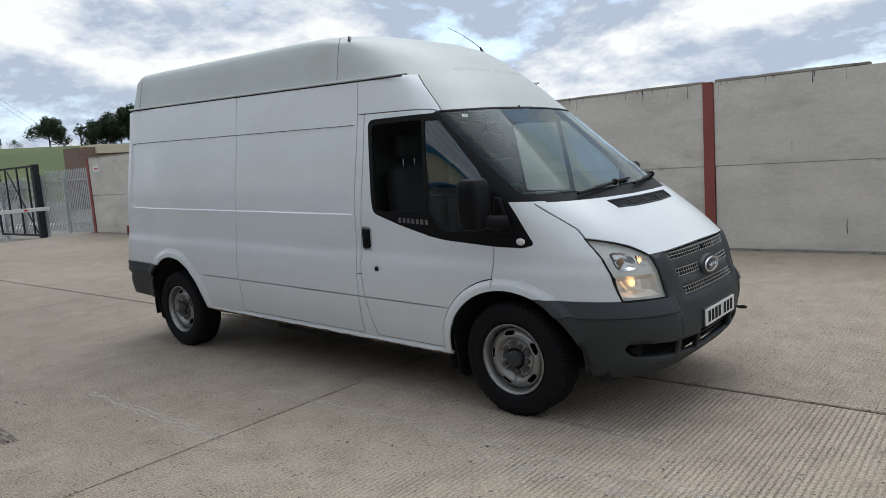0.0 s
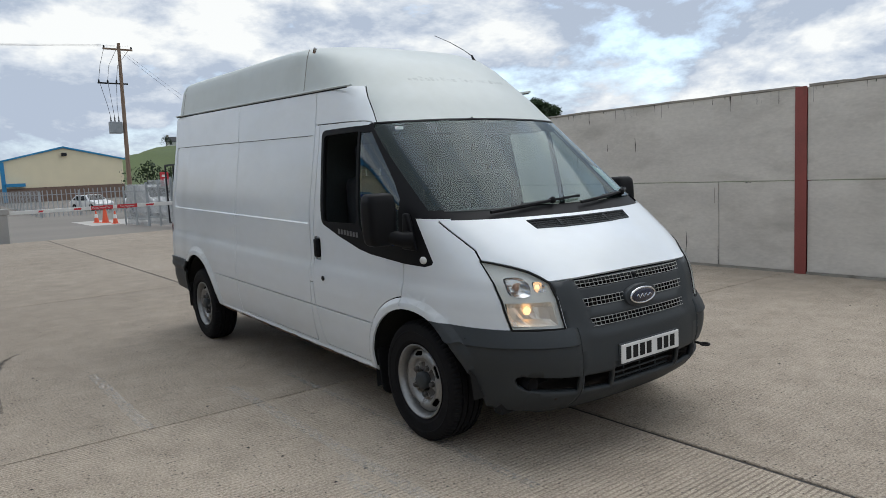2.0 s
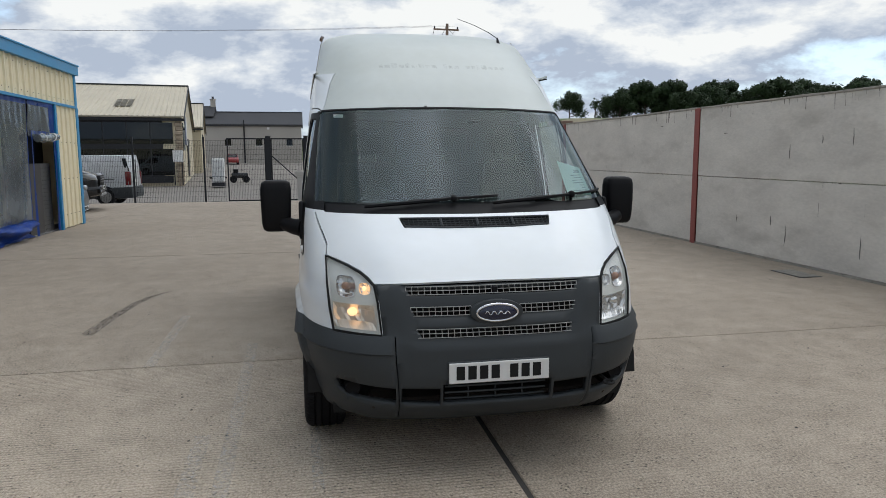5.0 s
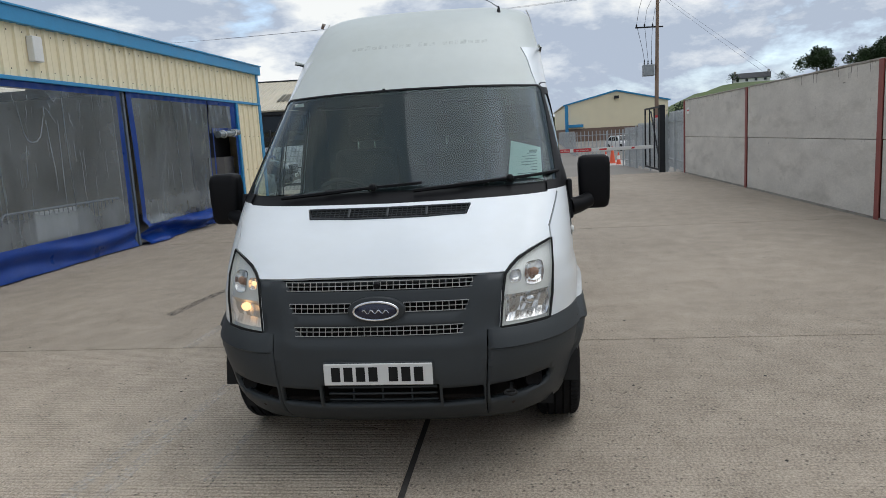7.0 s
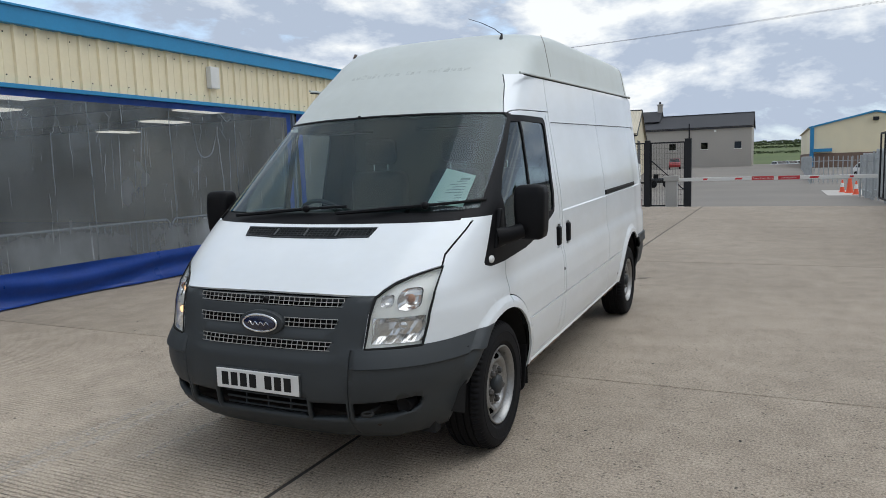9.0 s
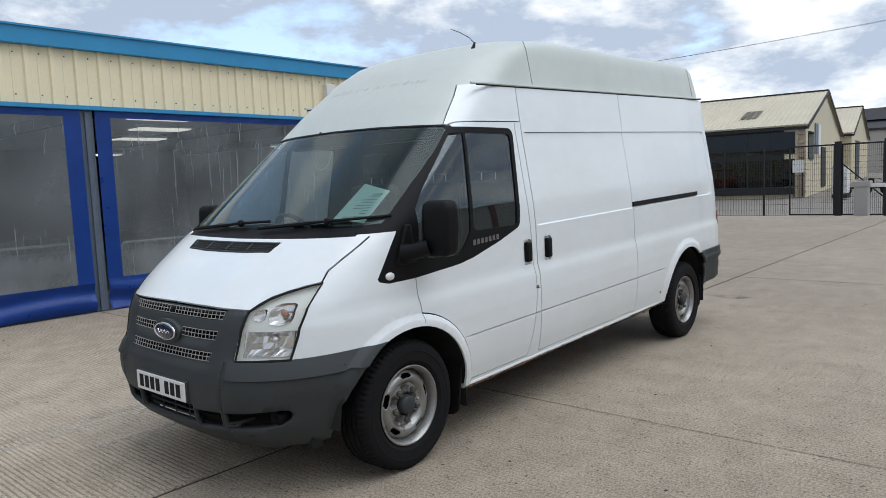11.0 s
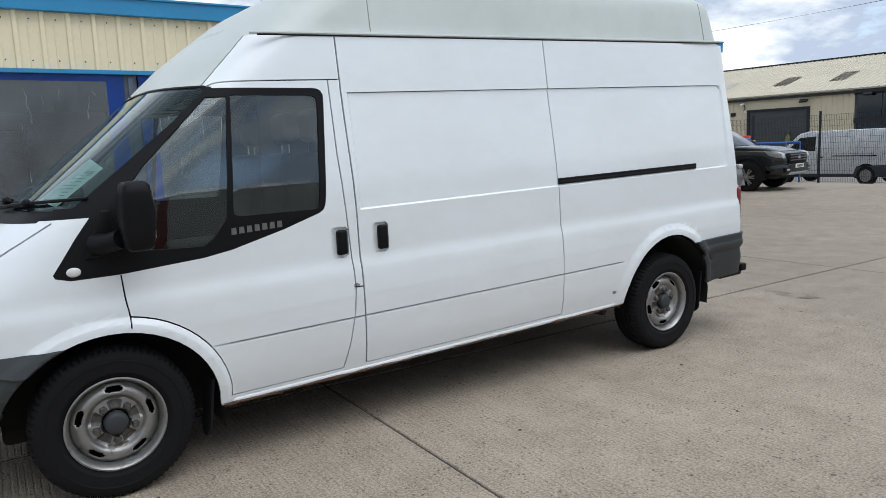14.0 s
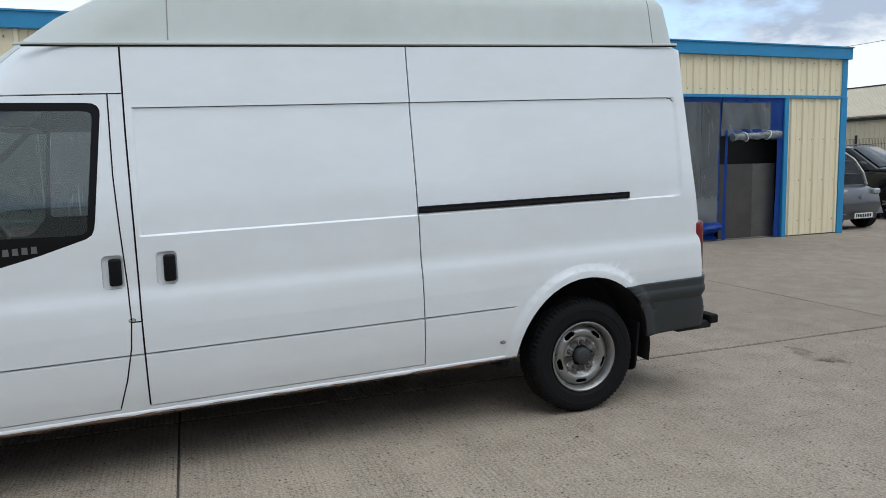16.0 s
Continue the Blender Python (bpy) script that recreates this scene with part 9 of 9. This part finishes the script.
for v in bm.verts:
    a = math.atan2(v.co.y, v.co.x)
    k = 1 + 0.25 * math.sin(3 * a + 1) + 0.12 * math.sin(7 * a)
    v.co = Vector((-6.03 + v.co.x * 0.10 * k, 0.68 + v.co.y * 0.26 * k, 0.0045))
tagged(link_mesh("oil_stain", bm, OIL), "dark oil stain on the concrete", "stain", kind="structure")
drain = thing("drain_cover", "dark cast-iron drain grating set in the concrete by the wall", "drain", at=pose(-4.1, 5.62, 0))
part("grating_frame", box(-0.3, 0.3, -0.16, 0.16, 0.0005, 0.006), DARK_STEEL, drain)
for k in range(8):
    part("bar", box(-0.27, 0.27, -0.135 + k * 0.036, -0.119 + k * 0.036, 0.0062, 0.012), CAP_CONCRETE, drain)
wall_sign = thing("small_sign", "small white notice fixed to the concrete wall", "sign")
part("plate", box(-20.55, -20.2, WALL_Y - 0.016, WALL_Y - 0.004, 1.95, 2.15), WHITE_WALL, wall_sign)
part("bar", box(-20.5, -20.25, WALL_Y - 0.018, WALL_Y - 0.0165, 2.03, 2.08), SIGN_RED, wall_sign)
gr = random.Random(77)
vs, fs = [], []
for k in range(7000):
    x, y = gr.uniform(-9, 4.5) if k % 6 else gr.uniform(-20, 4.5), gr.uniform(-5.8, 6.0)
    sz = gr.choice([0.002, 0.0025, 0.003, 0.003, 0.004, 0.005]) if k % 12 else gr.choice([0.006, 0.008, 0.012])
    a = gr.uniform(0, 6.28)
    i = len(vs)
    for j in range(4):
        vs.append((x + sz * math.cos(a + j * 1.57) * gr.uniform(0.6, 1.3), y + sz * math.sin(a + j * 1.57), 0.001))
    vs.append((x, y, sz * 0.6))
    fs += [(i + j, i + (j + 1) % 4, i + 4) for j in range(4)]
me = bpy.data.meshes.new("grit")
me.from_pydata(vs, [], fs)
me.materials.append(JOINT)
tagged(new("grit", me), "scattered dark grit and small stones on the concrete", "grit", kind="stuff")

# ---- yard slabs ----
yard = thing("yard", "brushed grey-brown concrete yard with dark joints and stains", "pavement", kind="structure")
XS = [-21.58, -13.9, -7.75, -1.38, 4.7, 10.8, 17.0]
YS = [-6.12, 0.2, 6.09]
part("joint_filler", box(-21.58, 17.0, -26.0, 6.3, -0.3, -0.010), JOINT, yard)
for i in range(len(XS) - 1):
    for j in range(len(YS) - 1):
        g, h = 0.006, 0.016
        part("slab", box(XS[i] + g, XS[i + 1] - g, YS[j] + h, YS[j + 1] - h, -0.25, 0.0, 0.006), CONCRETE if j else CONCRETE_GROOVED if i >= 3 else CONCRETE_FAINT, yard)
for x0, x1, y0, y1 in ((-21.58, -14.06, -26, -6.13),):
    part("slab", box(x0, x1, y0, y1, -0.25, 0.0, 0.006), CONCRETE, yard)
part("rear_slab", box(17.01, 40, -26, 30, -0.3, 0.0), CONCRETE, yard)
